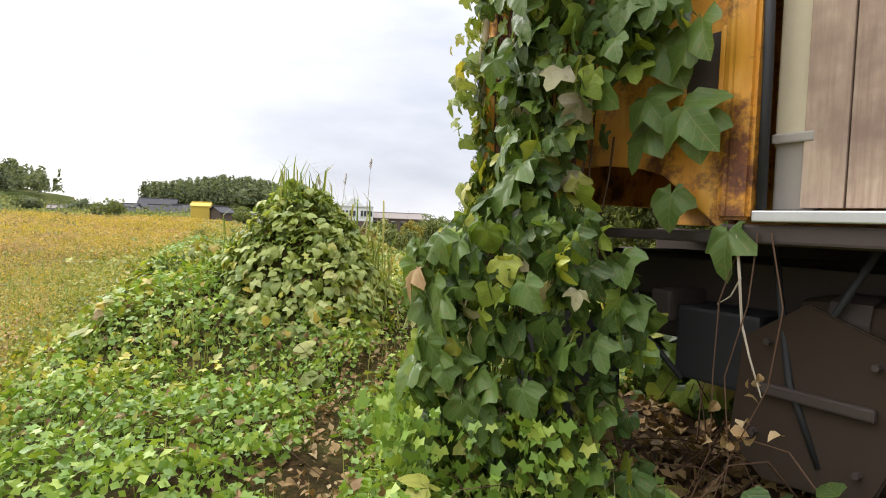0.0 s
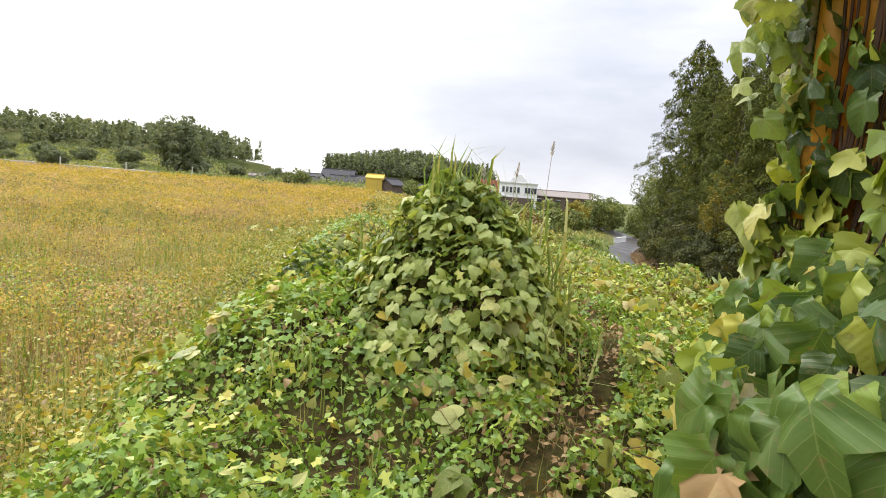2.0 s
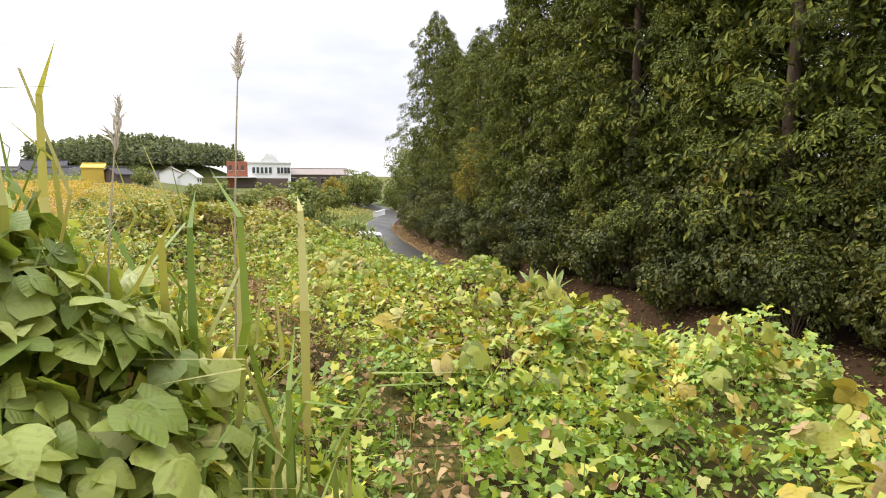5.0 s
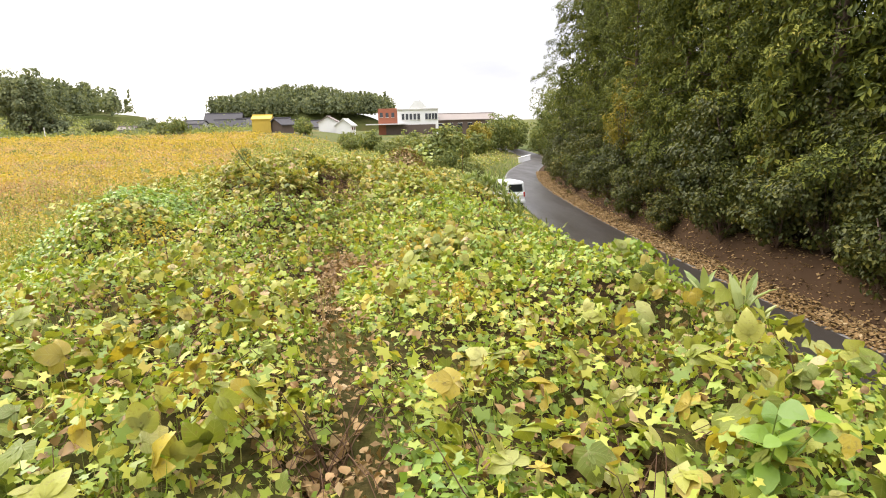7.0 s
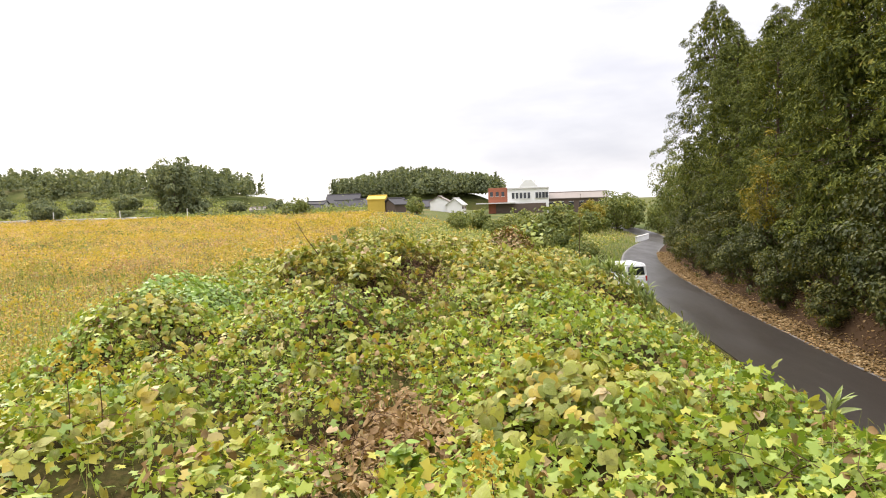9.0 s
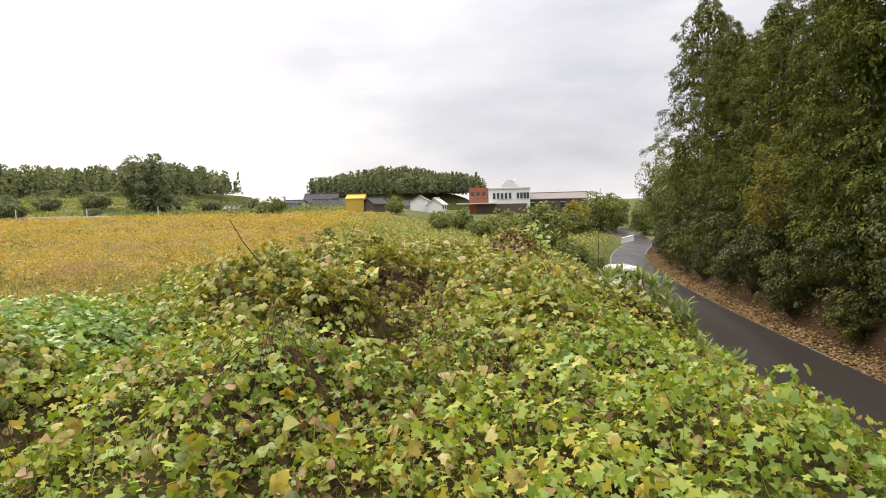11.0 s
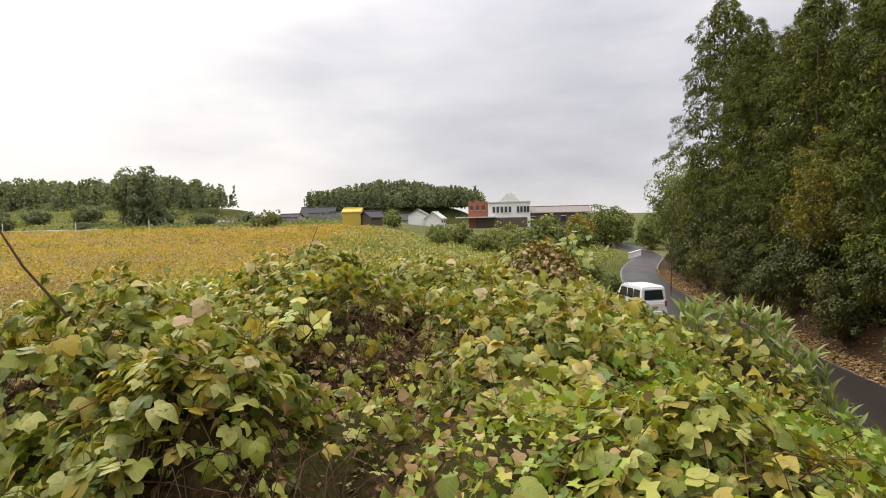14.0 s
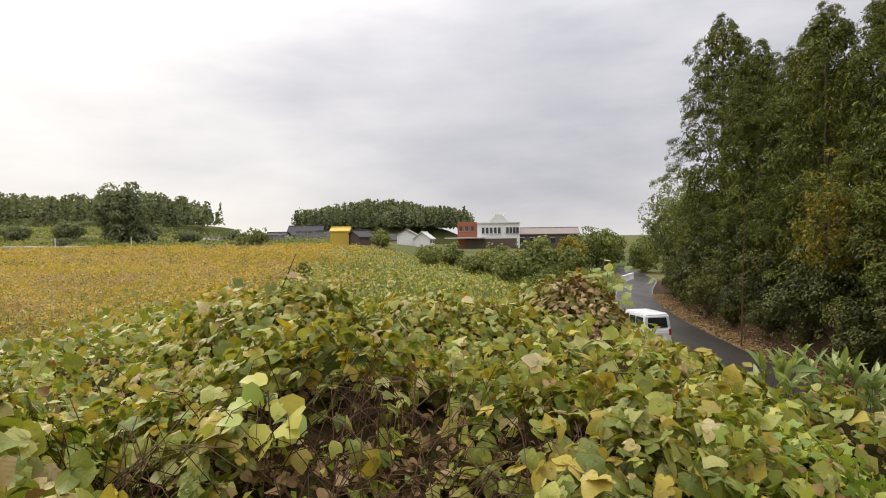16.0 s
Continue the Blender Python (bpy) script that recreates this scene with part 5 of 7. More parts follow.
tagged(new("withered_herbs", mesh_of("withered_herbs", v, f, M_DEAD)), "withered brown herbs standing in the field", "weeds", kind="stuff")
# goldenrod heads in drifts
x, y = field_places(34000, 6, 136, 1.25)
ok = (wobble(x, y * 2.4, 0.08, 3) + 0.5 * wobble(x, y, 0.5, 9) + RNG.normal(0, 0.13, len(x)) > 0.40) & (y > 12 + RNG.uniform(0, 22, len(x)))
x, y = x[ok], y[ok]
far = np.clip(y / 40, 0.8, 3.2)
at = np.stack([x, y, ground_z(x, y) + RNG.uniform(0.45, 0.9, len(x))], 1)
pieces = []
for j in range(3):
    pieces.append(scatter([LEAF_SIMPLE], at + RNG.normal(0, 0.07, at.shape) * (1, 1, 0.6), RNG.normal(0, 1, at.shape) + (0, 0, 0.6), RNG.uniform(0.10, 0.22, len(x)) * far * 0.75))
v, f = joined(pieces)
tagged(new("goldenrod_drift", mesh_of("goldenrod_drift", v, f, M_GOLD)), "drifts of yellow goldenrod flowering in the field", "goldenrod", kind="stuff")
# rough grass on the meadow beyond the bank and along the road's edge
y = 34 + 90 * RNG.uniform(0, 1, 26000) ** 1.2
x = LEFT_FOOT(y) + (ROAD_X(y) - ROAD_LEFT - 0.15 - LEFT_FOOT(y)) * RNG.uniform(0, 1, len(y))
grass("meadow_grass", x, y, RNG.uniform(0.2, 0.6, len(x)), 0.5, M_GRASS, "rough green and straw-coloured meadow grass", template=GRASSY, wide=2.0)
y = 29 + 95 * RNG.uniform(0, 1, 26000) ** 1.3
x = LEFT_FOOT(y) - 1.5 + (ROAD_X(y) - ROAD_LEFT - 1.2 - LEFT_FOOT(y)) * RNG.uniform(0, 1, len(y))
ok = wobble(x, y, 0.25, 21) > -0.25
x, y = x[ok], y[ok]
v, f = scatter([LEAF_SIMPLE], np.stack([x, y, ground_z(x, y) + 0.1 + np.abs(RNG.normal(0, 0.3, len(x))) * (0.6 + wobble(x, y, 0.4, 2))], 1), RNG.normal(0, 0.6, (len(x), 3)) + (0, -0.3, 0.8), RNG.uniform(0.14, 0.34, len(x)), wide=np.full(len(x), 1.5))
tagged(new("meadow_weeds", mesh_of("meadow_weeds", v, f, M_KUDZU)), "tangled yellow-green weeds over the meadow", "weeds", kind="stuff")
# fallen brown leaves along the foot of the wood
k = 36000
y = RNG.uniform(-4, 78, k)
x = ROAD_X(y) + ROAD_HALF - 0.15 + np.abs(RNG.normal(0, 1.5, k))
v, f = scatter([LEAF_SIMPLE], np.stack([x, y, np.maximum(ground_z(x, y), ROAD_Z(y) + 0.04) + 0.02], 1), np.array([0, 0, 1.0]) + RNG.normal(0, 0.3, (k, 3)), RNG.uniform(0.06, 0.15, k), wide=np.full(k, 1.4))
tagged(new("fallen_leaves", mesh_of("fallen_leaves", v, f, M_DEAD)), "orange-brown fallen leaves lying along the road", "leaf litter", kind="stuff")


# ---------------------------------------------------------------- trees
def clumps(centres, outward, per, radius, size, template, hang_=-1.0):
    """Sprays of foliage round clump centres, growing outward."""
    k = len(centres)
    c = np.repeat(centres, per, 0)
    o = np.repeat(outward, per, 0)
    rad = np.repeat(radius, per)[:, None]
    d = RNG.normal(0, 1, c.shape)
    d /= np.linalg.norm(d, axis=1, keepdims=True)
    d = d + o * 0.7
    d /= np.linalg.norm(d, axis=1, keepdims=True)
    at = c + d * rad * RNG.uniform(0.6, 1.0, (len(c), 1)) * (1, 1, 0.85)
    # each spray lies over the clump like a shingle, drooping
    nrm = d + (0, 0, 0.25) + RNG.normal(0, 0.34, c.shape)
    nrm /= np.linalg.norm(nrm, axis=1, keepdims=True)
    side = np.cross(nrm, np.array([0, 0, hang_]) + RNG.normal(0, 0.6, c.shape))
    side /= np.linalg.norm(side, axis=1, keepdims=True) + 1e-9
    grow = np.cross(side, nrm)
    tv, tf = template
    s = RNG.uniform(*size, len(c))[:, None, None]
    w = (tv[None, :, 0:1] * side[:, None] + tv[None, :, 1:2] * grow[:, None] + tv[None, :, 2:3] * nrm[:, None]) * s + at[:, None]
    f = (tf[None] + (np.arange(len(c)) * len(tv))[:, None, None]).reshape(-1, 3)
    return w.reshape(-1, 3), f


def cedar(height, wide, start=0.10, count=820, per=60, fine=(0.10, 0.21), spray=SPRAY, boughs=230):
    """A tall cedar: tapering trunk, short limbs, a crown of hanging tufts."""
    top = holder("cedar_tree")
    lean = RNG.normal(0, 0.15, 2)
    part("trunk", rod([(lean[0] * q, lean[1] * q, height * q) for q in (0, 0.2, 0.45, 0.7, 0.97)], 0.32, 0.04, 9), M_BARK, top, smooth=True)
    bq, ba = RNG.uniform(0, 1, boughs) ** 0.9, RNG.uniform(0, 2 * np.pi, boughs)
    bf = np.where(RNG.uniform(0, 1, boughs) < 0.25, RNG.uniform(0.45, 0.75, boughs), RNG.uniform(0.82, 1.12, boughs))
    on = RNG.integers(0, boughs, count)
    along = 1 - 0.5 * RNG.uniform(0, 1, count) ** 1.8
    a = ba[on] + RNG.normal(0, 0.09, count)
    q = np.clip(bq[on] + RNG.normal(0, 0.008, count), 0, 1)
    z = height * (start + (1 - start) * q)
    r = wide * (1 - q ** 4.0) ** 0.8 * (0.88 + 0.20 * np.sin(a * 3 + q * 13)) * bf[on] * along + 0.15
    c = np.stack([np.cos(a) * r, np.sin(a) * r, z - 0.30 * r + 0.10 * r * r / wide + RNG.normal(0, 0.12, count)], 1)
    out = np.stack([np.cos(a), np.sin(a), 0.8 + 0.4 * q], 1)
    v, f = clumps(c, out, per, RNG.uniform(0.36, 0.66, count) * (1.0 - 0.2 * q), fine, spray, -0.35)
    # the shaded inner foliage that closes the crown
    core = 460
    cq, ca = RNG.uniform(0, 0.95, core), RNG.uniform(0, 6.28, core)
    cr = wide * (1 - cq ** 4.0) ** 0.8 * RNG.uniform(0.25, 0.66, core)
    cv, cf = clumps(np.stack([np.cos(ca) * cr, np.sin(ca) * cr, height * (start + (1 - start) * cq)], 1), np.stack([np.cos(ca), np.sin(ca), 0.3 + 0 * ca], 1), 20, RNG.uniform(0.4, 0.8, core), (0.26, 0.46), SPRAY)
    v, f = joined([(v, f), (cv, cf)])
    child("crown", mesh_of("crown", v, f, M_CEDAR), top)
    lines = [(np.array([(0, 0, zz - 0.15 * rr), (np.cos(aa) * rr * 0.5, np.sin(aa) * rr * 0.5, zz - 0.05), (np.cos(aa) * rr * 0.9, np.sin(aa) * rr * 0.9, zz - 0.2 * rr * 0.5)]), 0.035, 0.012) for aa, rr, zz in list(zip(a, r, z))[:90]]
    v, f = rods(lines, 4)
    tagged(child("branchwork", mesh_of("branchwork", v, f, M_BARK, True, 4), top), kind="stuff")
    return tagged(top, "tall dark green cedar with hanging tufts beside the road", "tree", group="cedars along the road")


def broadleaf(name, height, wide, material, label, count=130, per=26, size=(0.16, 0.34), low=0.25, clump=(0.45, 0.9), category="tree", trunk=0.2, group=""):
    top = holder(name)
    bends = [(0, 0, 0), (RNG.normal(0, 0.1), RNG.normal(0, 0.1), height * 0.3), (RNG.normal(0, 0.2), RNG.normal(0, 0.2), height * 0.75)]
    part("trunk", rod(bends, trunk, trunk * 0.3, 8), M_BARK, top, smooth=True)
    u = RNG.normal(0, 1, (count, 3))
    u /= np.linalg.norm(u, axis=1, keepdims=True)
    mid = height * (low + 1) / 2
    r = RNG.uniform(0.55, 1.0, count)[:, None] * (0.8 + 0.25 * np.sin(u[:, :1] * 5 + u[:, 1:2] * 7 + height))
    c = u * r * (wide, wide, height * (1 - low) / 2) + (0, 0, mid)
    lines = [(np.array([(0, 0, height * low * 0.8), (p[0] * 0.5, p[1] * 0.5, (p[2] + height * low) / 2), p]), trunk * 0.35, trunk * 0.08) for p in c[:26]]
    v, f = rods(lines, 4)
    tagged(child("branchwork", mesh_of("branchwork", v, f, M_BARK, True, 4), top), kind="stuff")
    v, f = clumps(c, u + (0, 0, 0.3), per, RNG.uniform(*clump, count), size, LEAF_SIMPLE)
    child("crown", mesh_of("crown", v, f, material), top)
    return tagged(top, label, category, group=group)


def stand(first, copies):
    """Set a thing and its copies: rows of x, y, turn, scale."""
    for i, (x, y, turn, s) in enumerate(copies):
        m = pose(x, y, float(ground_z(x, y)) - 0.12, 0, 0, turn)
        ob = first if i == 0 else copy_thing(first, m)
        ob.matrix_basis = m @ Matrix.Scale(s, 4)


places = [[], [], [], [], []]
rows = [(6.0, 66.5, 0.97), (7.0, 62.0, 0.80), (5.9, 58.0, 0.76), (7.0, 54.0, 0.74), (5.9, 49.5, 0.72), (6.8, 45.5, 0.72), (6.0, 41.5, 0.78), (6.4, 38.0, 0.98), (7.6, 33.8, 1.10), (6.3, 29.6, 1.08), (7.6, 25.5, 1.12), (6.4, 21.5, 1.1), (8.0, 17.2, 1.1), (7.0, 12.5, 1.1), (8.0, 7.0, 1.1), (7.2, 1.5, 1.1),
        (12.5, 63.0, 0.72), (13.0, 55.0, 0.72), (12.2, 47.5, 0.74), (12.6, 40.0, 1.0), (12.4, 32.0, 1.05), (13.4, 24.0, 1.1), (12.6, 16.0, 1.1), (13.0, 8.0, 1.05), (18.0, 50.0, 0.75), (18.5, 36.0, 1.1), (18.0, 22.0, 1.05)]
for i, (off, y, s) in enumerate(rows):
    places[(i % 2 if i < 7 else 2 + i % 2) if i < 16 else 4].append((float(ROAD_X(y)) + off, y, 77.0 * i % 360, s))
for k, (h, w) in enumerate(((22.8, 4.6), (21.8, 4.7), (23.0, 4.4), (22.0, 4.3))):
    stand(cedar(h, w, 0.08) if k < 2 else cedar(h, w, 0.08, 820, 64, (0.10, 0.22)), places[k])
stand(cedar(22.0, 3.8, 0.10, 380, 36, (0.2, 0.42)), places[4])

shrub_rows, under_rows = [[], [], [], []], [[], []]
for i in range(46):
    y = 2 + i * 1.65
    off = 3.75 + 0.7 * math.sin(i * 2.3) + (0.5 if y < 30 else 0)
    shrub_rows[i % 4].append((float(ROAD_X(y)) + off, y, 61.0 * i % 360, (0.8 if y > 34 else 0.95) + 0.3 * (0.5 + 0.5 * math.sin(i * 1.7))))
for k, (h, w) in enumerate(((3.4, 1.5), (2.8, 1.7), (4.2, 1.5), (3.6, 1.8))):
    stand(broadleaf("shrub", h, w, M_SHRUB, "dense dark green shrub at the edge of the wood", 90, 46, (0.08, 0.20), 0.03, (0.25, 0.55), "shrub", 0.06, "shrubs along the wood"), shrub_rows[k])
for i in range(22):
    y = 6 + i * 3.2
    under_rows[i % 2].append((float(ROAD_X(y)) + 5.6 + 0.6 * math.sin(i * 1.9), y, 97.0 * i % 360, 0.8 + 0.25 * (0.5 + 0.5 * math.sin(i * 2.9))))
for k, (h, w) in enumerate(((8.0, 2.3), (7.0, 2.5))):
    stand(broadleaf("understory_tree", h, w, M_SHRUB, "broadleaf tree with dark green crown under the cedars", 130, 44, (0.11, 0.25), 0.06, (0.4, 0.75), "tree", 0.1, "broadleaf trees under the cedars"), under_rows[k])
stand(broadleaf("yellowing_tree", 8.6, 1.25, M_AUTUMN, "slim tree with yellowing leaves before the cedars", 70, 44, (0.09, 0.2), 0.2, (0.3, 0.6), "tree", 0.08), [(14.75, 45.5, 0, 1.0), (15.6, 30.5, 120, 0.5)])
stand(broadleaf("roadside_tree", 11.5, 3.2, M_BUSH, "leafy broadleaf tree at the end of the cedar row", 200, 44, (0.15, 0.32), 0.1, (0.6, 1.1), "tree", 0.2), [(19.6, 84.0, 0, 1.0), (19.3, 76.0, 130, 0.95), (25.0, 90.0, 200, 0.9)])
# shrubs and small trees of the middle distance
stand(broadleaf("meadow_bush", 4.2, 2.4, M_BUSH, "rounded green bush on the meadow", 70, 18, (0.3, 0.6), 0.02, (0.5, 1.0), "bush", 0.08, "bushes on the meadow"),
      [(3.6, 76, 0, 1.0), (1.0, 70, 80, 0.7), (-6.5, 100, 10, 0.8), (-9.0, 96, 210, 0.6), (6.5, 84, 140, 0.8), (10.5, 100, 200, 0.9), (0.5, 92, 250, 0.8), (-3.0, 84, 300, 0.55), (12.6, 112, 50, 0.9), (8.0, 118, 300, 1.0), (-26.0, 150, 330, 1.0), (-31.5, 170, 20, 0.9), (-56.0, 150, 100, 1.0), (-60.5, 152, 10, 0.8), (2.4, 60, 30, 0.35), (-12, 112, 70, 0.6)] + [(-14 + 22 * ((i * 0.618) % 1.0), 58 + 68 * ((i * 0.381) % 1.0), 47.0 * i, 0.28 + 0.4 * ((i * 0.77) % 1.0)) for i in range(30)])
stand(broadleaf("yellow_green_tree", 6.0, 2.6, M_AUTUMN, "yellow-green leafy tree on the meadow", 90, 26, (0.25, 0.5), 0.05, (0.5, 1.0), "tree", 0.1), [(11.5, 108, 0, 0.9), (14.0, 116, 90, 0.8), (6.0, 96, 200, 0.5)])
stand(broadleaf("dark_round_tree", 7.5, 3.4, M_BUSH, "dark round tree beside the bend of the road", 130, 26, (0.3, 0.55), 0.02, (0.6, 1.2), "tree", 0.15), [(16.9, 116, 0, 1.0), (20.2, 124, 100, 0.95), (14.6, 124, 200, 0.8), (23.5, 112, 300, 0.8)])
# the lone big tree beyond the field, and dark bushes round it
stand(broadleaf("big_field_tree", 17.5, 7.8, M_FARLEAF, "large spreading dark green tree beyond the field", 260, 30, (0.5, 1.1), 0.06, (1.1, 2.2), "tree", 0.5), [(-103.5, 170, 0, 1.0)])
stand(broadleaf("field_edge_bush", 5.0, 4.0, M_FARLEAF, "dark green bush at the field's far edge", 80, 24, (0.4, 0.9), 0.02, (0.7, 1.4), "bush", 0.15, "bushes at the field's edge"),
      [(-120, 140, 0, 1.0), (-133, 168, 60, 0.9), (-98, 172, 100, 1.2), (-124, 176, 10, 1.1), (-150, 172, 200, 1.0), (-170, 176, 240, 1.1), (-142, 150, 20, 0.6), (-90, 180, 330, 0.9), (-160, 140, 20, 0.5), (-105, 150, 70, 0.5), (-185, 160, 90, 0.9), (-70, 185, 20, 0.7), (-78, 186, 200, 0.9)])

# ---------------------------------------------------------------- wooded hills far off
HILLS = [(-60, 318, 40, 34, 14.0), (-79, 322, 26, 28, 11.5), (-36, 316, 24, 26, 9.0), (-235, 262, 50, 44, 8.5), (-186, 258, 28, 38, 7.0), (-152, 250, 32, 34, 5.5), (-300, 262, 58, 50, 10.0), (-128, 246, 22, 26, 1.5), (-400, 280, 90, 60, 11.0)]


def hill_z(x, y):
    z = ground_z(x, y)
    for hx, hy, rx, ry, h in HILLS:
        z = np.maximum(z, ground_z(hx, hy) - 1 + (h + 1) * np.clip(1 - ((x - hx) / rx) ** 2 - ((y - hy) / ry) ** 2, 0, 1) ** 0.8)
    return z


for hx, hy, rx, ry, h in HILLS:
    a, q = np.meshgrid(np.linspace(0, 2 * np.pi, 29)[:-1], np.linspace(0.02, 1.0, 9))
    X, Y = hx + rx * q * np.cos(a), hy + ry * q * np.sin(a)
    Z = ground_z(hx, hy) - 1.5 + (h + 1) * np.clip(1 - q * q, 0, 1) ** 0.8 - np.where(q > 0.99, 9.0, 0.0)
    ii = np.arange(a.size).reshape(a.shape)
    nx = np.roll(ii, -1, 1)
    quads = np.stack([ii[:-1], nx[:-1], nx[1:], ii[1:]], -1).reshape(-1, 4)
    tagged(new("hill", mesh_of("hill", np.stack([X, Y, Z], -1).reshape(-1, 3), quads, M_MEADOW, True, 4)), "low wooded hill in the distance", "hill", kind="structure")


def woods(name, n, hills, tall, label):
    xs, ys = [], []
    for hx, hy, rx, ry, h in hills:
        m = int(n * rx * ry / sum(a * b for _, _, a, b, _ in hills))
        a, q = RNG.uniform(0, 6.28, m), np.sqrt(RNG.uniform(0, 1, m))
        xs.append(hx + rx * q * np.cos(a)), ys.append(hy + ry * q * np.sin(a) * 0.9 - 2)
    x, y = np.concatenate(xs), np.concatenate(ys)
    z = hill_z(x, y)
    pieces = []
    hgt = RNG.uniform(*tall, len(x))
    conif = RNG.uniform(0, 1, len(x)) < 0.55
    per = 74
    X, Y, Zb, Hh, Cn = (np.repeat(q, per) for q in (x, y, z, hgt, conif))
    q = RNG.uniform(0.05, 1, len(X))
    a = RNG.uniform(0, 6.28, len(X))
    r = np.where(Cn, 1.7 * (1.02 - q), 2.6 * np.sqrt(np.clip(1 - (q * 1.7 - 0.8) ** 2, 0.02, 1))) * RNG.uniform(0.5, 1.1, len(X))
    at = np.stack([X + np.cos(a) * r, Y + np.sin(a) * r, Zb + Hh * q], 1)
    out = np.stack([np.cos(a), np.sin(a), 0.4 + RNG.uniform(-0.4, 0.6, len(X))], 1)
    v, f = scatter([LEAF_SIMPLE], at, out + RNG.normal(0, 0.4, at.shape), RNG.uniform(0.7, 1.5, len(X)) * np.where(Cn, 0.85, 1.0), spin=RNG.normal(0, 0.9, len(X)), wide=np.full(len(X), 1.5))
    return tagged(new(name, mesh_of(name, v, f, M_FARLEAF)), label, "woods", kind="stuff")


woods("hill_woods", 900, HILLS[:3], (4.5, 10.5), "dense mixed woods on a low hill")
woods("ridge_woods", 1500, HILLS[3:], (3.5, 10), "dense mixed woods along a low ridge")
# hedges and terraces beyond the field
for name, k, per, tall, size, material, label in (("hedge_scrub", 150, 40, 1.3, (0.4, 1.0), M_FARLEAF, "dark scrubby hedges on terraces beyond the field"),
                                                 ("terrace_weeds", 3200, 14, 0.5, (0.3, 0.9), M_TERRACE, "light green weeds over terraces beyond the field")):
    x = RNG.uniform(-260, -52, k)
    y = 142 + 92 * RNG.uniform(0, 1, k)
    y = np.where(RNG.uniform(0, 1, k) < 0.6, np.round(y / 15) * 15 + 4 * wobble(x, x, 0.04), y)
    at = np.repeat(np.stack([x, y, ground_z(x, y)], 1), per, 0)
    at = at + RNG.normal(0, 1, at.shape) * (1.9, 1.2, 0) + np.abs(RNG.normal(0, tall, at.shape)) * (0, 0, 1) * np.repeat(0.4 + 0.9 * np.abs(wobble(x, y, 0.2)), per)[:, None]
    v, f = scatter([LEAF_SIMPLE], at, RNG.normal(0, 1, at.shape) + (0, -0.4, 0.6), RNG.uniform(*size, len(at)), wide=np.full(len(at), 1.4))
    tagged(new(name, mesh_of(name, v, f, material)), label, "scrub", kind="stuff")
# a pale farm track along the far edge of the field
xs = np.linspace(-230, -92, 40)
yy = 128 + 0.10 * (xs + 230)
a_ = np.stack([xs, yy, ground_z(xs, yy) + 0.75], 1)
vv = np.concatenate([a_, a_ + (0, 3.0, 0.02), a_ - (0, 0, 1.2), a_ + (0, 3.0, -1.2)])
n_, i_ = len(xs), np.arange(len(xs) - 1)
ff = np.concatenate([np.stack([i_ + p * n_, i_ + q * n_, i_ + 1 + q * n_, i_ + 1 + p * n_], 1) for p, q in ((0, 1), (2, 0), (1, 3))])
tagged(new("farm_track", mesh_of("farm_track", vv, ff, M_TRACK, False, 4)), "pale raised farm track along the field's far edge", "track", kind="structure")


# ---------------------------------------------------------------- houses far off
def house(name, x, y, w, d, h, ridge, wall_mat, roof_mat, label, turn=0, base=None, hip=0.0, windows=0, eave=0.5, category="house", group=""):
    """A gabled house: walls, roof with eaves, windows with frames."""
    z = float(ground_z(x, y)) if base is None else base
    top = holder(name, (x, y, z), turn)
    part("wall_body", prism([(-d / 2, -3), (d / 2, -3), (d / 2, h), (0, h + ridge * 0.92), (-d / 2, h)], w, "x"), wall_mat, top)
    t = 0.22
    for sgn in (1, -1):
        e = d / 2 + eave
        lower = h - ridge * eave / (d / 2)
        part("roof_slope", prism([(0, h + ridge), (sgn * e, lower), (sgn * e, lower + t), (0, h + ridge + t)], w + 2 * eave, "x"), roof_mat, top)
    part("ridge", box((w + 2 * eave, 0.5, 0.35), (0, 0, h + ridge + 0.22), 0.06), roof_mat, top)
    for i in range(windows):
        wx = -w / 2 + (i + 0.5) * w / windows
        win = part("window", box((w / windows * 0.45, 0.12, h * 0.38), (wx, -d / 2 - 0.03, h * 0.55)), M_PANE, top)
        fr = part("frame", box((w / windows * 0.52, 0.08, 0.12), (wx, -d / 2 - 0.06, h * 0.55 + h * 0.2), 0.02), M_WHITEWALL, win)
    return tagged(top, label, category, group=group)


VILLAGE = "grey-walled village house with dark tiled roof"
for vx, vy, w, d, h, rg, turn in ((-80, 226, 9, 7, 2.8, 2.2, -20), (-73, 238, 13, 9, 4.2, 3.2, 5), (-66, 222, 10, 7, 2.6, 2.4, 20), (-60, 230, 12, 8, 3.0, 2.4, -8), (-53, 236, 10, 8, 3.0, 2.4, 15), (-47, 226, 9, 7, 2.6, 2.0, -5), (-77, 212, 8, 6, 2.2, 1.8, 30), (-38, 216, 10, 7, 2.4, 2.0, 0), (-44, 210, 9, 6, 2.2, 1.8, 10)):
    house("village_house", vx, vy, w, d, h, rg, M_WOODWALL if vx % 2 else M_PLASTER, M_ROOF, VILLAGE, turn, base=float(ground_z(vx, vy)) - 1.9, windows=3, group="village houses")
house("yellow_house", -38.4, 160, 4.6, 5, 2.9, 0.9, M_YELLOWWALL, M_YELLOWWALL, "bright yellow-painted small building", 4, 0.3, windows=0, eave=0.2)
house("wooden_shed", -33.6, 159, 4.0, 4.5, 1.7, 1.3, M_WOODWALL, M_ROOF, "dark wooden shed with gabled roof", 55, 0.2, windows=0, category="shed")
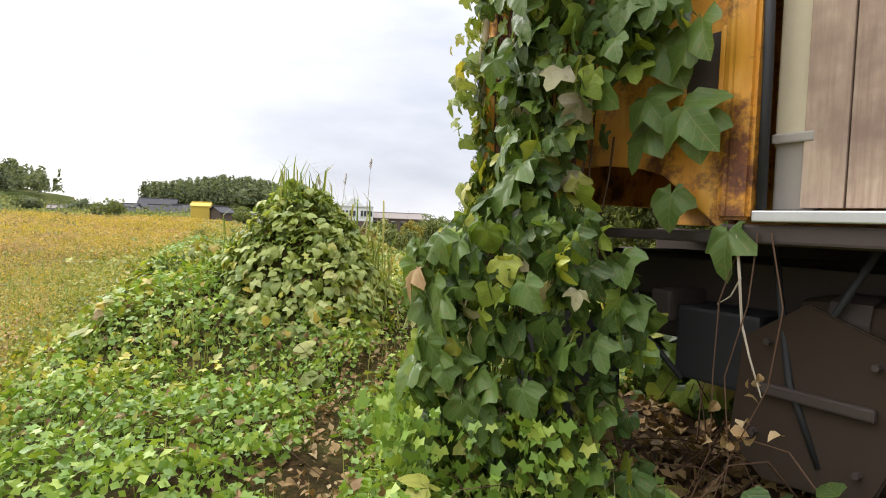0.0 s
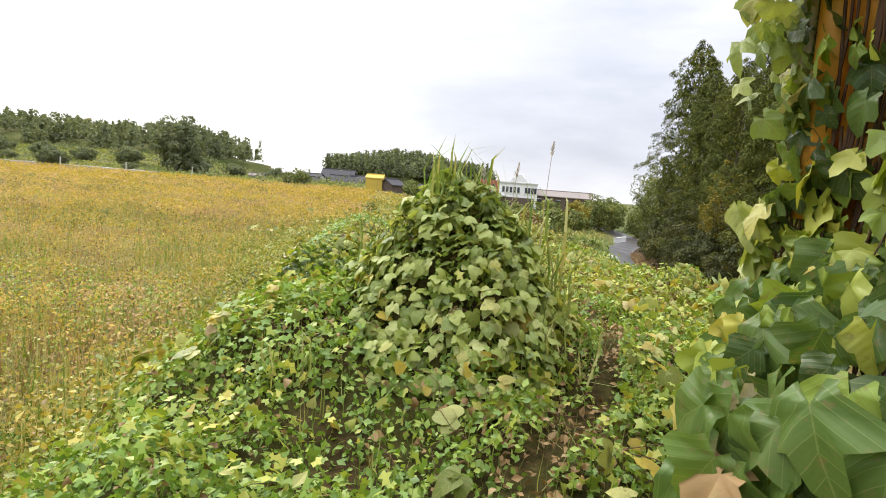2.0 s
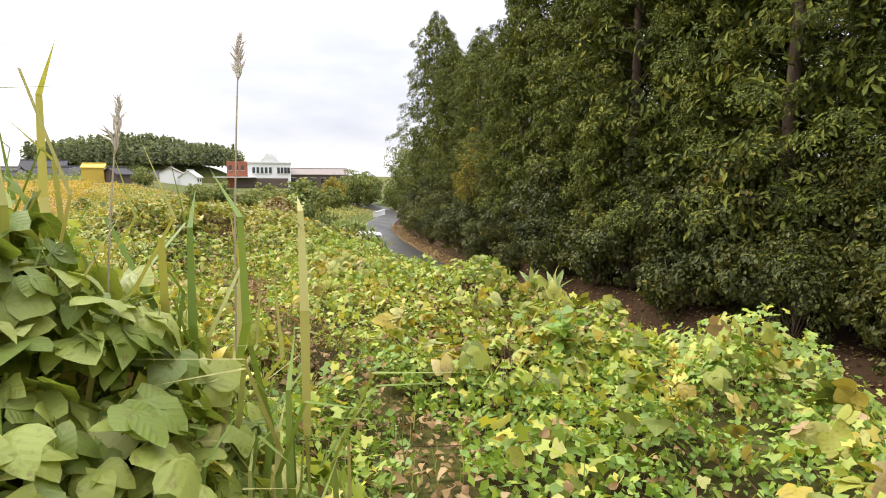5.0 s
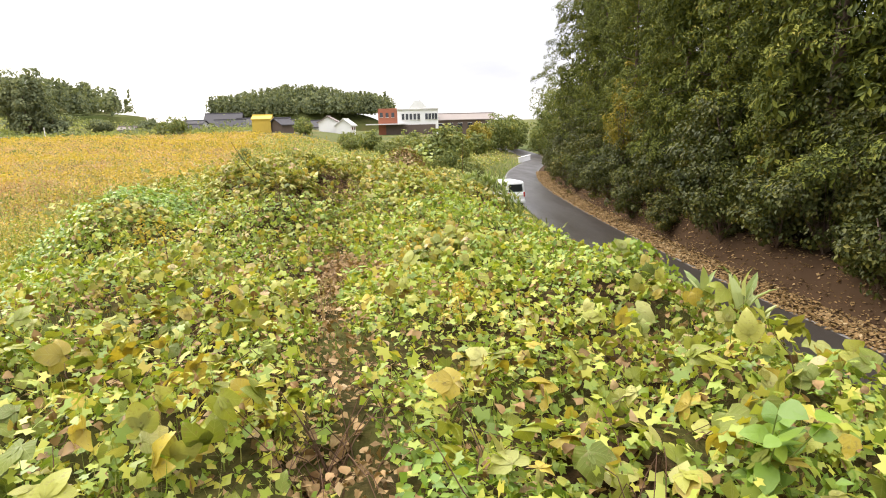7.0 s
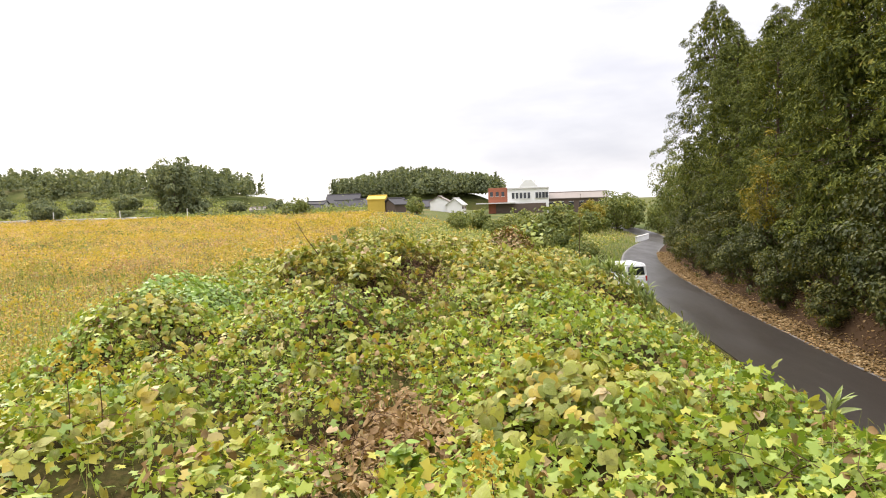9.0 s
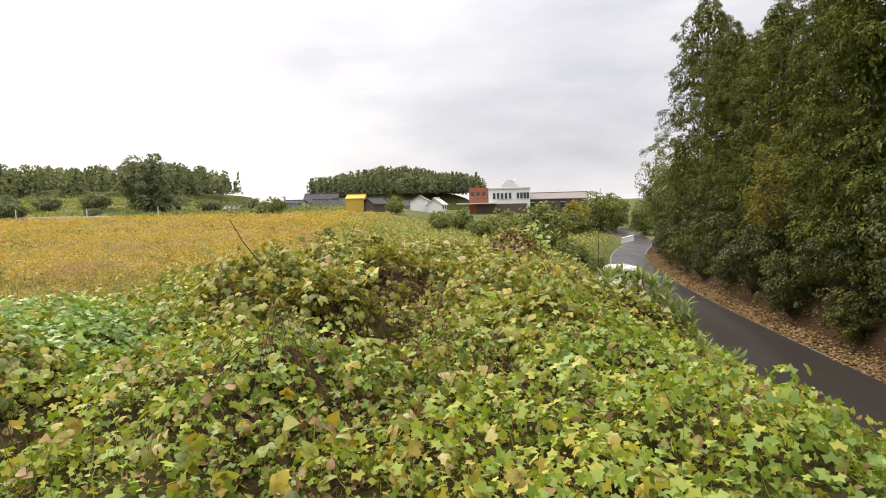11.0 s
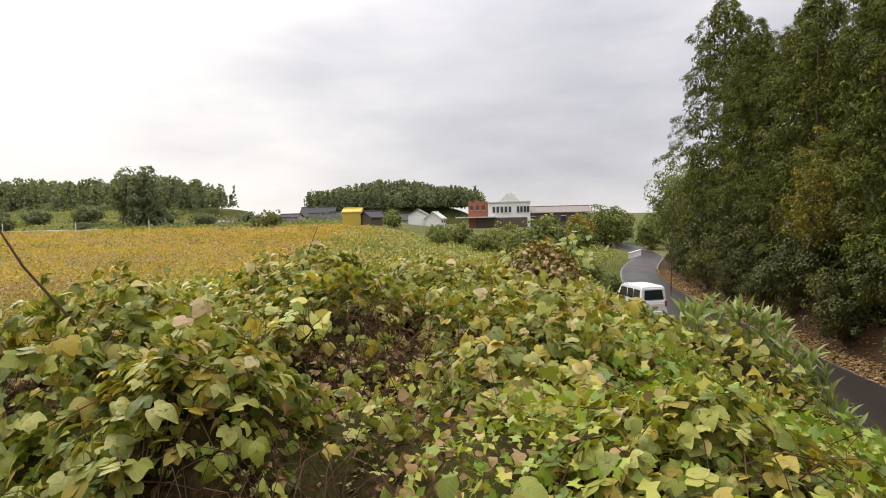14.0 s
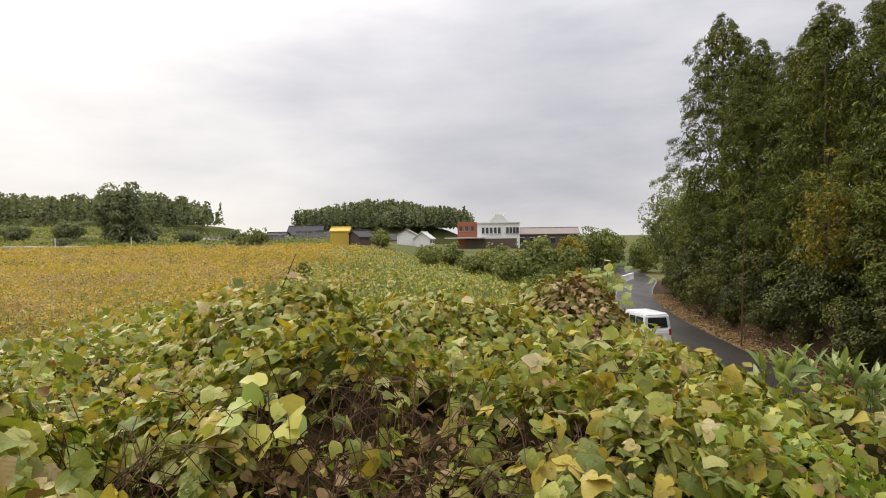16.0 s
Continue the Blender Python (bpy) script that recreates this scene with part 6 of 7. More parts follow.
house("white_house", -27.6, 200, 5.5, 6, 3.2, 1.6, M_WHITEWALL, M_BROWNROOF, "white-walled house behind bushes", 90, -0.9, windows=2)
house("white_house", -22.0, 198, 5.0, 5, 2.4, 1.8, M_WHITEWALL, M_PLASTER, "white-walled house behind bushes", 80, -1.2, windows=2)
house("long_brown_hall", 17.6, 216, 20, 11, 4.6, 1.9, M_WOODWALL, M_BROWNROOF, "long dark hall with brown sheet roof", -2, -2.5, windows=6, category="building")
house("farm_shed", -82, 180, 4, 3, 1.2, 0.7, M_PLASTER, M_BROWNROOF, "small pale farm shed beyond the field", 10, windows=0, category="shed")

shop = holder("red_and_white_building", (0, 205, -2.5))
part("red_block", box((6.4, 9, 8.7), (-8.8, 4.5, 4.35), 0.08), M_BRICK, shop, "red-brown clad block")
part("white_block", box((13.6, 9.6, 8.2), (1.2, 4.6, 4.1), 0.08), M_WHITEWALL, shop, "white painted block")
part("parapet", box((13.9, 0.6, 0.45), (1.2, -0.25, 8.3), 0.06), M_PLASTER, shop)
gable = [(-3.0, 0), (3.0, 0), (2.9, 0.8), (2.2, 1.3), (1.5, 2.4), (0.6, 3.0), (0.0, 2.8), (-1.1, 2.9), (-1.8, 2.0), (-2.3, 1.4), (-2.9, 0.8)]
part("ornate_gable", prism(gable, 1.2, "y", (1.4, 0.3, 8.2), 0.05), M_WHITEWALL, shop, "white stepped ornamental gable")
for gxx in (-0.4, 3.2):
    part("finial", rod([(gxx, 0.3, 10.4), (gxx, 0.3, 11.4), (gxx, 0.3, 11.6)], 0.35, 0.12, 8), M_WHITEWALL, shop)
part("canopy", box((13.0, 3.0, 0.35), (-9.5, -1.6, 3.6), 0.04), M_PLASTER, shop)
part("ground_floor_front", box((16.5, 0.3, 3.2), (-1.2, -0.35, 1.7), 0.03), M_WOODWALL, shop, "dark recessed ground floor front")
for wx in (-10.9, -9.0, -7.1):
    win = part("window", box((0.95, 0.15, 1.5), (wx, -0.06, 6.6), 0.02), M_PANE, shop)
    part("sill", box((1.15, 0.3, 0.12), (wx, -0.16, 5.8), 0.02), M_PLASTER, win)
for wx in (-3.7, -2.4, -1.1, 0.2, 1.5, 4.1, 5.2, 6.3, 7.3):
    win = part("window", box((0.85, 0.15, 1.9), (wx, -0.26, 5.9), 0.02), M_PANE, shop)
    part("sill", box((1.0, 0.3, 0.12), (wx, -0.36, 4.9), 0.02), M_PLASTER, win)
tagged(shop, "two-storey red and white building with ornamental gable", "building")
for i in range(5):
    px, py = -150 + 17 * i, 128 + 0.10 * (80 + 17 * i) - 1
    p = holder("fence_post", (px, py, float(ground_z(px, py))))
    part("post", rod([(0, 0, 0), (0, 0, 2.6)], 0.12, 0.12, 6), M_PLASTER, p)
    tagged(p, "pale post standing at the field's far edge", "post", group="posts at the field's edge")
# added white block at the bend, in place of sky gleam on wet road
gleam = holder("white_parapet", (17.6, 97.5, float(ROAD_Z(97.5))), -24)
part("wall", box((0.25, 7.0, 0.75), (0, 0, 0.37), 0.03), M_WHITEWALL, gleam)
part("coping", box((0.36, 7.2, 0.12), (0, 0, 0.80), 0.02), M_PLASTER, gleam)
tagged(gleam, "white block standing in for the wet road's gleam at the bend", "parapet")


# ---------------------------------------------------------------- parked van
def van(x, y, z, turn):
    """A small boxy van, its rear at the origin, facing +y."""
    v = holder("van", (x, y, z), turn)
    side = [(0.0, 0.32), (0.02, 0.95), (0.10, 1.10), (0.20, 1.78), (0.34, 1.87), (2.35, 1.86), (2.62, 1.76), (3.10, 1.08), (3.34, 0.92), (3.38, 0.40), (3.30, 0.30)]
    bm = prism(side, 1.46, "x")
    for q in bm.verts:
        if q.co.z > 1.15:
            q.co.x *= 0.90
    bmesh.ops.bevel(bm, geom=[e for e in bm.edges if abs(e.verts[0].co.x - e.verts[1].co.x) < 0.01 or e.calc_length() > 1.2], offset=0.05, segments=2, affect="EDGES")
    part("body", bm, M_VAN, v, smooth=False)
    part("rear_window", prism([(-0.56, 1.14), (0.56, 1.14), (0.51, 1.66), (-0.51, 1.66)], 0.03, "y", (0, 0, 0), 0.01), M_GLASS, v)
    rear = v.children[-1]
    rear.matrix_local = Matrix.Translation((0, 0.136, 1.4)) @ Matrix.Rotation(radians(-8.4), 4, "X") @ Matrix.Translation((0, 0, -1.4))
    for sx in (-1, 1):
        for a, b in ((0.35, 1.05), (1.15, 1.75), (1.85, 2.55)):
            w = part("side_window", prism([(a, 1.14), (b + (0.18 if b > 2.5 else 0), 1.14), (b, 1.66), (a, 1.66)], 0.03, "x", (0, 0, 0), 0.008), M_GLASS, v)
            w.matrix_local = Matrix.Translation((sx * 0.703, 0, 1.4)) @ Matrix.Rotation(radians(-sx * 6.1), 4, "Y") @ Matrix.Translation((0, 0, -1.4))
        part("tail_lamp", box((0.11, 0.06, 0.34), (sx * 0.64, 0.03, 0.92), 0.015), M_RED, v)
        part("mirror", box((0.14, 0.09, 0.2), (sx * 0.80, 2.75, 1.15), 0.02), M_RUBBER, v)
        for wy in (0.62, 2.70):
            bm = bmesh.new()
            bmesh.ops.create_cone(bm, cap_ends=True, segments=24, radius1=0.27, radius2=0.27, depth=0.16)
            bmesh.ops.bevel(bm, geom=[e for e in bm.edges if e.calc_length() < 0.12], offset=0.02, segments=2, affect="EDGES")
            bmesh.ops.transform(bm, matrix=pose(sx * 0.66, wy, 0.27, 0, 90, 0), verts=bm.verts)
            wheel = part("wheel", bm, M_TYRE, v)
            bm = bmesh.new()
            bmesh.ops.create_cone(bm, cap_ends=True, segments=20, radius1=0.16, radius2=0.14, depth=0.18)
            bmesh.ops.transform(bm, matrix=pose(sx * 0.66, wy, 0.27, 0, 90, 0), verts=bm.verts)
            part("rim", bm, M_RIM, wheel)
    part("rear_bumper", box((1.42, 0.12, 0.2), (0, 0.0, 0.42), 0.04), M_VAN, v)
    part("number_plate", box((0.33, 0.02, 0.165), (0, -0.03, 0.72), 0.005), M_YELLOWWALL, v, "yellow number plate")
    part("windscreen", prism([(-0.6, 1.12), (0.6, 1.12), (0.54, 1.7), (-0.54, 1.7)], 0.03, "y", (0, 0, 0)), M_GLASS, v).matrix_local = Matrix.Translation((0, 2.87, 1.43)) @ Matrix.Rotation(radians(35), 4, "X") @ Matrix.Translation((0, 0, -1.41))
    return tagged(v, "small white box van parked beside the road", "van")


van(8.05, 48.3, float(ROAD_Z(49.5)) + 0.03, 15)


# ---------------------------------------------------------------- abandoned truck under kudzu
# local axes: +x along its flank from the front corner towards the door, -y outward to the trail
TRUCK_TURN = math.degrees(math.atan2(-0.922, 0.388))
truck = holder("abandoned_truck", (0.91, 3.74, 0.0), TRUCK_TURN)
SILL = 1.575
flank = [(0.05, 1.80), (0.98, 1.80), (1.10, 1.785), (1.21, 1.77), (1.33, 1.735), (1.42, 1.67), (1.52, 1.585), (1.63, 1.495), (1.70, 1.49), (1.70, 2.95), (0.05, 2.95)]
part("flank_panel", prism(flank, 0.035, "y", (0, 0.03, 0), 0.006), M_ORANGE, truck, "rust-eaten orange cab panel")
bm = prism([(-0.085, -0.02), (-0.03, -0.045), (0.075, -0.045), (0.085, 0.04), (-0.08, 0.05)], 1.42, "z", (1.715, 0.0, 2.24), 0.015)
part("door_pillar", bm, M_ORANGE, truck, "rusted orange door pillar")
part("door_seal", rod([(1.828, -0.02, SILL), (1.825, -0.025, 2.1), (1.80, -0.02, 2.95)], 0.020, 0.020, 8), M_RUBBER, truck, smooth=True)
part("door_seal", rod([(1.803, 0.01, SILL - 0.02), (1.80, 0.01, 2.1), (1.775, 0.01, 2.95)], 0.013, 0.013, 8), M_RUBBER, truck, smooth=True)
frame_ = part("hatch_frame", box((0.20, 0.03, 0.026), (1.535, -0.012, 2.06), 0.006), M_ORANGE, truck, "orange hatch frame")
for sx in (1.44, 1.63):
    part("frame_side", box((0.024, 0.03, 0.30), (sx, -0.013, 2.19), 0.006), M_ORANGE, frame_)
part("hatch_cover", box((0.17, 0.015, 0.26), (1.535, 0.004, 2.20), 0.004), M_IRON, frame_, "rusted hatch cover")
part("door_sill", box((1.9, 0.09, 0.045), (2.765, -0.02, SILL - 0.03), 0.006), M_ALU, truck, "dull aluminium door sill")
part("sill_beam", box((2.1, 0.14, 0.075), (2.72, 0.03, SILL - 0.10), 0.012), M_IRON, truck, "rusted iron sill beam")
# inside the door opening: a cream panel, a grey box and weathered boards
part("inner_panel", box((0.15, 0.03, 1.2), (1.895, 0.075, SILL + 0.85), 0.01), M_CREAM, truck, "stained cream inner panel")
part("inner_box", box((0.16, 0.06, 0.28), (1.905, 0.09, SILL + 0.13), 0.012), M_GREYPANEL, truck, "grey inner box")
part("inner_ledge", box((0.16, 0.10, 0.04), (1.90, 0.085, SILL + 0.28), 0.008), M_GREYPANEL, truck)
bx = 1.94
for i, w in enumerate((0.155, 0.185, 0.20, 0.17, 0.19, 0.2)):
    part("board", box((w - 0.006, 0.022, 1.5), (bx + w / 2, 0.05 + 0.006 * (i % 2), SILL + 0.755), 0.003), M_BOARD, truck, "weathered plywood board" if i == 0 else "")
    bx += w
part("cab_roof", box((3.6, 2.0, 0.06), (1.75, 1.0, 3.0), 0.02), M_ORANGE, truck)
part("far_flank", box((3.5, 0.04, 1.45), (1.75, 1.98, 2.25), 0.01), M_ORANGE, truck)
part("front_panel", box((0.04, 1.95, 1.3), (0.03, 1.0, 2.3), 0.01), M_ORANGE, truck)
part("corner_post", rod([(0.02, -0.01, 1.7), (0.02, -0.01, 2.4), (0.03, 0.0, 3.0)], 0.055, 0.055, 10), M_ORANGE, truck, "rust-streaked orange corner post", True)
part("gutter_pipe", rod([(-0.05, -0.06, 2.15), (-0.05, -0.06, 2.6), (-0.03, -0.05, 3.0)], 0.028, 0.028, 10), M_CREAM, truck, "cream painted pipe", True)
part("cab_floor", box((3.4, 1.9, 0.05), (1.85, 1.0, SILL - 0.12), 0.01), M_IRON, truck)
# underneath
part("chassis_rail", box((3.6, 0.12, 0.22), (1.7, 0.55, 1.22), 0.01), M_IRON, truck)
part("chassis_rail", box((3.6, 0.12, 0.22), (1.7, 1.45, 1.22), 0.01), M_IRON, truck)
part("battery_box", box((0.42, 0.36, 0.36), (1.50, 0.42, 0.93), 0.02), M_RUBBER, truck, "black battery box")
part("side_skirt", box((5.5, 0.04, 1.35), (2.6, 1.93, 0.82), 0.01), M_IRON, truck, "rusted side skirt")
part("fuel_tank", box((0.95, 0.5, 0.74), (2.30, 0.50, 0.86), 0.10), M_MUD, truck, "muddy fuel tank")
part("tank_strap", box((0.05, 0.52, 0.76), (2.05, 0.50, 0.86), 0.10), M_IRON, truck)
part("tank_strap", box((0.05, 0.52, 0.76), (2.55, 0.50, 0.86), 0.10), M_IRON, truck)
part("engine_block", box((0.6, 0.7, 0.5), (0.75, 1.0, 1.1), 0.04), M_IRON, truck)
for wy in (0.25, 1.75):
    bm = bmesh.new()
    bmesh.ops.create_cone(bm, cap_ends=True, segments=28, radius1=0.40, radius2=0.40, depth=0.22)
    bmesh.ops.bevel(bm, geom=[e for e in bm.edges if e.calc_length() < 0.12], offset=0.03, segments=2, affect="EDGES")
    bmesh.ops.transform(bm, matrix=pose(0.35, wy + 0.15, 0.55, 90, 0, 0), verts=bm.verts)
    wheel = part("wheel", bm, M_TYRE, truck)
    bm = bmesh.new()
    bmesh.ops.create_cone(bm, cap_ends=True, segments=20, radius1=0.22, radius2=0.18, depth=0.24)
    bmesh.ops.transform(bm, matrix=pose(0.35, wy + 0.15, 0.55, 90, 0, 0), verts=bm.verts)
    part("rim", bm, M_IRON, wheel)
for i, (a0, b0) in enumerate((((0.9, 0.3, 1.35), (1.35, 0.22, 0.75)), ((1.75, 0.25, 1.42), (2.0, 0.2, 0.55)), ((2.15, 0.22, 1.44), (1.62, 0.3, 0.62)), ((2.45, 0.2, 1.42), (2.62, 0.22, 0.5)))):
    mid_ = tuple((p + q) / 2 - (0.0, 0.04, 0.12)[j] for j, (p, q) in enumerate(zip(a0, b0)))
    part("hose", rod([a0, tuple((p + q) / 2 for p, q in zip(a0, mid_)), mid_, b0], 0.016, 0.014, 8), M_RUBBER, truck, "perished rubber hose", True)
bm = prism([(1.62, 0.55), (1.78, 0.42), (2.18, 0.46), (2.30, 0.78), (2.24, 1.08), (1.92, 1.20), (1.66, 1.02)], 0.03, "y", (0, 0.21, 0), 0.008)
part("mud_guard", bm, M_MUD, truck, "bent muddy guard plate")
for px_, pz_ in ((1.74, 0.62), (2.14, 0.58), (2.18, 1.0), (1.78, 1.02)):
    part("bolt", rod([(px_, 0.20, pz_), (px_, 0.165, pz_)], 0.016, 0.014, 6), M_IRON, truck)
part("guard_rib", box((0.44, 0.03, 0.05), (1.97, 0.18, 0.82), 0.01), M_IRON, truck)
part("cross_member", box((0.12, 1.2, 0.16), (1.22, 0.8, 1.1), 0.02), M_IRON, truck)
part("cargo_body", box((3.2, 2.0, 1.6), (5.2, 1.0, 2.2), 0.03), M_MUD, truck)
tagged(truck, "derelict orange truck, rusting and boarded up under kudzu", "truck")


def hang(p):
    """From the truck's own axes to the world."""
    return truck.matrix_basis @ Vector(p)


bpy.context.view_layer.update()
T_ = np.array(pose(0.91, 3.74, 0, 0, 0, TRUCK_TURN))[:3]


def to_world(local):
    return local @ T_[:, :3].T + T_[:, 3]


# the curtain of kudzu that hangs over its front end
curtain = holder("kudzu_curtain", (0.55, 2.6, float(ground_z(0.55, 2.6))))
CB = np.array([0.55, 2.6, float(ground_z(0.55, 2.6))])


def reach(s, z):
    """How far the curtain stands off the flank."""
    knots = [-0.25, 0.0, 0.3, 0.76, 1.0, 1.25, 1.52]
    low, high = np.interp(s, knots, [0.02, 0.14, 0.55, 0.93, 0.90, 0.63, 0.25]), np.interp(s, [-0.25, 0.3, 0.5, 0.62, 0.80, 1.0, 1.25, 1.52], [0.02, 0.05, 0.08, 0.2, 0.5, 0.48, 0.34, 0.12])
    return (low + (high - low) * ease(1.35, 1.70, z)) * np.interp(z, [0.2, 0.6, 2.4, 3.0], [0.82, 1, 1, 0.8])


def curtain_places(n, lo, hi):
    s = RNG.uniform(0.05, 1.52, n)
    z = RNG.uniform(lo, hi, n)
    out = reach(s, z)
    keep = (s < np.interp(z, [0.2, 1.0, 1.45, 1.7, 2.0, 2.4], [1.50, 1.46, 1.40, 1.12, 1.12, 1.5]) + 0.08 * wobble(s, z, 4)) | (z > 2.35)
    d = out * (1 - 0.45 * RNG.uniform(0, 1, n) ** 2.2) + 0.07 * wobble(s * 2, z * 2, 3)
    keep &= ~((z > 1.66) & (s < 0.45) & (RNG.uniform(0, 1, n) < 0.94))
    return (np.stack([s, -np.maximum(d, 0.06), z], 1))[keep]


def curtain_leaves(pts, size, templates, material, name):
    k = len(pts)
    w = to_world(pts)
    nrm = np.stack([RNG.normal(0, 0.65, k) - 0.35 * (pts[:, 0] < 0.3), -1.0 * np.ones(k), RNG.uniform(-0.25, 0.55, k)], 1) @ T_[:, :3].T + RNG.normal(0, 0.4, (k, 3))
    v, f = scatter(templates, w - CB, nrm, RNG.uniform(*size, k), spin=np.pi + RNG.normal(0, 0.45, k))
    return child(name, mesh_of(name, v, f, material, True), curtain)


curtain_leaves(curtain_places(1900, 0.25, 3.1), (0.07, 0.145), FIG, M_KUDZU_DEEP, "foliage")
tip = curtain_places(300, 0.2, 2.0)
tip[:, 0] = np.minimum(tip[:, 0], RNG.uniform(0.08, 0.5, len(tip)))
tip[:, 1] = np.maximum(tip[:, 1], -reach(tip[:, 0], tip[:, 2]) - 0.05)
curtain_leaves(tip, (0.07, 0.14), FIG, M_HOP, "yellow_edge_foliage")
low = curtain_places(1050, 0.12, 0.7)
low[:, 1] -= RNG.uniform(0.12, 0.32, len(low))
curtain_leaves(low, (0.04, 0.08), [LEAF_STAR], M_WEED, "hop_foliage")
old = curtain_places(14, 0.3, 1.5)
old = old[old[:, 0] > 0.7]
curtain_leaves(old, (0.10, 0.16), FIG, M_DEAD, "withered_foliage")
sprig = np.stack([RNG.uniform(-0.16, 0.02, 80), -RNG.uniform(0.05, 0.26, 80), RNG.uniform(2.0, 3.1, 80)], 1)
veil = np.stack([RNG.uniform(-0.08, 0.25, 46), -RNG.uniform(0.04, 0.14, 46), RNG.uniform(1.6, 3.0, 46)], 1)
# leaves trailing past the front corner
fringe = np.concatenate([np.stack([RNG.uniform(-0.20, 0.05, 120), -RNG.uniform(0.0, 0.14, 120), RNG.uniform(0.35, 1.75, 120)], 1), np.stack([RNG.uniform(-0.12, 0.05, 44), -RNG.uniform(0.0, 0.10, 44), RNG.uniform(1.75, 3.05, 44)], 1)])
curtain_leaves(fringe[:110], (0.07, 0.14), FIG, M_KUDZU_MOUND, "fringe_foliage")
curtain_leaves(fringe[110:], (0.07, 0.14), FIG, M_KUDZU_DEEP, "fringe_foliage")
curtain_leaves(veil, (0.06, 0.11), FIG, M_KUDZU_DEEP, "veil_foliage")
curtain_leaves(sprig, (0.05, 0.10), FIG, M_KUDZU_MOUND, "sprig_foliage")
shared = [mesh_of("leaf", np.concatenate([v, v[:, :2]], 1), f, M_KUDZU_DEEP, True) for v, f in FIG]
for p in curtain_places(230, 0.4, 3.0):
    p = np.array([p[0], p[1] - 0.06, p[2]])
    w = to_world(p[None])[0]
    nrm = (np.array([[RNG.normal(0, 0.35), -1.0, RNG.uniform(0.15, 0.8)]]) @ T_[:, :3].T) + RNG.normal(0, 0.2, (1, 3))
    rot = turned(nrm, np.array([np.pi + RNG.normal(0, 0.4)]))[0]
    leaf = child("leaf", shared[int(RNG.integers(len(shared)))], curtain)
    leaf.matrix_local = Matrix.Translation(w - CB) @ Matrix(rot.tolist()).to_4x4() @ Matrix.Scale(float(RNG.uniform(0.11, 0.19)), 4)
# a spray of leaves reaching along the flank towards the door
for s_, o_, z_, sc in ((1.40, -0.14, 2.32, 0.24), (1.58, -0.14, 2.30, 0.22), (1.25, -0.14, 2.42, 0.25), (1.34, -0.15, 2.08, 0.2), (1.52, -0.13, 2.02, 0.24), (1.60, -0.12, 1.97, 0.2), (1.36, -0.1, 1.95, 0.2), (1.62, -0.16, 2.36, 0.2), (1.2, -0.15, 2.55, 0.26), (1.42, -0.15, 2.52, 0.24), (1.45, -0.06, 1.66, 0.18), (1.72, -0.05, 1.50, 0.19)):
    w = to_world(np.array([[s_, o_, z_]]))[0]
    nrm = (np.array([[RNG.normal(0, 0.2), -1.0, RNG.uniform(0.2, 0.6)]]) @ T_[:, :3].T)
    rot = turned(nrm, np.array([np.pi + RNG.normal(0, 0.4)]))[0]
    leaf = child("leaf", shared[int(RNG.integers(3))], curtain)
    leaf.matrix_local = Matrix.Translation(w - CB) @ Matrix(rot.tolist()).to_4x4() @ Matrix.Scale(sc, 4)
lines = []
for _ in range(80):
    s, d0 = RNG.uniform(-0.1, 1.12), RNG.uniform(0.05, 0.5)
    z0, z1 = RNG.uniform(1.6, 3.0), RNG.uniform(0.2, 1.2)
    t = np.linspace(0, 1, 7)
    pts = np.stack([s + 0.12 * np.sin(t * 5 + s * 9) * t, -np.maximum(0.04, reach(np.full(7, s), z0 + (z1 - z0) * t) * d0 * 1.4), z0 + (z1 - z0) * t], 1)
    lines.append((to_world(pts) - CB, 0.006, 0.003))
v, f = rods(lines, 4)
tagged(child("stem_tangle", mesh_of("vine_stems", v, f, M_STEM, True, 4), curtain), kind="stuff")
tagged(curtain, "hanging curtain of dark green kudzu over a truck's front", "vine")

# bare roots and stalks hanging below the sill
roots = holder("hanging_roots", tuple(hang((1.85, -0.1, 0.0))))
rb = np.array(hang((1.85, -0.1, 0.0)))


def root(name, pts, r0, r1, mat):
    p = to_world(np.array(pts, float)) - rb
    part(name, rod([tuple(q) for q in p], r0, r1, 5), mat, roots)


root("pale_root", [(1.76, -0.06, 1.47), (1.80, -0.09, 1.30), (1.82, -0.09, 1.12), (1.87, -0.11, 1.0), (1.93, -0.12, 0.86)], 0.007, 0.003, M_TWIG)
root("pale_root", [(1.80, -0.08, 1.30), (1.76, -0.08, 1.22), (1.70, -0.07, 1.18)], 0.004, 0.002, M_TWIG)
for i in range(3):
    s = 1.84 + 0.06 * math.sin(i * 2.1)
    root("vine_stem", [(s, -0.05, 1.48), (s + 0.09 * math.sin(i * 2), -0.09, 1.2), (s - 0.06 * math.cos(i * 3), -0.12, 0.9), (s - 0.05 * math.sin(i * 1.3), -0.16, 0.6), (s - 0.12 * math.sin(i), -0.2, 0.36)], 0.0035, 0.002, M_STEM)
k = 14
pp = to_world(np.stack([1.85 + RNG.normal(0, 0.07, k), -0.14 + RNG.normal(0, 0.04, k), RNG.uniform(0.6, 1.0, k)], 1)) - rb
v, f = scatter([LEAF_CURLED], pp, RNG.normal(0, 1, (k, 3)), RNG.uniform(0.035, 0.07, k))
child("withered_leaves", mesh_of("withered_leaves", v, f, M_DEAD), roots)
tagged(roots, "withered vines and pale roots hanging under a truck", "vine")
near = holder("kudzu_sprig", tuple(hang((2.12, -0.22, 0.30))))
k = 22
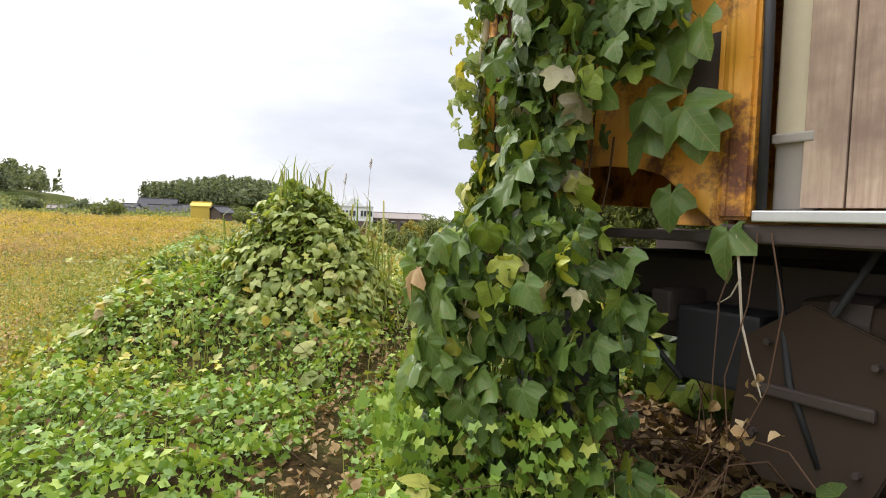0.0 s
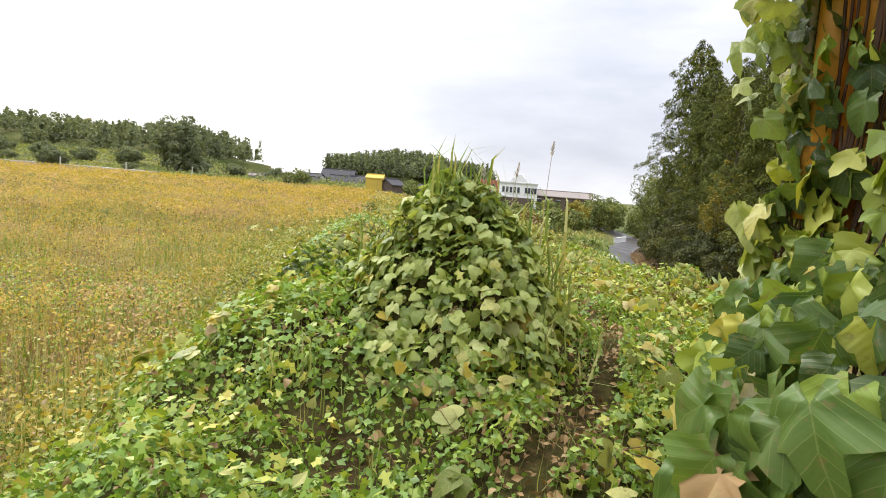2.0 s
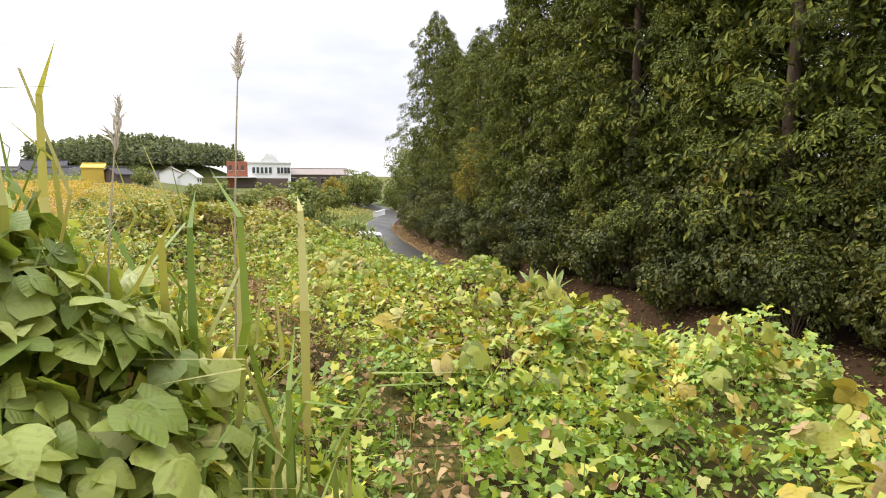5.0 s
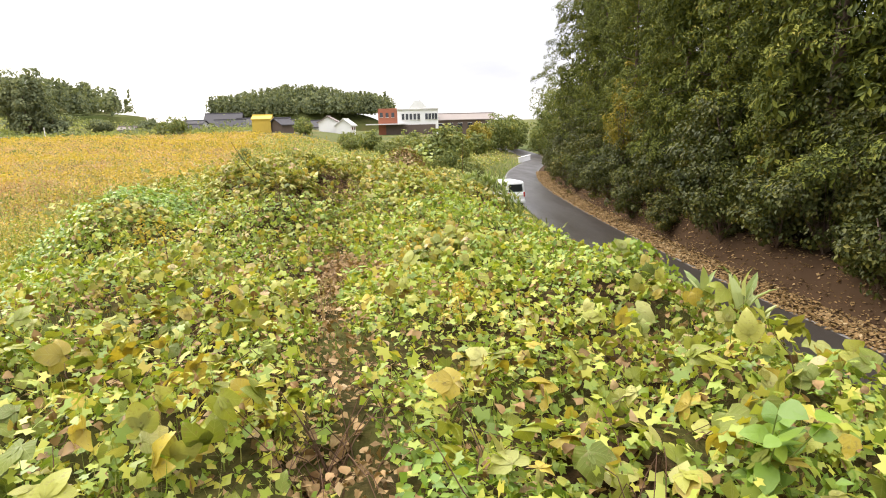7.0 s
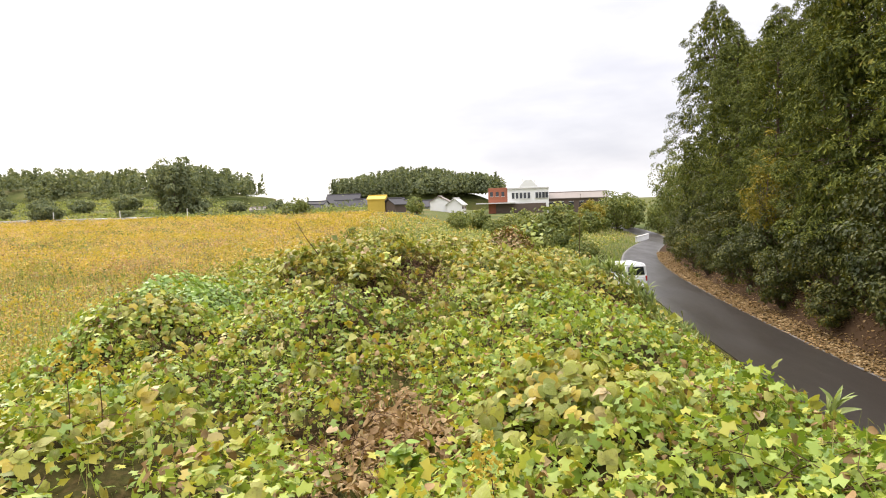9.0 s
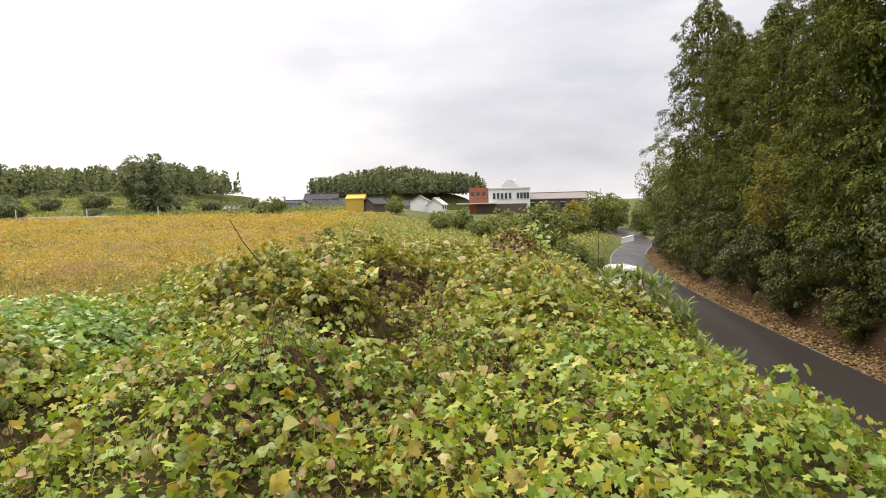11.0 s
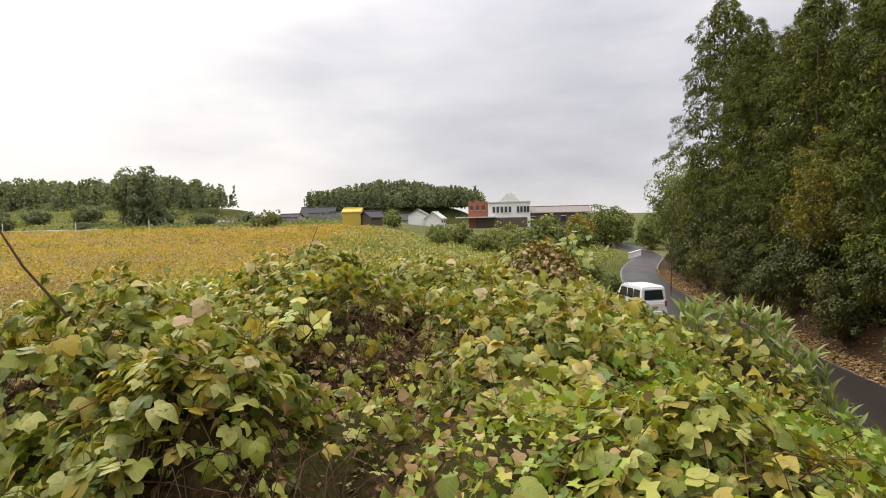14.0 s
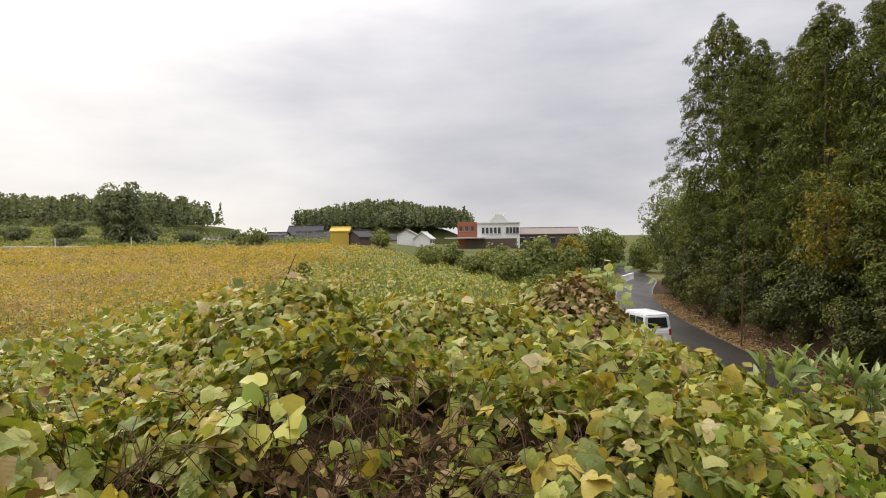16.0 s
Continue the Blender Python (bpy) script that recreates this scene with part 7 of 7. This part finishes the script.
pp = np.stack([RNG.normal(0, 0.16, k), RNG.normal(0, 0.12, k), RNG.uniform(0.0, 0.32, k)], 1)
v, f = scatter([LEAF_OVATE, LEAF_LOBED], pp, np.array([-0.5, -0.3, 0.8]) + RNG.normal(0, 0.4, (k, 3)), RNG.uniform(0.09, 0.15, k))
child("foliage", mesh_of("foliage", v, f, M_KUDZU_DEEP), near)
tagged(near, "bright green kudzu sprig growing beside a truck", "vine")
# litter blown in under the chassis
k = 2600
under = to_world(np.stack([RNG.uniform(0.1, 4.5, k), RNG.uniform(-0.25, 1.9, k), np.zeros(k)], 1))
under[:, 2] = ground_z(under[:, 0], under[:, 1]) + RNG.uniform(0.01, 0.06, k)
v, f = scatter([LEAF_CURLED, LEAF_SIMPLE], under, np.array([0, 0, 1.0]) + RNG.normal(0, 0.5, (k, 3)), RNG.uniform(0.04, 0.11, k))
tagged(new("sheltered_litter", mesh_of("sheltered_litter", v, f, M_DEAD)), "dry brown leaves blown in under a truck", "leaf litter", kind="stuff")
lines = []
for i in range(60):
    s, o = RNG.uniform(0.8, 3.6), RNG.uniform(-0.2, 1.2)
    p0 = to_world(np.array([[s, o, 0.0]]))[0]
    b, ln = RNG.uniform(0, 6.28), RNG.uniform(0.3, 0.9)
    t = np.linspace(0, 1, 5)
    z0 = float(ground_z(p0[0], p0[1]))
    lines.append((np.stack([p0[0] + np.cos(b) * ln * t, p0[1] + np.sin(b) * ln * t, z0 + 0.03 + RNG.uniform(0.05, 0.5) * np.sin(t * 2.6)], 1), 0.006, 0.003))
v, f = rods(lines, 4)
tagged(new("dry_bramble", mesh_of("dry_bramble", v, f, M_STEM, True, 4)), "dry tangled stems under a truck", "brushwood", kind="stuff")
# overgrowth crowding the truck's far side
for hx, hy, hz, n in ((1.2, 2.9, 1.2, 900), (2.6, 2.9, 1.3, 900), (4.2, 2.8, 1.3, 700), (0.2, 2.4, 1.1, 600)):
    w = np.array(hang((hx, hy, 0.0)))
    top = holder("kudzu_thicket", (w[0], w[1], float(ground_z(w[0], w[1]))))
    d = RNG.normal(0, 1, (n, 3))
    d /= np.linalg.norm(d, axis=1, keepdims=True)
    d[:, 2] = np.abs(d[:, 2])
    v, f = scatter([LEAF_LOW, LEAF_LOW2], d * (0.95, 0.95, hz) * RNG.uniform(0.7, 1.0, (n, 1)), d + RNG.normal(0, 0.3, d.shape), RNG.uniform(0.16, 0.26, n))
    child("foliage", mesh_of("foliage", v, f, M_KUDZU_DEEP), top)
    tagged(top, "dense thicket of dark kudzu against a derelict truck", "vine", group="thicket behind the truck")
